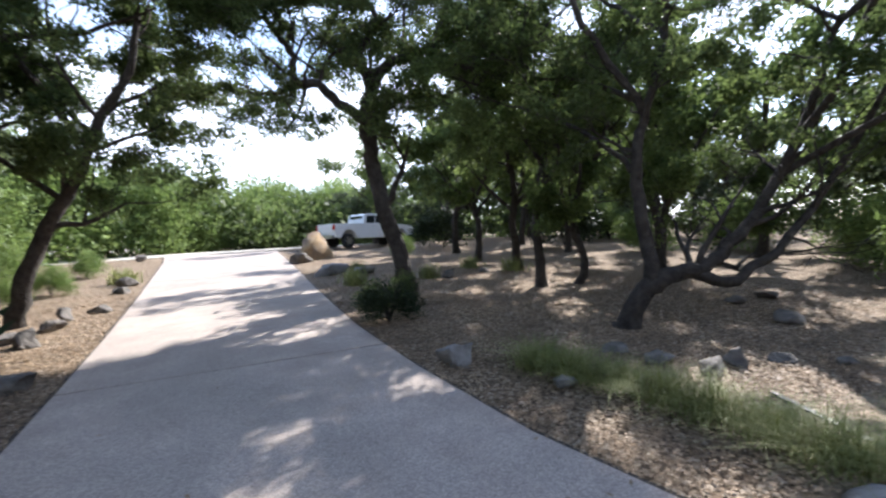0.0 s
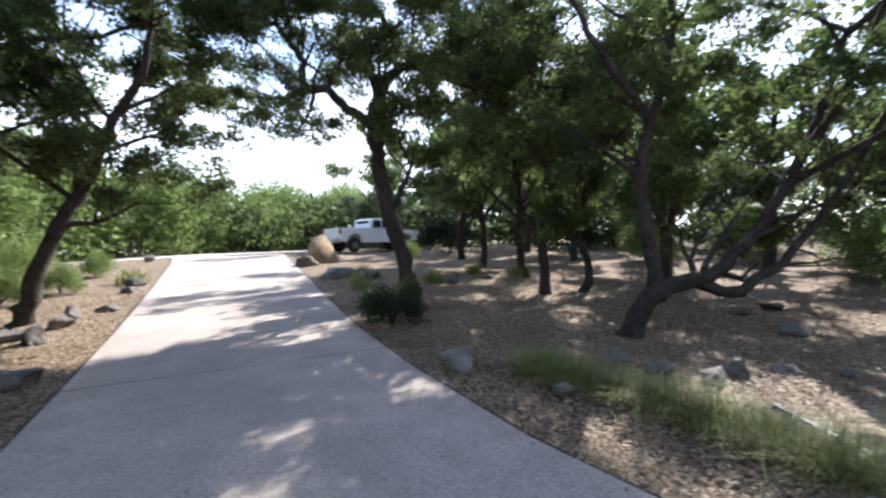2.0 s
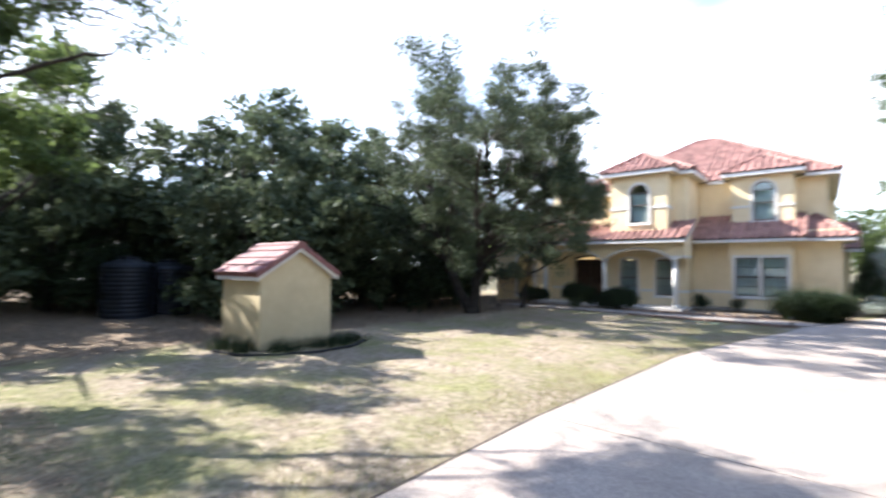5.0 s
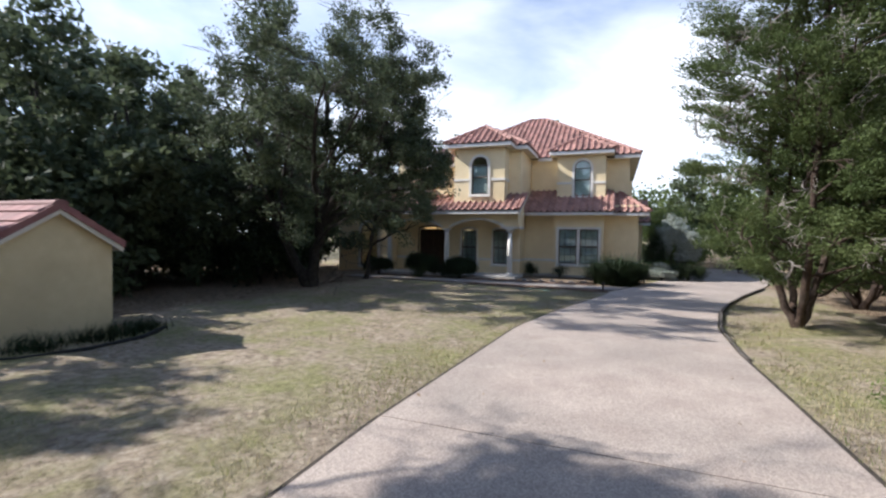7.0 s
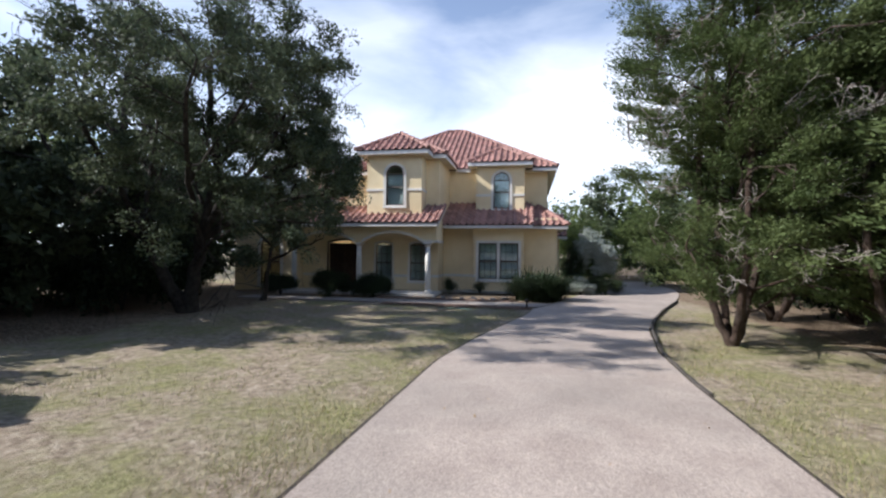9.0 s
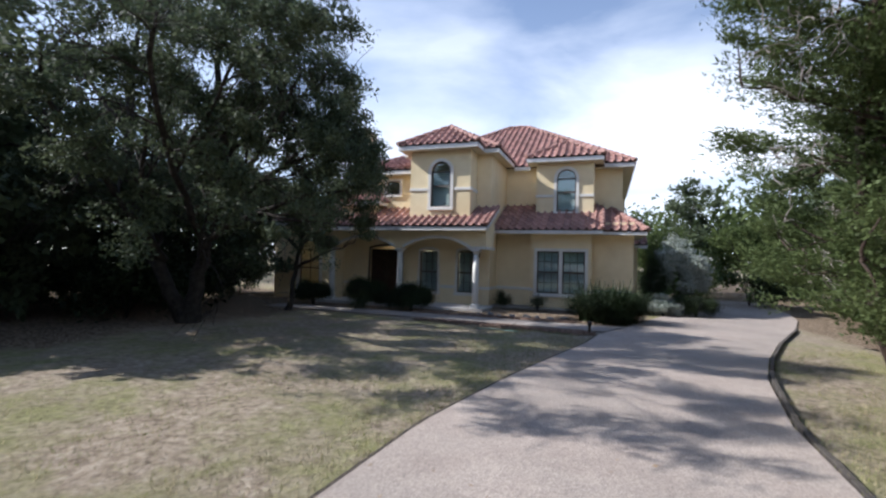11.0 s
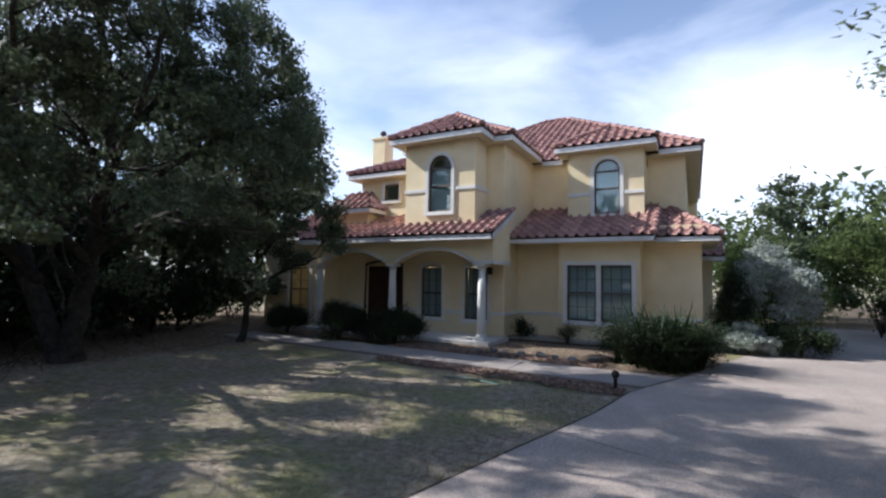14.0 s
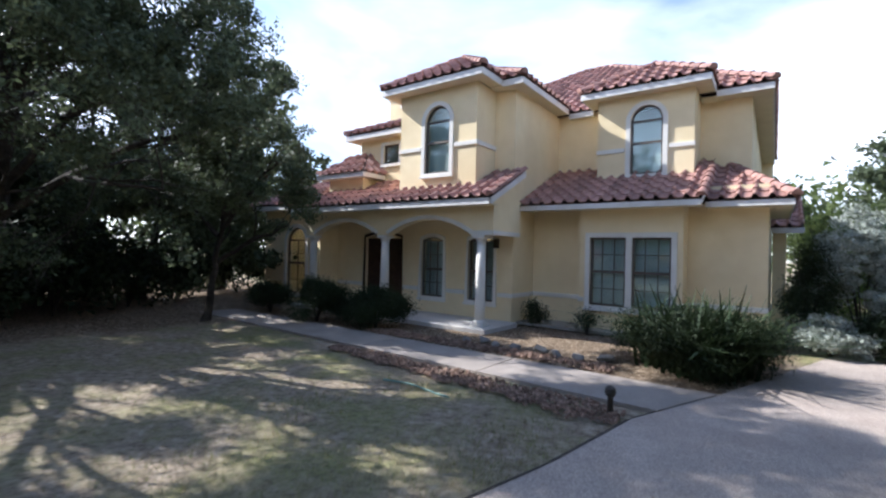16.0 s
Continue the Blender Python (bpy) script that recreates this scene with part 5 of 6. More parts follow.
b = (-11.6, 17.9)
make_tree("oak_tree", b, "smaller live oak leaning towards the porch end", 22, [
    (((0, 0, 0), (0.1, 0.1, 1.2), (0.3, 0.2, 2.4), (0.4, 0.3, 4.2)), 0.09, 0.03),
    (((0.2, 0.15, 1.4), (1.0, 0.5, 1.9), (1.8, 0.8, 2.2)), 0.06, 0.02),
    (((0.3, 0.2, 2.2), (1.2, 0.3, 3.0), (1.9, 0.5, 3.6)), 0.06, 0.02),
    (((0.3, 0.2, 2.4), (0.1, 1.1, 3.2), (-0.2, 1.7, 3.8)), 0.06, 0.02),
    (((0.2, 0.1, 2.0), (-0.8, -0.2, 3.0), (-1.6, -0.2, 3.8)), 0.06, 0.02),
    (((0.35, 0.25, 3.2), (1.0, 0.4, 4.2), (1.3, 0.5, 4.8)), 0.05, 0.02),
], leaf=M_OAK_GREY, twig=0.95, leaves=28, spread=0.18, start=0.35, min_z=0.8, size=0.085, narrow=0.6, gaps=-0.3, scale=1.1, keep=porch_side(b))

# cedars east of the drive


def cedar(loc, seed, height, label, wide=1.0, leaves=30, low=1.2, keep=None, boughs=6.0, size=0.095, fine=2.0, dead=0, thin=0.0):
    """A many-stemmed cedar with flat sprays of foliage."""
    rng = np.random.default_rng(seed)
    limbs = []
    stems = 4
    for s in range(stems):
        a = 2 * math.pi * s / stems + rng.uniform(-0.3, 0.3)
        k = wide * rng.uniform(0.35, 0.75)
        h = height * rng.uniform(0.8, 1.0)
        limbs.append(((((0, 0, 0.0)), (0.6 * k * math.cos(a), 0.6 * k * math.sin(a), 0.65), (1.15 * k * math.cos(a), 1.15 * k * math.sin(a), 1.9), (1.2 * k * math.cos(a), 1.2 * k * math.sin(a), h * 0.4), (0.9 * k * math.cos(a + 0.3), 0.9 * k * math.sin(a + 0.3), h * 0.7), (0.6 * k * math.cos(a), 0.6 * k * math.sin(a), h)), 0.085, 0.02))
    for j in range(int(height * boughs)):
        z = low + (height * 0.95 - low) * rng.uniform(0, 1) ** 0.9
        a = rng.uniform(0, 2 * math.pi)
        r = wide * rng.uniform(1.2, 2.3) * (1.08 - 0.72 * (z / height) ** 1.3)
        limbs.append((((0.12 * math.cos(a), 0.12 * math.sin(a), z - 0.15), (0.55 * r * math.cos(a), 0.55 * r * math.sin(a), z + 0.2), (r * math.cos(a + 0.15), r * math.sin(a + 0.15), z + rng.uniform(0.0, 0.45))), 0.03, 0.008))
    t = make_tree("cedar_tree", loc, label, seed, limbs, leaf=M_CEDAR, bark=M_BARK_CEDAR, level=1, twig=0.62, leaves=leaves, spread=(0.13, 0.13, 0.10), size=size, narrow=0.36, start=0.2, cfg={"wiggle": 0.2, "rise": 0.06, "vertical": 0.6, "kids": (2, 3)}, min_z=low - 0.1, flare=1.2, droop=-0.45, gaps=-0.34, keep=keep, flat=0.15, scale=1.1, finer=fine, clump=0.34, spray=True, thin=max(thin, 0.0095))
    if dead:
        polys, tips = [], []
        for j in range(dead):
            a, z = rng.uniform(0, 2 * math.pi), rng.uniform(1.4, height * 0.75)
            r = wide * rng.uniform(0.7, 1.5)
            p = np.array((r * math.cos(a), r * math.sin(a), z))
            if keep is None or keep(p[None])[0]:
                grow(p, (math.cos(a), math.sin(a), rng.uniform(-0.4, 0.5)), rng.uniform(0.3, 0.5), 0.007, 2, rng, polys, tips, {"wiggle": 0.3, "rise": 0.0})
        if keep is not None:
            polys = [q for q in polys if keep(np.array(q[0])).all()]
        tagged(part("dead_twigs", tubes_mesh("dead_twigs", polys, M_DEADWOOD, 3), None, t, "bleached bare dead twigs"), kind="stuff")
    return t


cedar((1.45, 12.5), 31, 8.6, "shaggy green cedar with several bare stems", 1.12, 38, 1.05, boughs=10.0, size=0.078, dead=80, keep=lambda p: (p[:, 0] > -1.9 + 0.26 * p[:, 1]) & ((p[:, 2] > 3.0) | (p[:, 0] > -1.55 + 0.26 * p[:, 1])))
cedar((4.0, 12.0), 32, 8.2, "dense green cedar beside the drive", 1.25, 24, 0.6, boughs=8.0, size=0.125, dead=40)
cedar((4.0, 16.4), 35, 7.0, "green cedar at the drive's curve", 1.0, 18, 0.5, boughs=7.0, size=0.125, keep=lambda p: (p[:, 0] > -1.9))
cedar((3.9, 8.0), 34, 7.8, "dark green cedar at the drive's edge", 1.15, 18, 0.8, boughs=7.0, size=0.125, keep=lambda p: p[:, 0] > -2.3)
far_cedar = cedar((7.6, 10.0), 33, 7.4, "green cedar behind the drive's edge", 1.2, 9, 0.6, boughs=4.5, size=0.22, fine=1.35, thin=0.012)
for x, y, s, r in ((7.2, 14.0, 1.1, 150), (7.4, 19.0, 1.05, 220), (7.0, 5.2, 1.1, 300), (10.6, 22.5, 1.2, 80), (5.8, 2.0, 0.95, 120), (6.2, 23.5, 0.8, 20), (6.0, 12.2, 1.05, 70), (5.9, 8.6, 1.0, 200), (6.0, 16.6, 0.95, 330)):
    copy_thing(far_cedar, pose(x, y, gz(x, y) - 0.05, 0, 0, r) @ Matrix.Scale(s, 4))

# woods: two further oaks, copied
wood_a = make_tree("oak_tree", (-15.4, -14.6), "live oak of the surrounding woods", 41, [
    (((0, 0, 0), (0.1, 0.1, 1.4), (-0.1, 0.2, 2.8), (0.2, 0.1, 4.4), (0.1, 0.3, 6.2)), 0.16, 0.05),
    (((-0.1, 0.2, 2.0), (0.8, 0.7, 3.0), (1.7, 1.0, 4.2)), 0.08, 0.02),
    (((-0.1, 0.2, 2.3), (-1.0, -0.4, 3.2), (-1.9, -0.6, 4.2)), 0.08, 0.02),
    (((0.0, 0.2, 2.6), (0.3, -1.0, 3.6), (0.5, -1.8, 4.8)), 0.08, 0.02),
    (((0.1, 0.2, 3.4), (-0.4, 1.2, 4.4), (-0.6, 1.9, 5.4)), 0.07, 0.02),
], group="woods around the lawn", leaf=M_OAK_SUNLIT, twig=1.35, leaves=11, spread=0.30, size=0.165, narrow=0.7, start=0.4, min_z=1.25, gaps=-0.28, thin=0.026, finer=1.4, clump=0.5)
wood_b = make_tree("oak_tree", (-20.5, 3.5), "live oak of the surrounding woods, leafy to the ground", 42, [
    (((0, 0, 0), (0.2, 0.0, 1.2), (0.6, 0.2, 2.6), (0.5, 0.1, 4.6), (0.7, 0.3, 6.6)), 0.17, 0.05),
    (((0, 0, 0), (-0.5, 0.3, 1.1), (-1.0, 0.5, 2.6), (-1.3, 0.5, 4.6), (-1.2, 0.4, 6.0)), 0.14, 0.04),
    (((0.5, 0.2, 2.0), (1.5, 0.3, 2.6), (2.4, 0.5, 3.4)), 0.07, 0.02),
    (((-0.8, 0.4, 2.0), (-1.8, -0.2, 2.6), (-2.6, -0.4, 3.4)), 0.07, 0.02),
    (((0.3, 0.1, 1.6), (0.6, -1.2, 2.0), (0.7, -2.1, 2.8)), 0.07, 0.02),
    (((0.1, 0.1, 1.4), (0.2, 1.2, 2.0), (0.0, 2.1, 2.8)), 0.07, 0.02),
    (((0.2, 0.0, 0.9), (1.0, -0.7, 1.1), (1.8, -1.0, 1.4)), 0.05, 0.015),
    (((-0.4, 0.2, 0.9), (-1.2, 0.9, 1.1), (-1.9, 1.2, 1.4)), 0.05, 0.015),
], group="woods around the lawn", leaf=M_OAK_GREY, twig=1.3, leaves=8, spread=0.33, size=0.205, narrow=0.72, start=0.4, min_z=0.3, gaps=-0.7, thin=0.024, finer=1.15, scale=1.0, clump=0.55)
rng = np.random.default_rng(77)
WOODS = [(-15.8, 1.6, "a"), (-15.6, 8.4, "b"), (-15.2, 10.8, "b"), (-19.5, -27.5, "a"), (-24.5, -24.0, "a"), (-29.0, -21.0, "a"), (-23.0, -33.0, "b"), (-28.5, -29.0, "b"), (-34.0, -25.0, "b"), (-31.5, -14.5, "b"), (-35.0, -18.5, "b"), (-30.0, -8.5, "b"), (-38.0, -22.0, "b"),
         (-13.6, -11.5, "a"), (-18.0, -10.5, "a"), (-16.5, -6.0, "a"), (-20.5, -15.0, "a"), (-19.5, -4.0, "a"), (-23.5, -9.0, "a"), (-26.0, -18.0, "a"), (-20.5, -20.5, "a"), (-25.5, -2.5, "a"), (-12.4, -8.6, "a"), (-14.0, -5.0, "a"),
         (-21.8, 7.5, "b"), (-20.2, 11.5, "b"), (-18.8, 15.0, "b"), (-17.2, 18.6, "b"), (-23.5, 0.0, "b"), (-24.5, 4.5, "b"), (-22.5, 14.0, "b"), (-19.6, 22.5, "b"), (-20.0, 8.8, "b"),
         (3.0, 42.0, "b"), (10.6, 31.5, "b"), (9.5, 41.0, "b"), (2.8, -14.5, "b"), (4.0, -9.0, "b"), (3.4, -18.5, "a"), (6.4, -4.5, "b"), (1.9, -4.2, "a")]
for x, y, k in WOODS:
    s = rng.uniform(0.85, 1.12) * (0.88 if -16 < x < -15 and y > 0 else 1.0)
    copy_thing(wood_a if k == "a" else wood_b, pose(x, y, gz(x, y) - 0.05, 0, 0, rng.uniform(0, 360)) @ Matrix.Scale(s, 4))


def shrub(name, loc, label, seed, rx, ry, h, mat, count=260, leaves=16, size=0.06, spread=0.09, narrow=0.5, group="", stems=9, base=0.0, category="shrub", fine=2.0, lobe=1.0, hem=0, clump=0.0):
    """A leafy shrub: stems from the ground, leaves in an uneven dome."""
    rng = np.random.default_rng(seed)
    polys, tips = [], []
    for s in range(stems):
        a = rng.uniform(0, 2 * math.pi)
        q = rng.uniform(0.3, 0.8)
        polys.append(([(0, 0, 0), (0.3 * q * rx * math.cos(a), 0.3 * q * ry * math.sin(a), h * 0.4), (q * rx * math.cos(a), q * ry * math.sin(a), h * rng.uniform(0.6, 0.9))], [0.02, 0.014, 0.006]))
    lobes = []
    for k in range(max(6, count // 28)):
        a = rng.uniform(0, 2 * math.pi)
        b = math.asin(rng.uniform(0.0, 1) ** 0.8)
        q = rng.uniform(0.55, 0.85)
        lobes.append((q * rx * math.cos(a) * math.cos(b), q * ry * math.sin(a) * math.cos(b), max(0.16 * h, base + (h - base) * (0.18 + 0.72 * q * math.sin(b) + 0.08)), lobe * rng.uniform(0.22, 0.42)))
    for k in range(count):
        lx, ly, lz, lr = lobes[k % len(lobes)]
        d = rng.normal(size=3)
        d /= np.linalg.norm(d)
        q = lr * rng.uniform(0.65, 1.0)
        tips.append((lx + d[0] * q * rx, ly + d[1] * q * ry, max(0.05, lz + d[2] * q * h * 0.62)))
    for k in range(hem):
        a, q = rng.uniform(0, 2 * math.pi), rng.uniform(0.55, 0.95)
        tips.append((q * rx * math.cos(a), q * ry * math.sin(a), h * rng.uniform(0.02, 0.3)))
    t = thing(name, (loc[0], loc[1], gz(*loc[:2]) - 0.03), label, category, group)
    part("woody_base", tubes_mesh("woody_base", polys, M_BARK, 5), None, t)
    part("foliage", leaf_quads("foliage", tips, spread, leaves, size, mat, rng, narrow, fine=fine, clump=clump), None, t)
    return t


def blades(name, loc, label, seed, count, length, mat, spread=0.2, width=0.012, category="grass", group="", lean=0.5, parts_name="tuft"):
    """A tuft of arching blades."""
    rng = np.random.default_rng(seed)
    a = rng.uniform(0, 2 * math.pi, count)
    base = np.stack([rng.normal(size=count) * spread * 0.45, rng.normal(size=count) * spread * 0.45, np.zeros(count)], 1)
    ln = length * rng.uniform(0.55, 1.1, count)
    out = rng.uniform(0.15, 1.0, count) * lean
    dirs = np.stack([np.cos(a), np.sin(a), np.zeros(count)], 1)
    side = np.stack([-np.sin(a), np.cos(a), np.zeros(count)], 1) * width
    up = np.array([0, 0, 1.0])
    quads = []
    for f0, f1 in ((0, 0.5), (0.5, 1.0)):
        def at(f):
            return base + dirs * (ln * out * f * f)[:, None] * 1.3 + up * (ln * (f - 0.45 * out * f * f))[:, None]
        w0, w1 = 1 - f0 * 0.55, max(0.08, 1 - f1)
        quads.append(np.stack([at(f0) - side * w0, at(f0) + side * w0, at(f1) + side * w1, at(f1) - side * w1], 1))
    t = thing(name, (loc[0], loc[1], gz(*loc[:2]) - 0.03), label, category, group)
    part(parts_name, quads_mesh(parts_name, np.concatenate(quads).reshape(-1, 3), mat), None, t)
    return t


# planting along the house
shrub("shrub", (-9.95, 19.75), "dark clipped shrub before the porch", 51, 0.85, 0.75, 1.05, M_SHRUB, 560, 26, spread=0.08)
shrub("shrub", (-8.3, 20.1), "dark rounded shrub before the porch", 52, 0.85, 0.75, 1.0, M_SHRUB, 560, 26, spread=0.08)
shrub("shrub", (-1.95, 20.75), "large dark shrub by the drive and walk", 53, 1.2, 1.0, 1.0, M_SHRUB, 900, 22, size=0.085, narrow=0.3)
for dx, dy, s in ((-0.45, 0.1, 1), (0.4, 0.05, 2), (0.0, -0.35, 3), (-0.05, 0.4, 4)):
    blades("sago_palm", (-1.92 + dx, 20.7 + dy), "dark stiff strap leaves rising from the large shrub", 154 + s, 150, 1.42, M_SPIKE, 0.36, 0.034, "plant", "strap-leaved plants", 1.15, "rosette")
shrub("silver_shrub", (0.5, 25.1), "tall silver-grey shrub at the house corner", 58, 1.3, 1.0, 3.0, M_CENIZO, 1100, 20, size=0.075, spread=0.07, base=0.2, lobe=0.6, clump=0.24)
shrub("shrub", (-0.35, 24.4), "dark grey-green shrub against the house corner", 158, 0.55, 0.5, 2.2, M_SHRUB, 300, 20, size=0.07)
shrub("shrub", (1.0, 24.1), "low dark shrub at the silver shrub's foot", 159, 0.75, 0.6, 0.95, M_SHRUB, 300, 20, size=0.07)
shrub("silver_shrub", (-0.1, 23.7), "low silver-grey shrub by the drive", 59, 0.6, 0.5, 0.8, M_CENIZO, 420, 18, size=0.06, clump=0.16)
shrub("shrub", (1.1, 27.6), "tall green shrub behind the silver one", 60, 1.3, 1.3, 3.0, M_BRIGHT, 420, 18, size=0.09, spread=0.16)
shrub("shrub", (-5.7, 23.2), "small dark shrub against the wall", 61, 0.3, 0.3, 0.7, M_SHRUB, 90, 14)
shrub("shrub", (-4.4, 22.9), "low straggly shrub below the window", 62, 0.4, 0.3, 0.55, M_SHRUB, 60, 10)
shrub("shrub", (-12.1, 19.9), "dark shrub in the oak's shade", 63, 0.8, 0.7, 0.9, M_SHRUB, 420, 22)
bg = shrub("leafy_tree", (4.6, 32.0), "bright green leafy tree beyond the drive's bend", 68, 2.3, 2.2, 4.4, M_OAK, 900, 14, size=0.13, spread=0.16, group="trees beyond the bend", category="tree", base=0.6, fine=1.4, clump=0.42)
for x, y, s in ((8.2, 30.0, 0.95), (1.6, 37.5, 1.0), (11.5, 26.5, 1.1), (6.4, 27.0, 0.7)):
    copy_thing(bg, pose(x, y, gz(x, y) - 0.03, 0, 0, x * 60) @ Matrix.Scale(s, 4))
shrub("shrub", (0.72, 6.95), "small bright green bush in the dry grass", 69, 0.34, 0.3, 0.42, M_BRIGHT, 90, 14, size=0.05)
# undergrowth by the road
shrub("shrub", (-5.75, -6.0), "dark scrubby shrub beside the drive", 64, 0.55, 0.5, 0.75, M_SHRUB, 170, 14, size=0.06)
shrub("shrub", (-6.35, -6.7), "dark scrubby shrub at the oak's foot", 65, 0.6, 0.5, 0.8, M_OAK, 170, 14, size=0.06)
bright = shrub("shrub", (-14.4, 0.3), "bright green sunlit bush at the wood's edge", 66, 1.2, 1.1, 1.9, M_BRIGHT, 360, 16, size=0.10, spread=0.16, group="sunlit bushes", fine=1.4)
for x, y, s in ((-17.8, -1.0, 1.1), (-19.5, -8.0, 0.9), (-13.0, -15.5, 0.5), (-22.0, -5.5, 1.2), (2.6, -7.0, 0.9), (3.2, -11.5, 1.3), (-1.5, -15.4, 0.45), (-0.4, -13.8, 0.5), (-2.5, -19.6, 0.5), (-0.3, -17.6, 0.7), (-26.0, -13.0, 1.3)):
    copy_thing(bright, pose(x, y, gz(x, y) - 0.03, 0, 0, x * 40) @ Matrix.Scale(s, 4))
# bushes and small trees beyond the road
rb = shrub("roadside_tree", (-12.5, -37.5), "rounded sunlit tree beyond the road", 67, 2.6, 2.4, 5.2, M_BRIGHT, 520, 11, size=0.30, spread=0.36, group="trees beyond the road", category="tree", fine=1.5, hem=220)
for x, y, s in ((-17.0, -39.5, 1.0), (-21.5, -38.5, 0.95), (-26.0, -42.5, 1.1), (-9.0, -35.5, 0.8), (-5.5, -33.0, 0.95), (-1.5, -32.0, 1.15), (3.5, -31.299999999999997, 1.2), (-15.0, -35.5, 0.62), (-30.0, -38.5, 0.9), (-36.0, -36.5, 0.95), (9.0, -31.5, 1.3), (-42.0, -32.5, 1.1), (0.8, -24.5, 0.7), (3.8, -27.0, 0.9), (-23.5, -60.0, 1.5), (-14.0, -60.0, 1.6), (-33.0, -58.0, 1.5)):
    copy_thing(rb, pose(x, y, gz(x, y) - 0.05, 0, 0, x * 31 % 360) @ Matrix.Scale(s * 1.2, 4))

# pale bulbine-like clumps by the stones, long grass along the bed
clump = blades("grass_clump", (-7.9, -10.8), "yellow-green strappy clump among stones", 71, 150, 0.5, M_TUFT, 0.35, 0.016, "plant", "yellow-green clumps", 0.7)
for x, y, s in ((-9.6, -9.6, 1.0), (-12.0, -10.3, 1.0), (-12.2, -8.6, 1.1), (-7.6, -10.2, 0.9), (-9.2, -12.8, 0.9), (-3.2, -16.5, 1.2)):
    copy_thing(clump, pose(x, y, gz(x, y) - 0.03, 0, 0, x * 77) @ Matrix.Scale(s, 4))
long_g = blades("grass_clump", (-5.55, -2.75), "long arching green grass along the bed", 72, 560, 0.50, M_TUFT, 0.24, 0.0034, "grass", "long grass along the bed", 1.35)
for x, y, s in ((-5.5, -2.25, 1.0), (-5.55, -1.8, 0.9), (-5.5, -1.35, 0.95), (-5.4, -0.9, 1.0), (-5.3, -0.5, 0.9), (-5.2, -0.1, 1.0), (-5.25, 0.3, 0.9)):
    copy_thing(long_g, pose(x, y, gz(x, y) - 0.03, 0, 0, x * 133 + y * 90) @ Matrix.Scale(s, 4))

# ---------------------------------------------------------------- well house, tanks, pickup


def slope_tiles(parent, p0, eu, ev, wide, long, mat, tw=0.30, tl=0.28):
    """Flat lapped tiles on a small roof, each a part."""
    eu, ev = Vector(eu).normalized(), Vector(ev).normalized()
    nrm = eu.cross(ev)
    cols, rows = max(1, round(wide / tw)), max(1, round(long / tl))
    tw, tl = wide / cols, long / rows
    bm = boxed(0.006, tw - 0.006, -0.03, tl + 0.02, 0.0, 0.022, bevel=0.005)
    for v in bm.verts:
        v.co.z += 0.03 * (1 - (v.co.y + 0.03) / (tl + 0.05))
    me = bpy.data.meshes.new("tile")
    bm.to_mesh(me)
    bm.free()
    me.materials.append(mat)
    turn = Matrix((eu, ev, nrm)).transposed().to_4x4()
    for j in range(rows):
        for i in range(cols):
            t = part("tile", me, None, parent)
            t.matrix_basis = Matrix.Translation(Vector(p0) + eu * (i * tw) + ev * (j * tl)) @ turn


M_SHED_TILE = material("shed_clay_tile", (0.22, 0.09, 0.085), (0.33, 0.16, 0.145), 6, 0.7, 0.3, 40, per="object", per_amount=0.25, c3=(0.2, 0.09, 0.08), c3_scale=3, c3_amount=0.4)
SX, SY, SZ = -10.48, 5.75, gz(-10.48, 5.75) - 0.03
shed = thing("well_house", (SX, SY, SZ), "small cream stucco well house with a red tile roof", "shed")
HX, HY, EH, RH = 0.76, 0.80, 1.48, 1.98
bm = bmesh.new()
prism(bm, [(HX, -HY, 0), (HX, HY, 0), (HX, HY, EH), (HX, 0, RH), (HX, -HY, EH)], (-2 * HX, 0, 0))
part("body", bm, M_STUCCO_SHED, shed)
for s in (-1, 1):
    bm = bmesh.new()
    a, c = Vector((HX + 0.10, s * (HY + 0.12), EH - 0.06)), Vector((HX + 0.10, 0, RH + 0.03))
    prism(bm, [a, c, c + Vector((0, 0, 0.06)), a + Vector((0, 0, 0.06))], (-2 * HX - 0.2, 0, 0))
    deck = part("roof", bm, M_SHED_TILE, shed, "red tiled roof slope")
    run = Vector((0, -s * (HY + 0.12), RH + 0.09 - EH))
    if s < 0:
        slope_tiles(deck, (-HX - 0.10, s * (HY + 0.12), EH + 0.005), (1, 0, 0), run, 2 * HX + 0.2, run.length, M_SHED_TILE)
    else:
        slope_tiles(deck, (HX + 0.10, s * (HY + 0.12), EH + 0.005), (-1, 0, 0), run, 2 * HX + 0.2, run.length, M_SHED_TILE)
    part("fascia", boxed(-HX - 0.09, HX + 0.09, s * (HY + 0.10) - 0.012, s * (HY + 0.10) + 0.012, EH - 0.13, EH - 0.055), M_FASCIA, shed)
    bm = bmesh.new()
    prism(bm, [(HX + 0.085, s * (HY + 0.12), EH - 0.15), (HX + 0.085, 0, RH - 0.06), (HX + 0.085, 0, RH + 0.02), (HX + 0.085, s * (HY + 0.12), EH - 0.07)], (0.02, 0, 0))
    part("rake_board", bm, M_TRIM, shed)
    bm = bmesh.new()
    prism(bm, [(HX + 0.105, s * (HY + 0.13), EH - 0.08), (HX + 0.105, 0, RH + 0.01), (HX + 0.105, 0, RH + 0.12), (HX + 0.105, s * (HY + 0.13), EH + 0.03)], (0.03, 0, 0))
    part("rake_tile", bm, M_SHED_TILE, shed)
bm = bmesh.new()
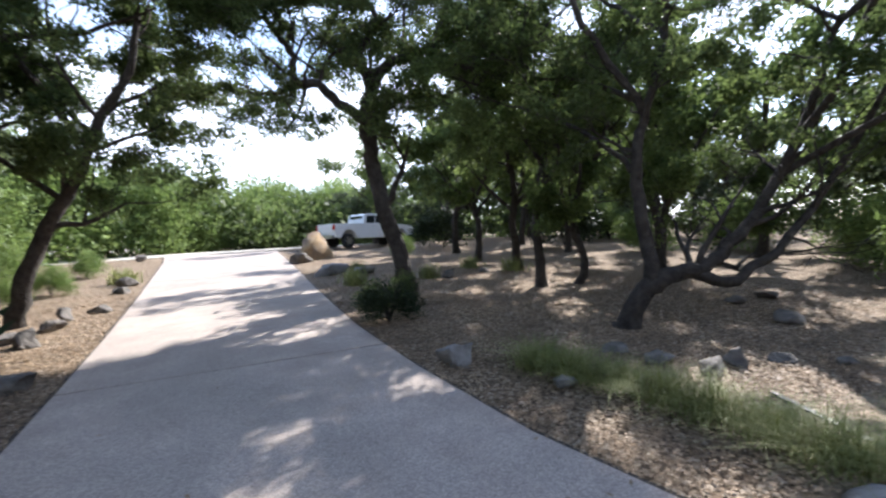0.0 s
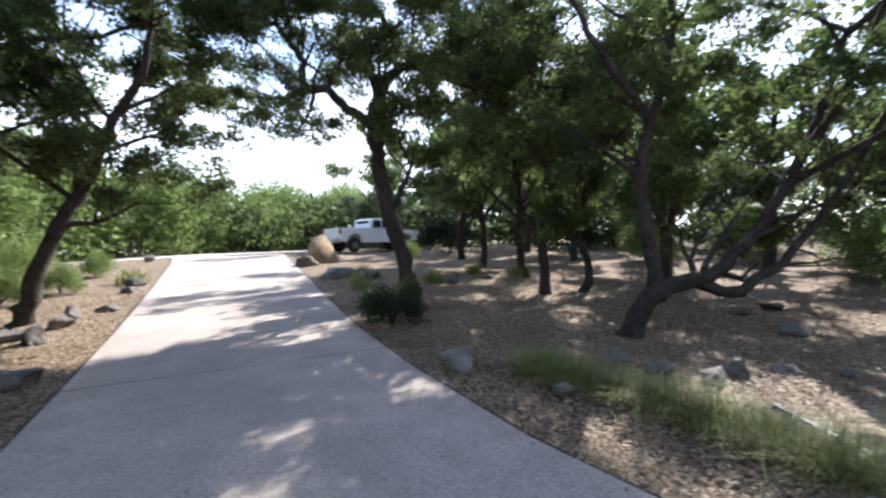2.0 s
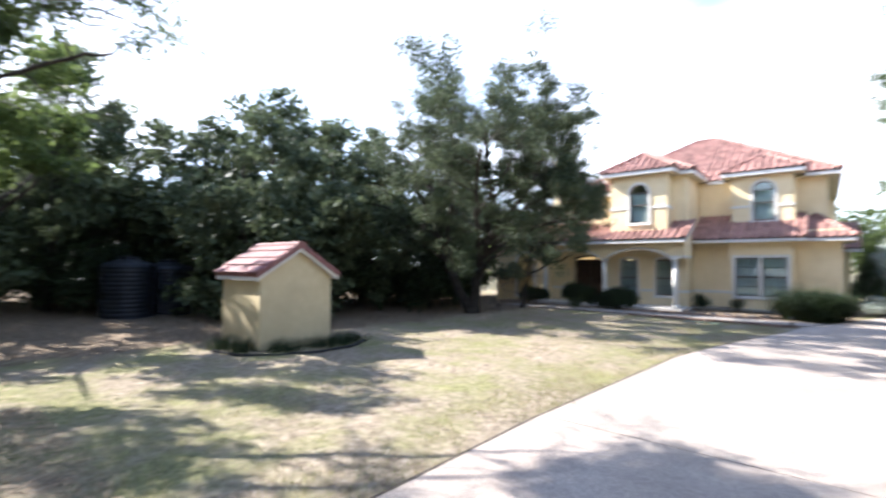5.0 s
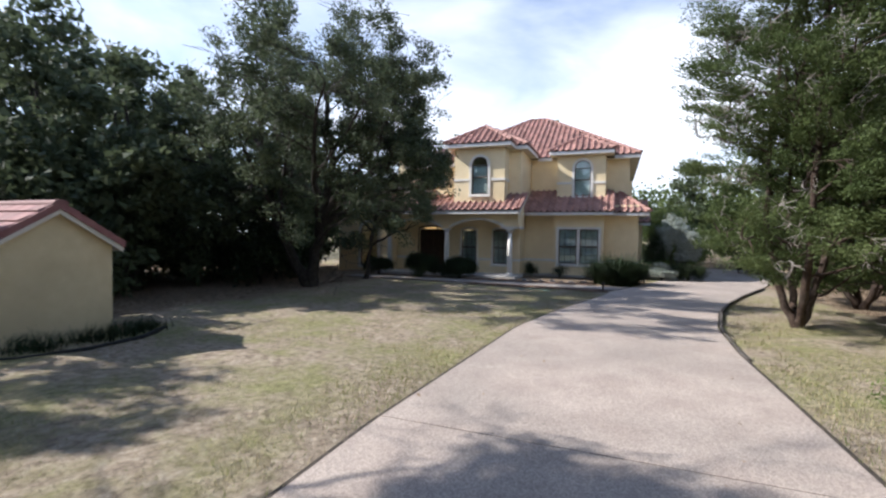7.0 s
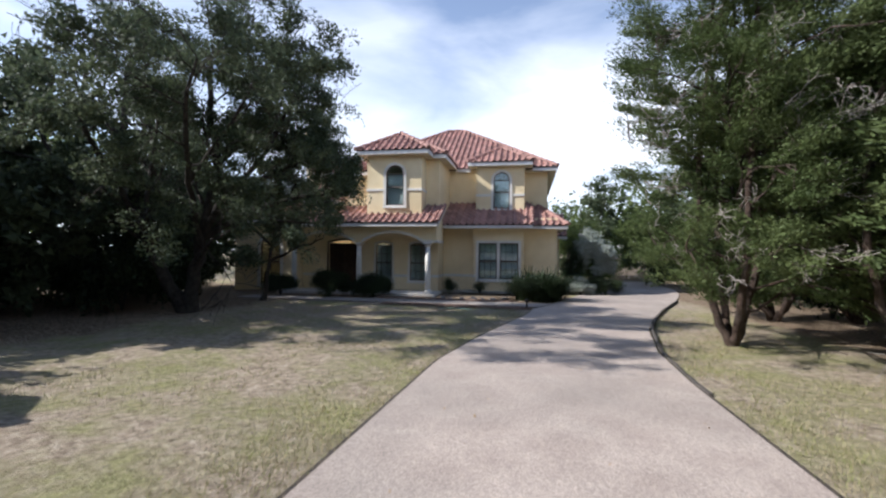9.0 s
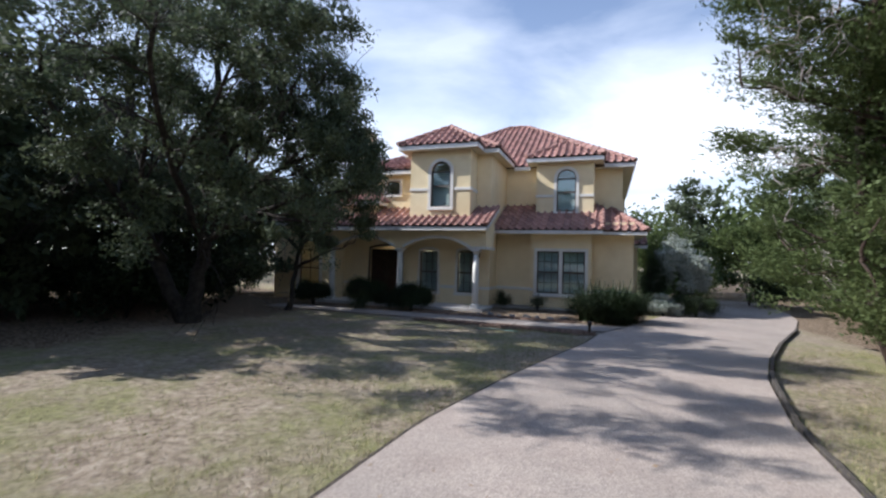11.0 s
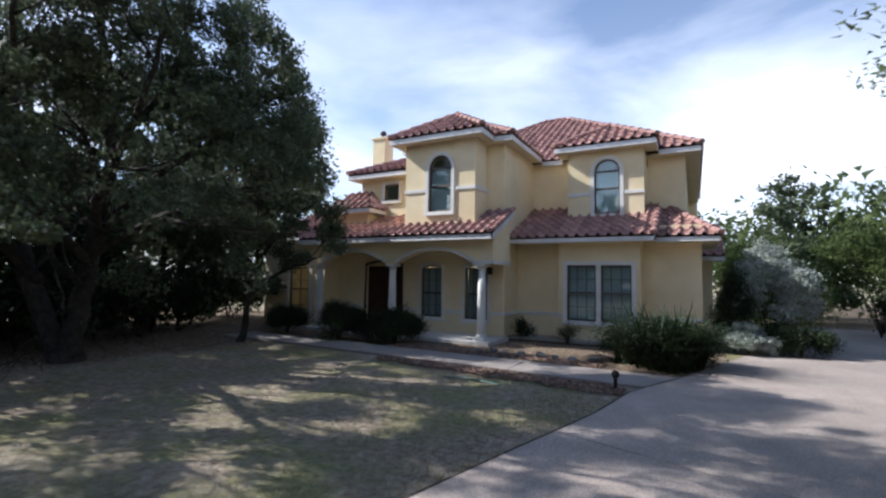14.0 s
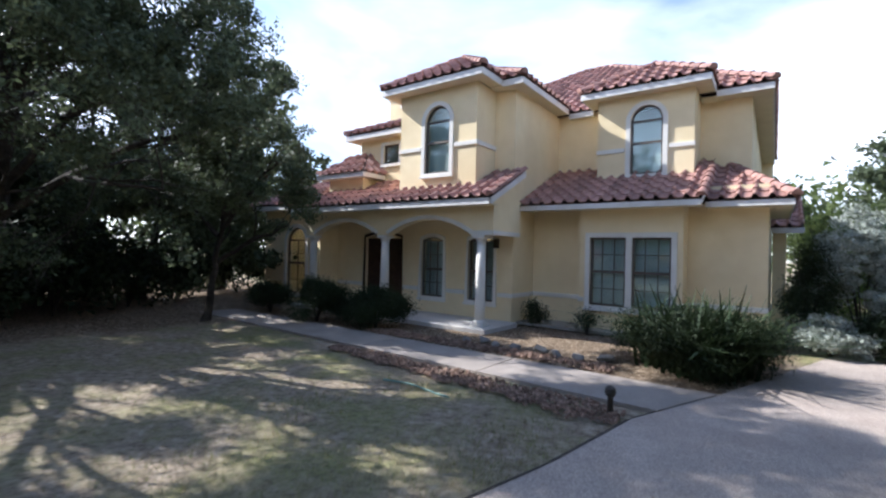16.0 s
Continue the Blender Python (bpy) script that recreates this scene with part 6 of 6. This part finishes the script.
ring_solid(bm, [[(x, 0.11 * math.cos(t), RH + 0.075 + 0.07 * math.sin(t)) for t in [math.pi * k / 7 for k in range(8)]] for x in (-HX - 0.12, HX + 0.14)], closed=False)
part("ridge_cap", bm, M_SHED_TILE, shed)
for k, (x, y, s) in enumerate(((-9.4, 5.3, 1.0), (-9.35, 6.0, 0.9), (-9.45, 6.6, 0.9), (-9.9, 4.7, 1.0), (-10.5, 4.65, 1.0), (-9.6, 7.0, 0.8))):
    g = blades("liriope_clump", (x, y), "low dark green grassy clump at the well house", 80 + k, 170, 0.34 * s, M_SHRUB if k % 2 else M_SPIKE, 0.34, 0.009, "plant", "clumps around the well house", 0.9)


def edging(points, label):
    """A black strip of lawn edging that stands on the ground."""
    t = thing("lawn_edging", (points[0][0], points[0][1], gz(*points[0])), label, "edging")
    fine = []
    for a, b in zip(points, points[1:]):
        for k in range(5):
            fine.append((a[0] + (b[0] - a[0]) * k / 5, a[1] + (b[1] - a[1]) * k / 5))
    fine.append(points[-1])
    rings = []
    for i, (x, y) in enumerate(fine):
        a, b = fine[max(i - 1, 0)], fine[min(i + 1, len(fine) - 1)]
        d = Vector((b[0] - a[0], b[1] - a[1], 0)).normalized()
        s = Vector((-d.y, d.x, 0)) * 0.02
        z = gz(x, y)
        p = Vector((x, y, 0))
        rings.append([p + s + Vector((0, 0, z - 0.1)), p - s + Vector((0, 0, z - 0.1)), p - s + Vector((0, 0, z + 0.02)), p + s + Vector((0, 0, z + 0.024))])
    bm = ring_solid(bmesh.new(), rings)
    part("strip", bm, M_BLACK, t, at_world=True)


edging([(-10.3, 4.35), (-9.6, 4.45), (-9.05, 4.95), (-8.85, 5.7), (-8.95, 6.5), (-9.35, 7.2)], "black plastic edging round the well house bed")
edging([(-6.3, -0.7), (-5.5, 0.25), (-5.19, 0.72), (-4.54, 1.85), (-4.12, 2.45)], "black plastic edging between bed and lawn")


def tank(x, y, r, h, label):
    t = thing("water_tank", (x, y, gz(x, y) - 0.04), label, "tank", "water tanks at the wood's edge")
    prof = [(r, 0.0)]
    n = 12
    for k in range(n):
        z0 = h * 0.86 * k / n
        prof += [(r, z0 + 0.02), (r - 0.015, z0 + 0.05), (r - 0.015, z0 + 0.08), (r, z0 + 0.11)]
    prof += [(r, h * 0.86), (r * 0.93, h * 0.9), (r * 0.35, h * 0.99), (0.02, h)]
    part("body", lathe(bmesh.new(), prof, 0, 0, 30), M_TANK, t, smooth=False)
    part("lid", lathe(bmesh.new(), [(0.26, h * 0.975), (0.27, h * 1.03), (0.05, h * 1.05)], 0, 0, 18), M_TANK, t)


tank(-17.4, 4.95, 0.72, 1.75, "black ribbed plastic water tank under trees")
tank(-17.9, 6.2, 0.70, 1.7, "black ribbed plastic water tank in deep shade")


def pickup(x, y, heading):
    """A white crew-cab pickup; its nose points along +x of its own."""
    t = thing("pickup_truck", (x, y, gz(x, y)), "white crew-cab pickup truck parked by the drive", "truck")
    t.rotation_euler = (0, 0, radians(heading))

    def section(pts, y0, y1):
        bm = bmesh.new()
        prism(bm, [(px, y0, pz) for px, pz in pts], (0, y1 - y0, 0))
        edges = [e for e in bm.edges]
        bmesh.ops.bevel(bm, geom=edges, offset=0.035, segments=2, affect="EDGES")
        return bm

    lower = [(-2.75, 0.62), (-2.35, 0.58), (-2.28, 0.80), (-2.0, 1.02), (-1.72, 1.02), (-1.42, 0.80), (-1.35, 0.52), (1.35, 0.52), (1.42, 0.80), (1.7, 1.02), (1.98, 1.02), (2.26, 0.80), (2.34, 0.58), (2.85, 0.60), (2.9, 1.05), (2.6, 1.22), (1.3, 1.30), (1.25, 1.32), (-0.75, 1.32), (-0.80, 1.36), (-2.78, 1.36)]
    part("body", section(lower, -0.98, 0.98), M_PAINT, t)
    part("cab", section([(-0.78, 1.30), (1.28, 1.29), (0.55, 1.88), (0.25, 1.93), (-0.50, 1.93), (-0.68, 1.86)], -0.86, 0.86), M_PAINT, t)
    for s in (-1, 1):
        for pts in ([(-0.60, 1.38), (-0.02, 1.38), (-0.02, 1.80), (-0.52, 1.80)], [(0.06, 1.38), (1.02, 1.38), (0.52, 1.80), (0.06, 1.80)]):
            bm = bmesh.new()
            prism(bm, [(px, s * 0.862, pz) for px, pz in pts], (0, s * 0.012, 0))
            part("side_window", bm, M_CARGLASS, t, "dark side glass")
        part("tail_light", boxed(-2.80, -2.70, s * 0.90 - 0.08, s * 0.90 + 0.09, 1.02, 1.32, bevel=0.015), M_RED, t, "red tail light")
        part("mirror", boxed(0.85, 0.97, s * 1.0 - 0.10, s * 1.0 + 0.12, 1.36, 1.56, bevel=0.02), M_BLACK, t)
        part("door_handle", boxed(-0.32, -0.16, s * 0.985 - 0.012, s * 0.985 + 0.02, 1.16, 1.20, bevel=0.005), M_CHROME, t)
        for wx in (-1.86, 1.84):
            bm = bmesh.new()
            prof = [(0.25, -0.13), (0.37, -0.13), (0.40, -0.09), (0.40, 0.09), (0.37, 0.13), (0.25, 0.13)]
            rings = [[(r * math.cos(2 * math.pi * k / 28), yy, r * math.sin(2 * math.pi * k / 28)) for k in range(28)] for r, yy in prof]
            ring_solid(bm, rings)
            bmesh.ops.translate(bm, verts=bm.verts, vec=(wx, s * 0.84, 0.40))
            bmesh.ops.recalc_face_normals(bm, faces=bm.faces)
            w = part("wheel", bm, M_RUBBER, t, "black tyre")
            bm = bmesh.new()
            for k in range(6):
                a = k * math.pi / 3
                prism(bm, [(wx + 0.04 * math.cos(a + 1.57), s * 0.975, 0.40 + 0.04 * math.sin(a + 1.57)), (wx + 0.24 * math.cos(a) + 0.05 * math.cos(a + 1.57), s * 0.975, 0.40 + 0.24 * math.sin(a) + 0.05 * math.sin(a + 1.57)),
                           (wx + 0.24 * math.cos(a) - 0.05 * math.cos(a + 1.57), s * 0.975, 0.40 + 0.24 * math.sin(a) - 0.05 * math.sin(a + 1.57)), (wx - 0.04 * math.cos(a + 1.57), s * 0.975, 0.40 - 0.04 * math.sin(a + 1.57))], (0, -s * 0.03, 0))
            part("rim", bm, M_CHROME, w, "alloy wheel spokes")
    part("tailgate", boxed(-2.80, -2.772, -0.80, 0.80, 0.84, 1.33, bevel=0.012), M_PAINT, t)
    part("rear_bumper", boxed(-2.92, -2.74, -0.92, 0.92, 0.55, 0.74, bevel=0.03), M_CHROME, t, "chrome rear bumper")
    part("rear_window", boxed(-0.72, -0.69, -0.62, 0.62, 1.40, 1.80), M_CARGLASS, t)
    bm = bmesh.new()
    prism(bm, [(1.22, -0.74, 1.36), (1.22, 0.74, 1.36), (0.60, 0.70, 1.83), (0.60, -0.70, 1.83)], (0.02, 0, 0.02))
    part("windscreen", bm, M_CARGLASS, t)
    return t


pickup(-16.1, -23.2, 183)

# ---------------------------------------------------------------- stones


def rock(loc, size, seed, label, mat=None, tilt=0.0, turn=0.0, group="", sink=0.35):
    """An irregular stone: a sphere cut by planes, roughened."""
    rng = np.random.default_rng(seed)
    bm = bmesh.new()
    bmesh.ops.create_icosphere(bm, subdivisions=3, radius=0.5)
    planes = []
    for k in range(14):
        d = rng.normal(size=3)
        d /= np.linalg.norm(d)
        planes.append((Vector(d), rng.uniform(0.16, 0.36)))
    for v in bm.verts:
        for d, lim in planes:
            q = v.co.dot(d)
            if q > lim:
                v.co -= d * (q - lim) * 0.92
        v.co *= 1 + 0.22 * noise.noise(v.co * 4 + Vector((seed, 0, 0))) + 0.12 * noise.noise(v.co * 11 + Vector((0, seed, 0)))
    m = Matrix.Rotation(turn, 4, "Z") @ Matrix.Rotation(tilt, 4, "Y") @ Matrix.Diagonal((size[0] * 1.6, size[1] * 1.6, size[2] * 1.7, 1))
    bmesh.ops.transform(bm, matrix=m, verts=bm.verts)
    low = min(v.co.z for v in bm.verts)
    bmesh.ops.translate(bm, verts=bm.verts, vec=(0, 0, -low - size[2] * sink))
    me = bpy.data.meshes.new("stone")
    bm.to_mesh(me)
    bm.free()
    me.materials.append(mat or M_ROCK)
    me.polygons.foreach_set("use_smooth", [True] * len(me.polygons))
    ob = new("rock", me)
    ob.location = (loc[0], loc[1], gz(*loc[:2]) - 0.02)
    return tagged(ob, label, "rock", group)


rock((-10.3, -18.0), (1.9, 0.9, 1.2), 1, "large tilted rust-stained boulder by the drive", M_ROCK_RUST, 0.5, 0.5)
rock((-9.2, -17.3), (0.9, 0.7, 0.55), 2, "grey boulder at the drive's edge")
rock((-8.3, -12.9), (1.1, 0.8, 0.45), 3, "low pale limestone slab among plants", M_ROCK_PALE, turn=0.4)
rock((-9.1, -12.2), (0.8, 0.6, 0.4), 4, "pale limestone rock among plants", M_ROCK_PALE)
rock((-5.05, -3.5), (0.42, 0.36, 0.34), 5, "rounded grey stone beside the drive", M_ROCK_PALE)
rock((-5.25, -2.2), (0.24, 0.2, 0.14), 6, "small pale stone beside the drive", M_ROCK_PALE)
rock((-4.75, 0.22), (0.72, 0.55, 0.36), 7, "pale limestone boulder at the lawn's corner", M_ROCK_PALE, turn=0.3)
rock((-1.0, -6.45), (0.55, 0.4, 0.36), 8, "dark angular stone beside the drive")
rock((-0.5, -6.3), (0.36, 0.3, 0.28), 9, "dark stone beside the drive")
ROCKS = [(-6.6, -1.85, 0.45), (-6.55, -1.3, 0.42), (-7.1, -1.2, 0.40), (-7.55, -0.85, 0.42), (-6.0, -2.9, 0.34), (-6.7, -2.45, 0.42), (-7.95, -0.4, 0.40), (-9.9, -1.3, 0.55), (-11.8, -2.0, 0.5), (-10.9, -2.3, 0.4), (-8.5, 0.1, 0.4),
         (-1.1, -8.9, 0.55), (-0.4, -8.7, 0.5), (-0.8, -9.3, 0.6), (-1.45, -10.0, 0.5), (-1.65, -10.9, 0.4), (-2.25, -11.5, 0.4), (-2.9, -14.2, 0.45), (-3.3, -15.8, 0.5), (-5.0, -25.8, 0.6), (-9.5, -10.6, 0.45), (-10.8, -10.0, 0.5), (-11.4, -9.2, 0.45), (-12.8, -9.2, 0.4), (-10.0, -9.2, 0.35), (-8.6, -9.2, 0.4)]
for k, (x, y, s) in enumerate(ROCKS):
    rr = np.random.default_rng(100 + k)
    s *= 0.68 if x < -5.5 else 0.85
    rock((x, y), (s * rr.uniform(0.8, 1.3), s * rr.uniform(0.7, 1.0), s * rr.uniform(0.45, 0.75)), 100 + k, "weathered limestone rock edging the bed", turn=rr.uniform(0, 6), group="bed edging stones")

# kerb stones on the curve of the drive
kerb = thing("kerb", (0, 0, 0), "low dark stone kerb on the drive's curve", "kerb", kind="structure")
y = 9.0
bm = boxed(-0.03, 0.03, -0.20, 0.20, -0.12, 0.04, bevel=0.012)
kerb_me = bpy.data.meshes.new("kerb_stone")
bm.to_mesh(kerb_me)
bm.free()
kerb_me.materials.append(M_CURB)
rr = np.random.default_rng(5)
while y < 21.5:
    x0, x1 = float(drive_east(y)), float(drive_east(y + 0.4))
    ln = math.hypot(x1 - x0, 0.4)
    k = part("kerb_stone", kerb_me, None, kerb)
    cx = (x0 + x1) / 2 + 0.06
    k.matrix_basis = Matrix.Translation((cx, y + 0.2, gz(cx, y) - 0.035 + 0.035 * min(1.0, (y - 9.0) / 4.0) + rr.uniform(-0.012, 0.008))) @ Matrix.Rotation(math.atan2(-(x1 - x0), 0.4) + rr.uniform(-0.04, 0.04), 4, "Z")
    y += 0.4 * 0.4 / ln

# path light at the walk's end
lamp = thing("path_light", (-2.38, 17.62, gz(-2.38, 17.62)), "small bronze path light beside the walk", "lamp")
lamp.scale = (0.85, 0.85, 0.6)
part("post", lathe(bmesh.new(), [(0.035, -0.03), (0.035, 0.30), (0.02, 0.31)], 0, 0, 12), M_BRONZE, lamp)
part("head", lathe(bmesh.new(), [(0.04, 0.30), (0.065, 0.33), (0.06, 0.36), (0.075, 0.38), (0.06, 0.42), (0.07, 0.44), (0.03, 0.49), (0.005, 0.50)], 0, 0, 14), M_BRONZE, lamp)

# a faded length of garden hose at the bed's edge
hose = thing("garden_hose", (-4.6, 16.98, gz(-4.6, 16.98)), "short faded teal garden hose in the grass", "hose")
run = [(x, 16.98 + 0.05 * math.sin(x * 5.0), gz(x, 16.98) - 0.004) for x in [-5.1 + 0.09 * k for k in range(13)]]
part("tube", tubes_mesh("tube", [([(px + 4.6, py - 16.98, pz - gz(-4.6, 16.98)) for px, py, pz in run], [0.016] * len(run))], M_HOSE, 8), None, hose)

# beds of broken stone along the walk
rr = np.random.default_rng(9)


def stone_bed(name, xs0, xs1, lo, hi, count, label, size=(0.03, 0.085)):
    verts, faces = [], []
    for k in range(count):
        x = rr.uniform(xs0, xs1)
        y = rr.uniform(lo(x), hi(x))
        s = rr.uniform(*size)
        if abs(y - (lo(x) + hi(x)) / 2) > 0.42 * (hi(x) - lo(x)) * (0.75 + 0.25 * math.sin(x * 3.1) * math.sin(x * 7.3)):
            continue
        z = gz(x, y) + s * 0.08 + rr.uniform(0, 0.02)
        o = len(verts)
        a = rr.uniform(0, 6.28)
        c, q = math.cos(a), math.sin(a)
        for px, py, pz in ((-1, -0.7, -0.5), (1, -0.6, -0.5), (0.9, 0.7, -0.5), (-0.8, 0.8, -0.5), (-0.6, -0.4, 0.5), (0.6, -0.45, 0.45), (0.5, 0.4, 0.55), (-0.5, 0.45, 0.4)):
            px, py, pz = px * rr.uniform(0.7, 1.1), py * rr.uniform(0.7, 1.1), pz * rr.uniform(0.6, 1.2)
            verts.append((x + (px * c - py * q) * s * 0.6, y + (px * q + py * c) * s * 0.6, z + pz * s * 0.6))
        faces += [tuple(o + i for i in f) for f in ((0, 3, 2, 1), (4, 5, 6, 7), (0, 1, 5, 4), (1, 2, 6, 5), (2, 3, 7, 6), (3, 0, 4, 7))]
    tagged(new(name, mesh_of(name, verts, faces, M_RUBBLE)), label, "stones", kind="stuff")


stone_bed("stone_bed", -7.2, -2.25, lambda x: 17.02 + 0.13 * (-2.3 - x), lambda x: 18.05 + 0.035 * (-2.2 - x), 3000, "reddish broken stones along the garden walk", (0.024, 0.062))
stone_bed("stone_bed", -8.0, -2.9, lambda x: 19.35, lambda x: 20.15, 1700, "reddish broken stones between walk and porch", (0.024, 0.062))
for k, x in enumerate((-5.9, -5.55, -5.2, -4.8, -4.4, -4.0, -3.6, -3.25)):
    rock((x, 20.2 + 0.12 * math.sin(k * 2)), (0.16 + 0.10 * math.sin(k * 5.1) ** 2, 0.15, 0.11), 300 + k, "pale stone edging the raised bed", M_ROCK_PALE, turn=k, group="raised bed stones")

# bleached dead branches before the cedars
rng = np.random.default_rng(15)
polys, tips = [], []
for k in range(11):
    a = rng.uniform(0, 6.28)
    grow((0, 0, 1.25), (math.cos(a), math.sin(a), rng.uniform(-0.9, 0.35)), rng.uniform(0.7, 1.05), 0.019, 2, rng, polys, tips, {"wiggle": 0.24, "rise": -0.05})
dead = thing("dead_branches", (1.4, 7.6, gz(1.4, 7.6)), "bleached bare dead branches beside the drive", "branch")
dead.scale = (0.45, 0.45, 1.1)
part("branches", tubes_mesh("branches", [([(0.3, 0.2, -0.1), (0.2, 0.15, 0.6), (0, 0, 1.3)], [0.05, 0.045, 0.03])] + polys, M_DEADWOOD, 5), None, dead)

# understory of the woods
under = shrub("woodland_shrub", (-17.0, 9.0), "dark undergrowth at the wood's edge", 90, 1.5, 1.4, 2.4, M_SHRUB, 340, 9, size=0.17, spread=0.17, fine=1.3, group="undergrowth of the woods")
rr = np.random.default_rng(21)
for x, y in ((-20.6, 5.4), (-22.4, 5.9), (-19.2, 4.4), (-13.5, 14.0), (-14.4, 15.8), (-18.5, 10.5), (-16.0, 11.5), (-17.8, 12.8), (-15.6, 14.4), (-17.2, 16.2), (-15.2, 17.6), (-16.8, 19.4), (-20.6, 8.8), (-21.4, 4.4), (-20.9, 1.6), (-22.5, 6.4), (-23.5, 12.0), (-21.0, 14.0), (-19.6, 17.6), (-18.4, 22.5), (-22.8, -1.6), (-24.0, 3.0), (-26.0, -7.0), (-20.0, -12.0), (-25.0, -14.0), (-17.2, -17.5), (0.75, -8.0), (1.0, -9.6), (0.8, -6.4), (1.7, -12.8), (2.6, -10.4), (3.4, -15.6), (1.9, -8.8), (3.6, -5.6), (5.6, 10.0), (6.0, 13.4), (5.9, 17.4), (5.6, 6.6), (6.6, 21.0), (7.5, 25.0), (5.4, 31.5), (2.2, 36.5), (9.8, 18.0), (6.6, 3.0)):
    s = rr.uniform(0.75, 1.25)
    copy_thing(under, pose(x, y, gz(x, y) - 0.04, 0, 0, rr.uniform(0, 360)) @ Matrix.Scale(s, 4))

# distant woods all round, open towards the road
cents = []
for k in range(4200):
    a = rr.uniform(0, 2 * math.pi)
    d = rr.uniform(36, 62)
    yaw = math.degrees(a) % 360
    gap = abs((yaw - 152 + 180) % 360 - 180)
    top = 8.0 + 2.0 * math.sin(a * 9) + 1.2 * math.sin(a * 23)
    if gap < 17:
        top *= 0.3
    elif gap < 28:
        top *= 0.6
    x, y = -4 - math.sin(a) * d, 4 + math.cos(a) * d
    cents.append((x, y, gz(x, y) + top * math.sqrt(rr.uniform(0.0, 1.0))))
tagged(new("far_woods", leaf_quads("far_woods", cents, 0.75, 12, 0.62, M_OAK, rr, 0.6)), "distant belt of dark green oak woods", "woods", kind="stuff")

# dry grass and fallen leaves
rr = np.random.default_rng(33)


def scatter(n, x0, x1, y0, y1, ok):
    x, y = rr.uniform(x0, x1, n), rr.uniform(y0, y1, n)
    k = ok(x, y)
    return x[k], y[k]


def lawn_blades(name, x, y, length, width, mat, label):
    z = ground_z(x, y) - 0.03
    n = len(x)
    a = rr.uniform(0, 2 * np.pi, n)
    ln = length * rr.uniform(0.4, 1.3, n)
    lean = rr.uniform(0.1, 1.1, n)
    sx, sy = -np.sin(a) * width, np.cos(a) * width
    p0 = np.stack([x - sx, y - sy, z], 1)
    p1 = np.stack([x + sx, y + sy, z], 1)
    p2 = np.stack([x + np.cos(a) * ln * lean, y + np.sin(a) * ln * lean, z + ln], 1)
    me = quads_mesh(name, np.stack([p0, p1, p2], 1).reshape(-1, 3), mat, 3)
    tagged(new(name, me), label, "grass", kind="stuff")


def patchy(x, y):
    return np.array([min(1.0, max(0.08, 0.5 + 1.1 * noise.noise(Vector((a * 0.8, b * 0.8, 7.0))) + 0.7 * noise.noise(Vector((a * 2.6, b * 2.6, 2.0))))) for a, b in zip(x, y)])


def on_lawn(x, y):
    off = np.maximum(drive_west(y) - x, x - drive_east(y))
    free = (off > 0.0) & ~((y > 17.3) & (y < 19.6) & (x > -13) & (x < -1.4))
    thin = rr.uniform(0, 1, len(x)) < np.clip(0.95 - off / 7, 0.08, 1) * patchy(x, y)
    return free & thin


x, y = scatter(260000, -9.5, 3.2, 1.5, 18.0, on_lawn)
half = len(x) * 2 // 3
lawn_blades("dry_lawn_grass", x[:half], y[:half], 0.055, 0.0035, M_TUFT_DRY, "short dry straw-coloured lawn grass")
lawn_blades("green_lawn_grass", x[half:], y[half:], 0.055, 0.0035, M_TUFT, "short patchy green lawn grass")


def fallen(x, y, size, label):
    n = len(x)
    c = np.stack([x, y, ground_z(x, y) - 0.005 + rr.uniform(0, 0.02, n)], 1)
    a = rr.uniform(0, 2 * np.pi, n)
    ln = size * rr.uniform(0.5, 1.4, n)
    d = np.stack([np.cos(a), np.sin(a), rr.normal(size=n) * 0.3], 1) * ln[:, None]
    s = np.stack([-np.sin(a), np.cos(a), rr.normal(size=n) * 0.3], 1) * (ln * 0.45)[:, None]
    tagged(new("fallen_leaves", quads_mesh("fallen_leaves", np.stack([c - d * 0.5, c + s * 0.5, c + d * 0.5, c - s * 0.5], 1).reshape(-1, 3), M_LITTER)), label, "leaves", kind="stuff")


def off_slabs(x, y):
    return (np.maximum(drive_west(y) - x, x - drive_east(y)) > 0.0)


x, y = scatter(95000, -8.2, -0.2, -8.5, 1.6, off_slabs)
fallen(x, y, 0.034, "small brown fallen oak leaves beside the drive")
x, y = scatter(48000, -13, 2.5, -14, 1.5, lambda x, y: off_slabs(x, y) & ((x < -7.5) | (y < -7.5) | (x > -0.4)))
fallen(x, y, 0.05, "brown fallen oak leaves under the trees")
x, y = scatter(500, -5.5, -0.3, -12, 16, lambda x, y: ~off_slabs(x, y) & (rr.uniform(0, 1, len(x)) < 0.25 + 0.6 * np.exp(-np.minimum(x - drive_west(y), drive_east(y) - x) * 2)))
fallen(x, y, 0.045, "a few dry leaves blown onto the drive")
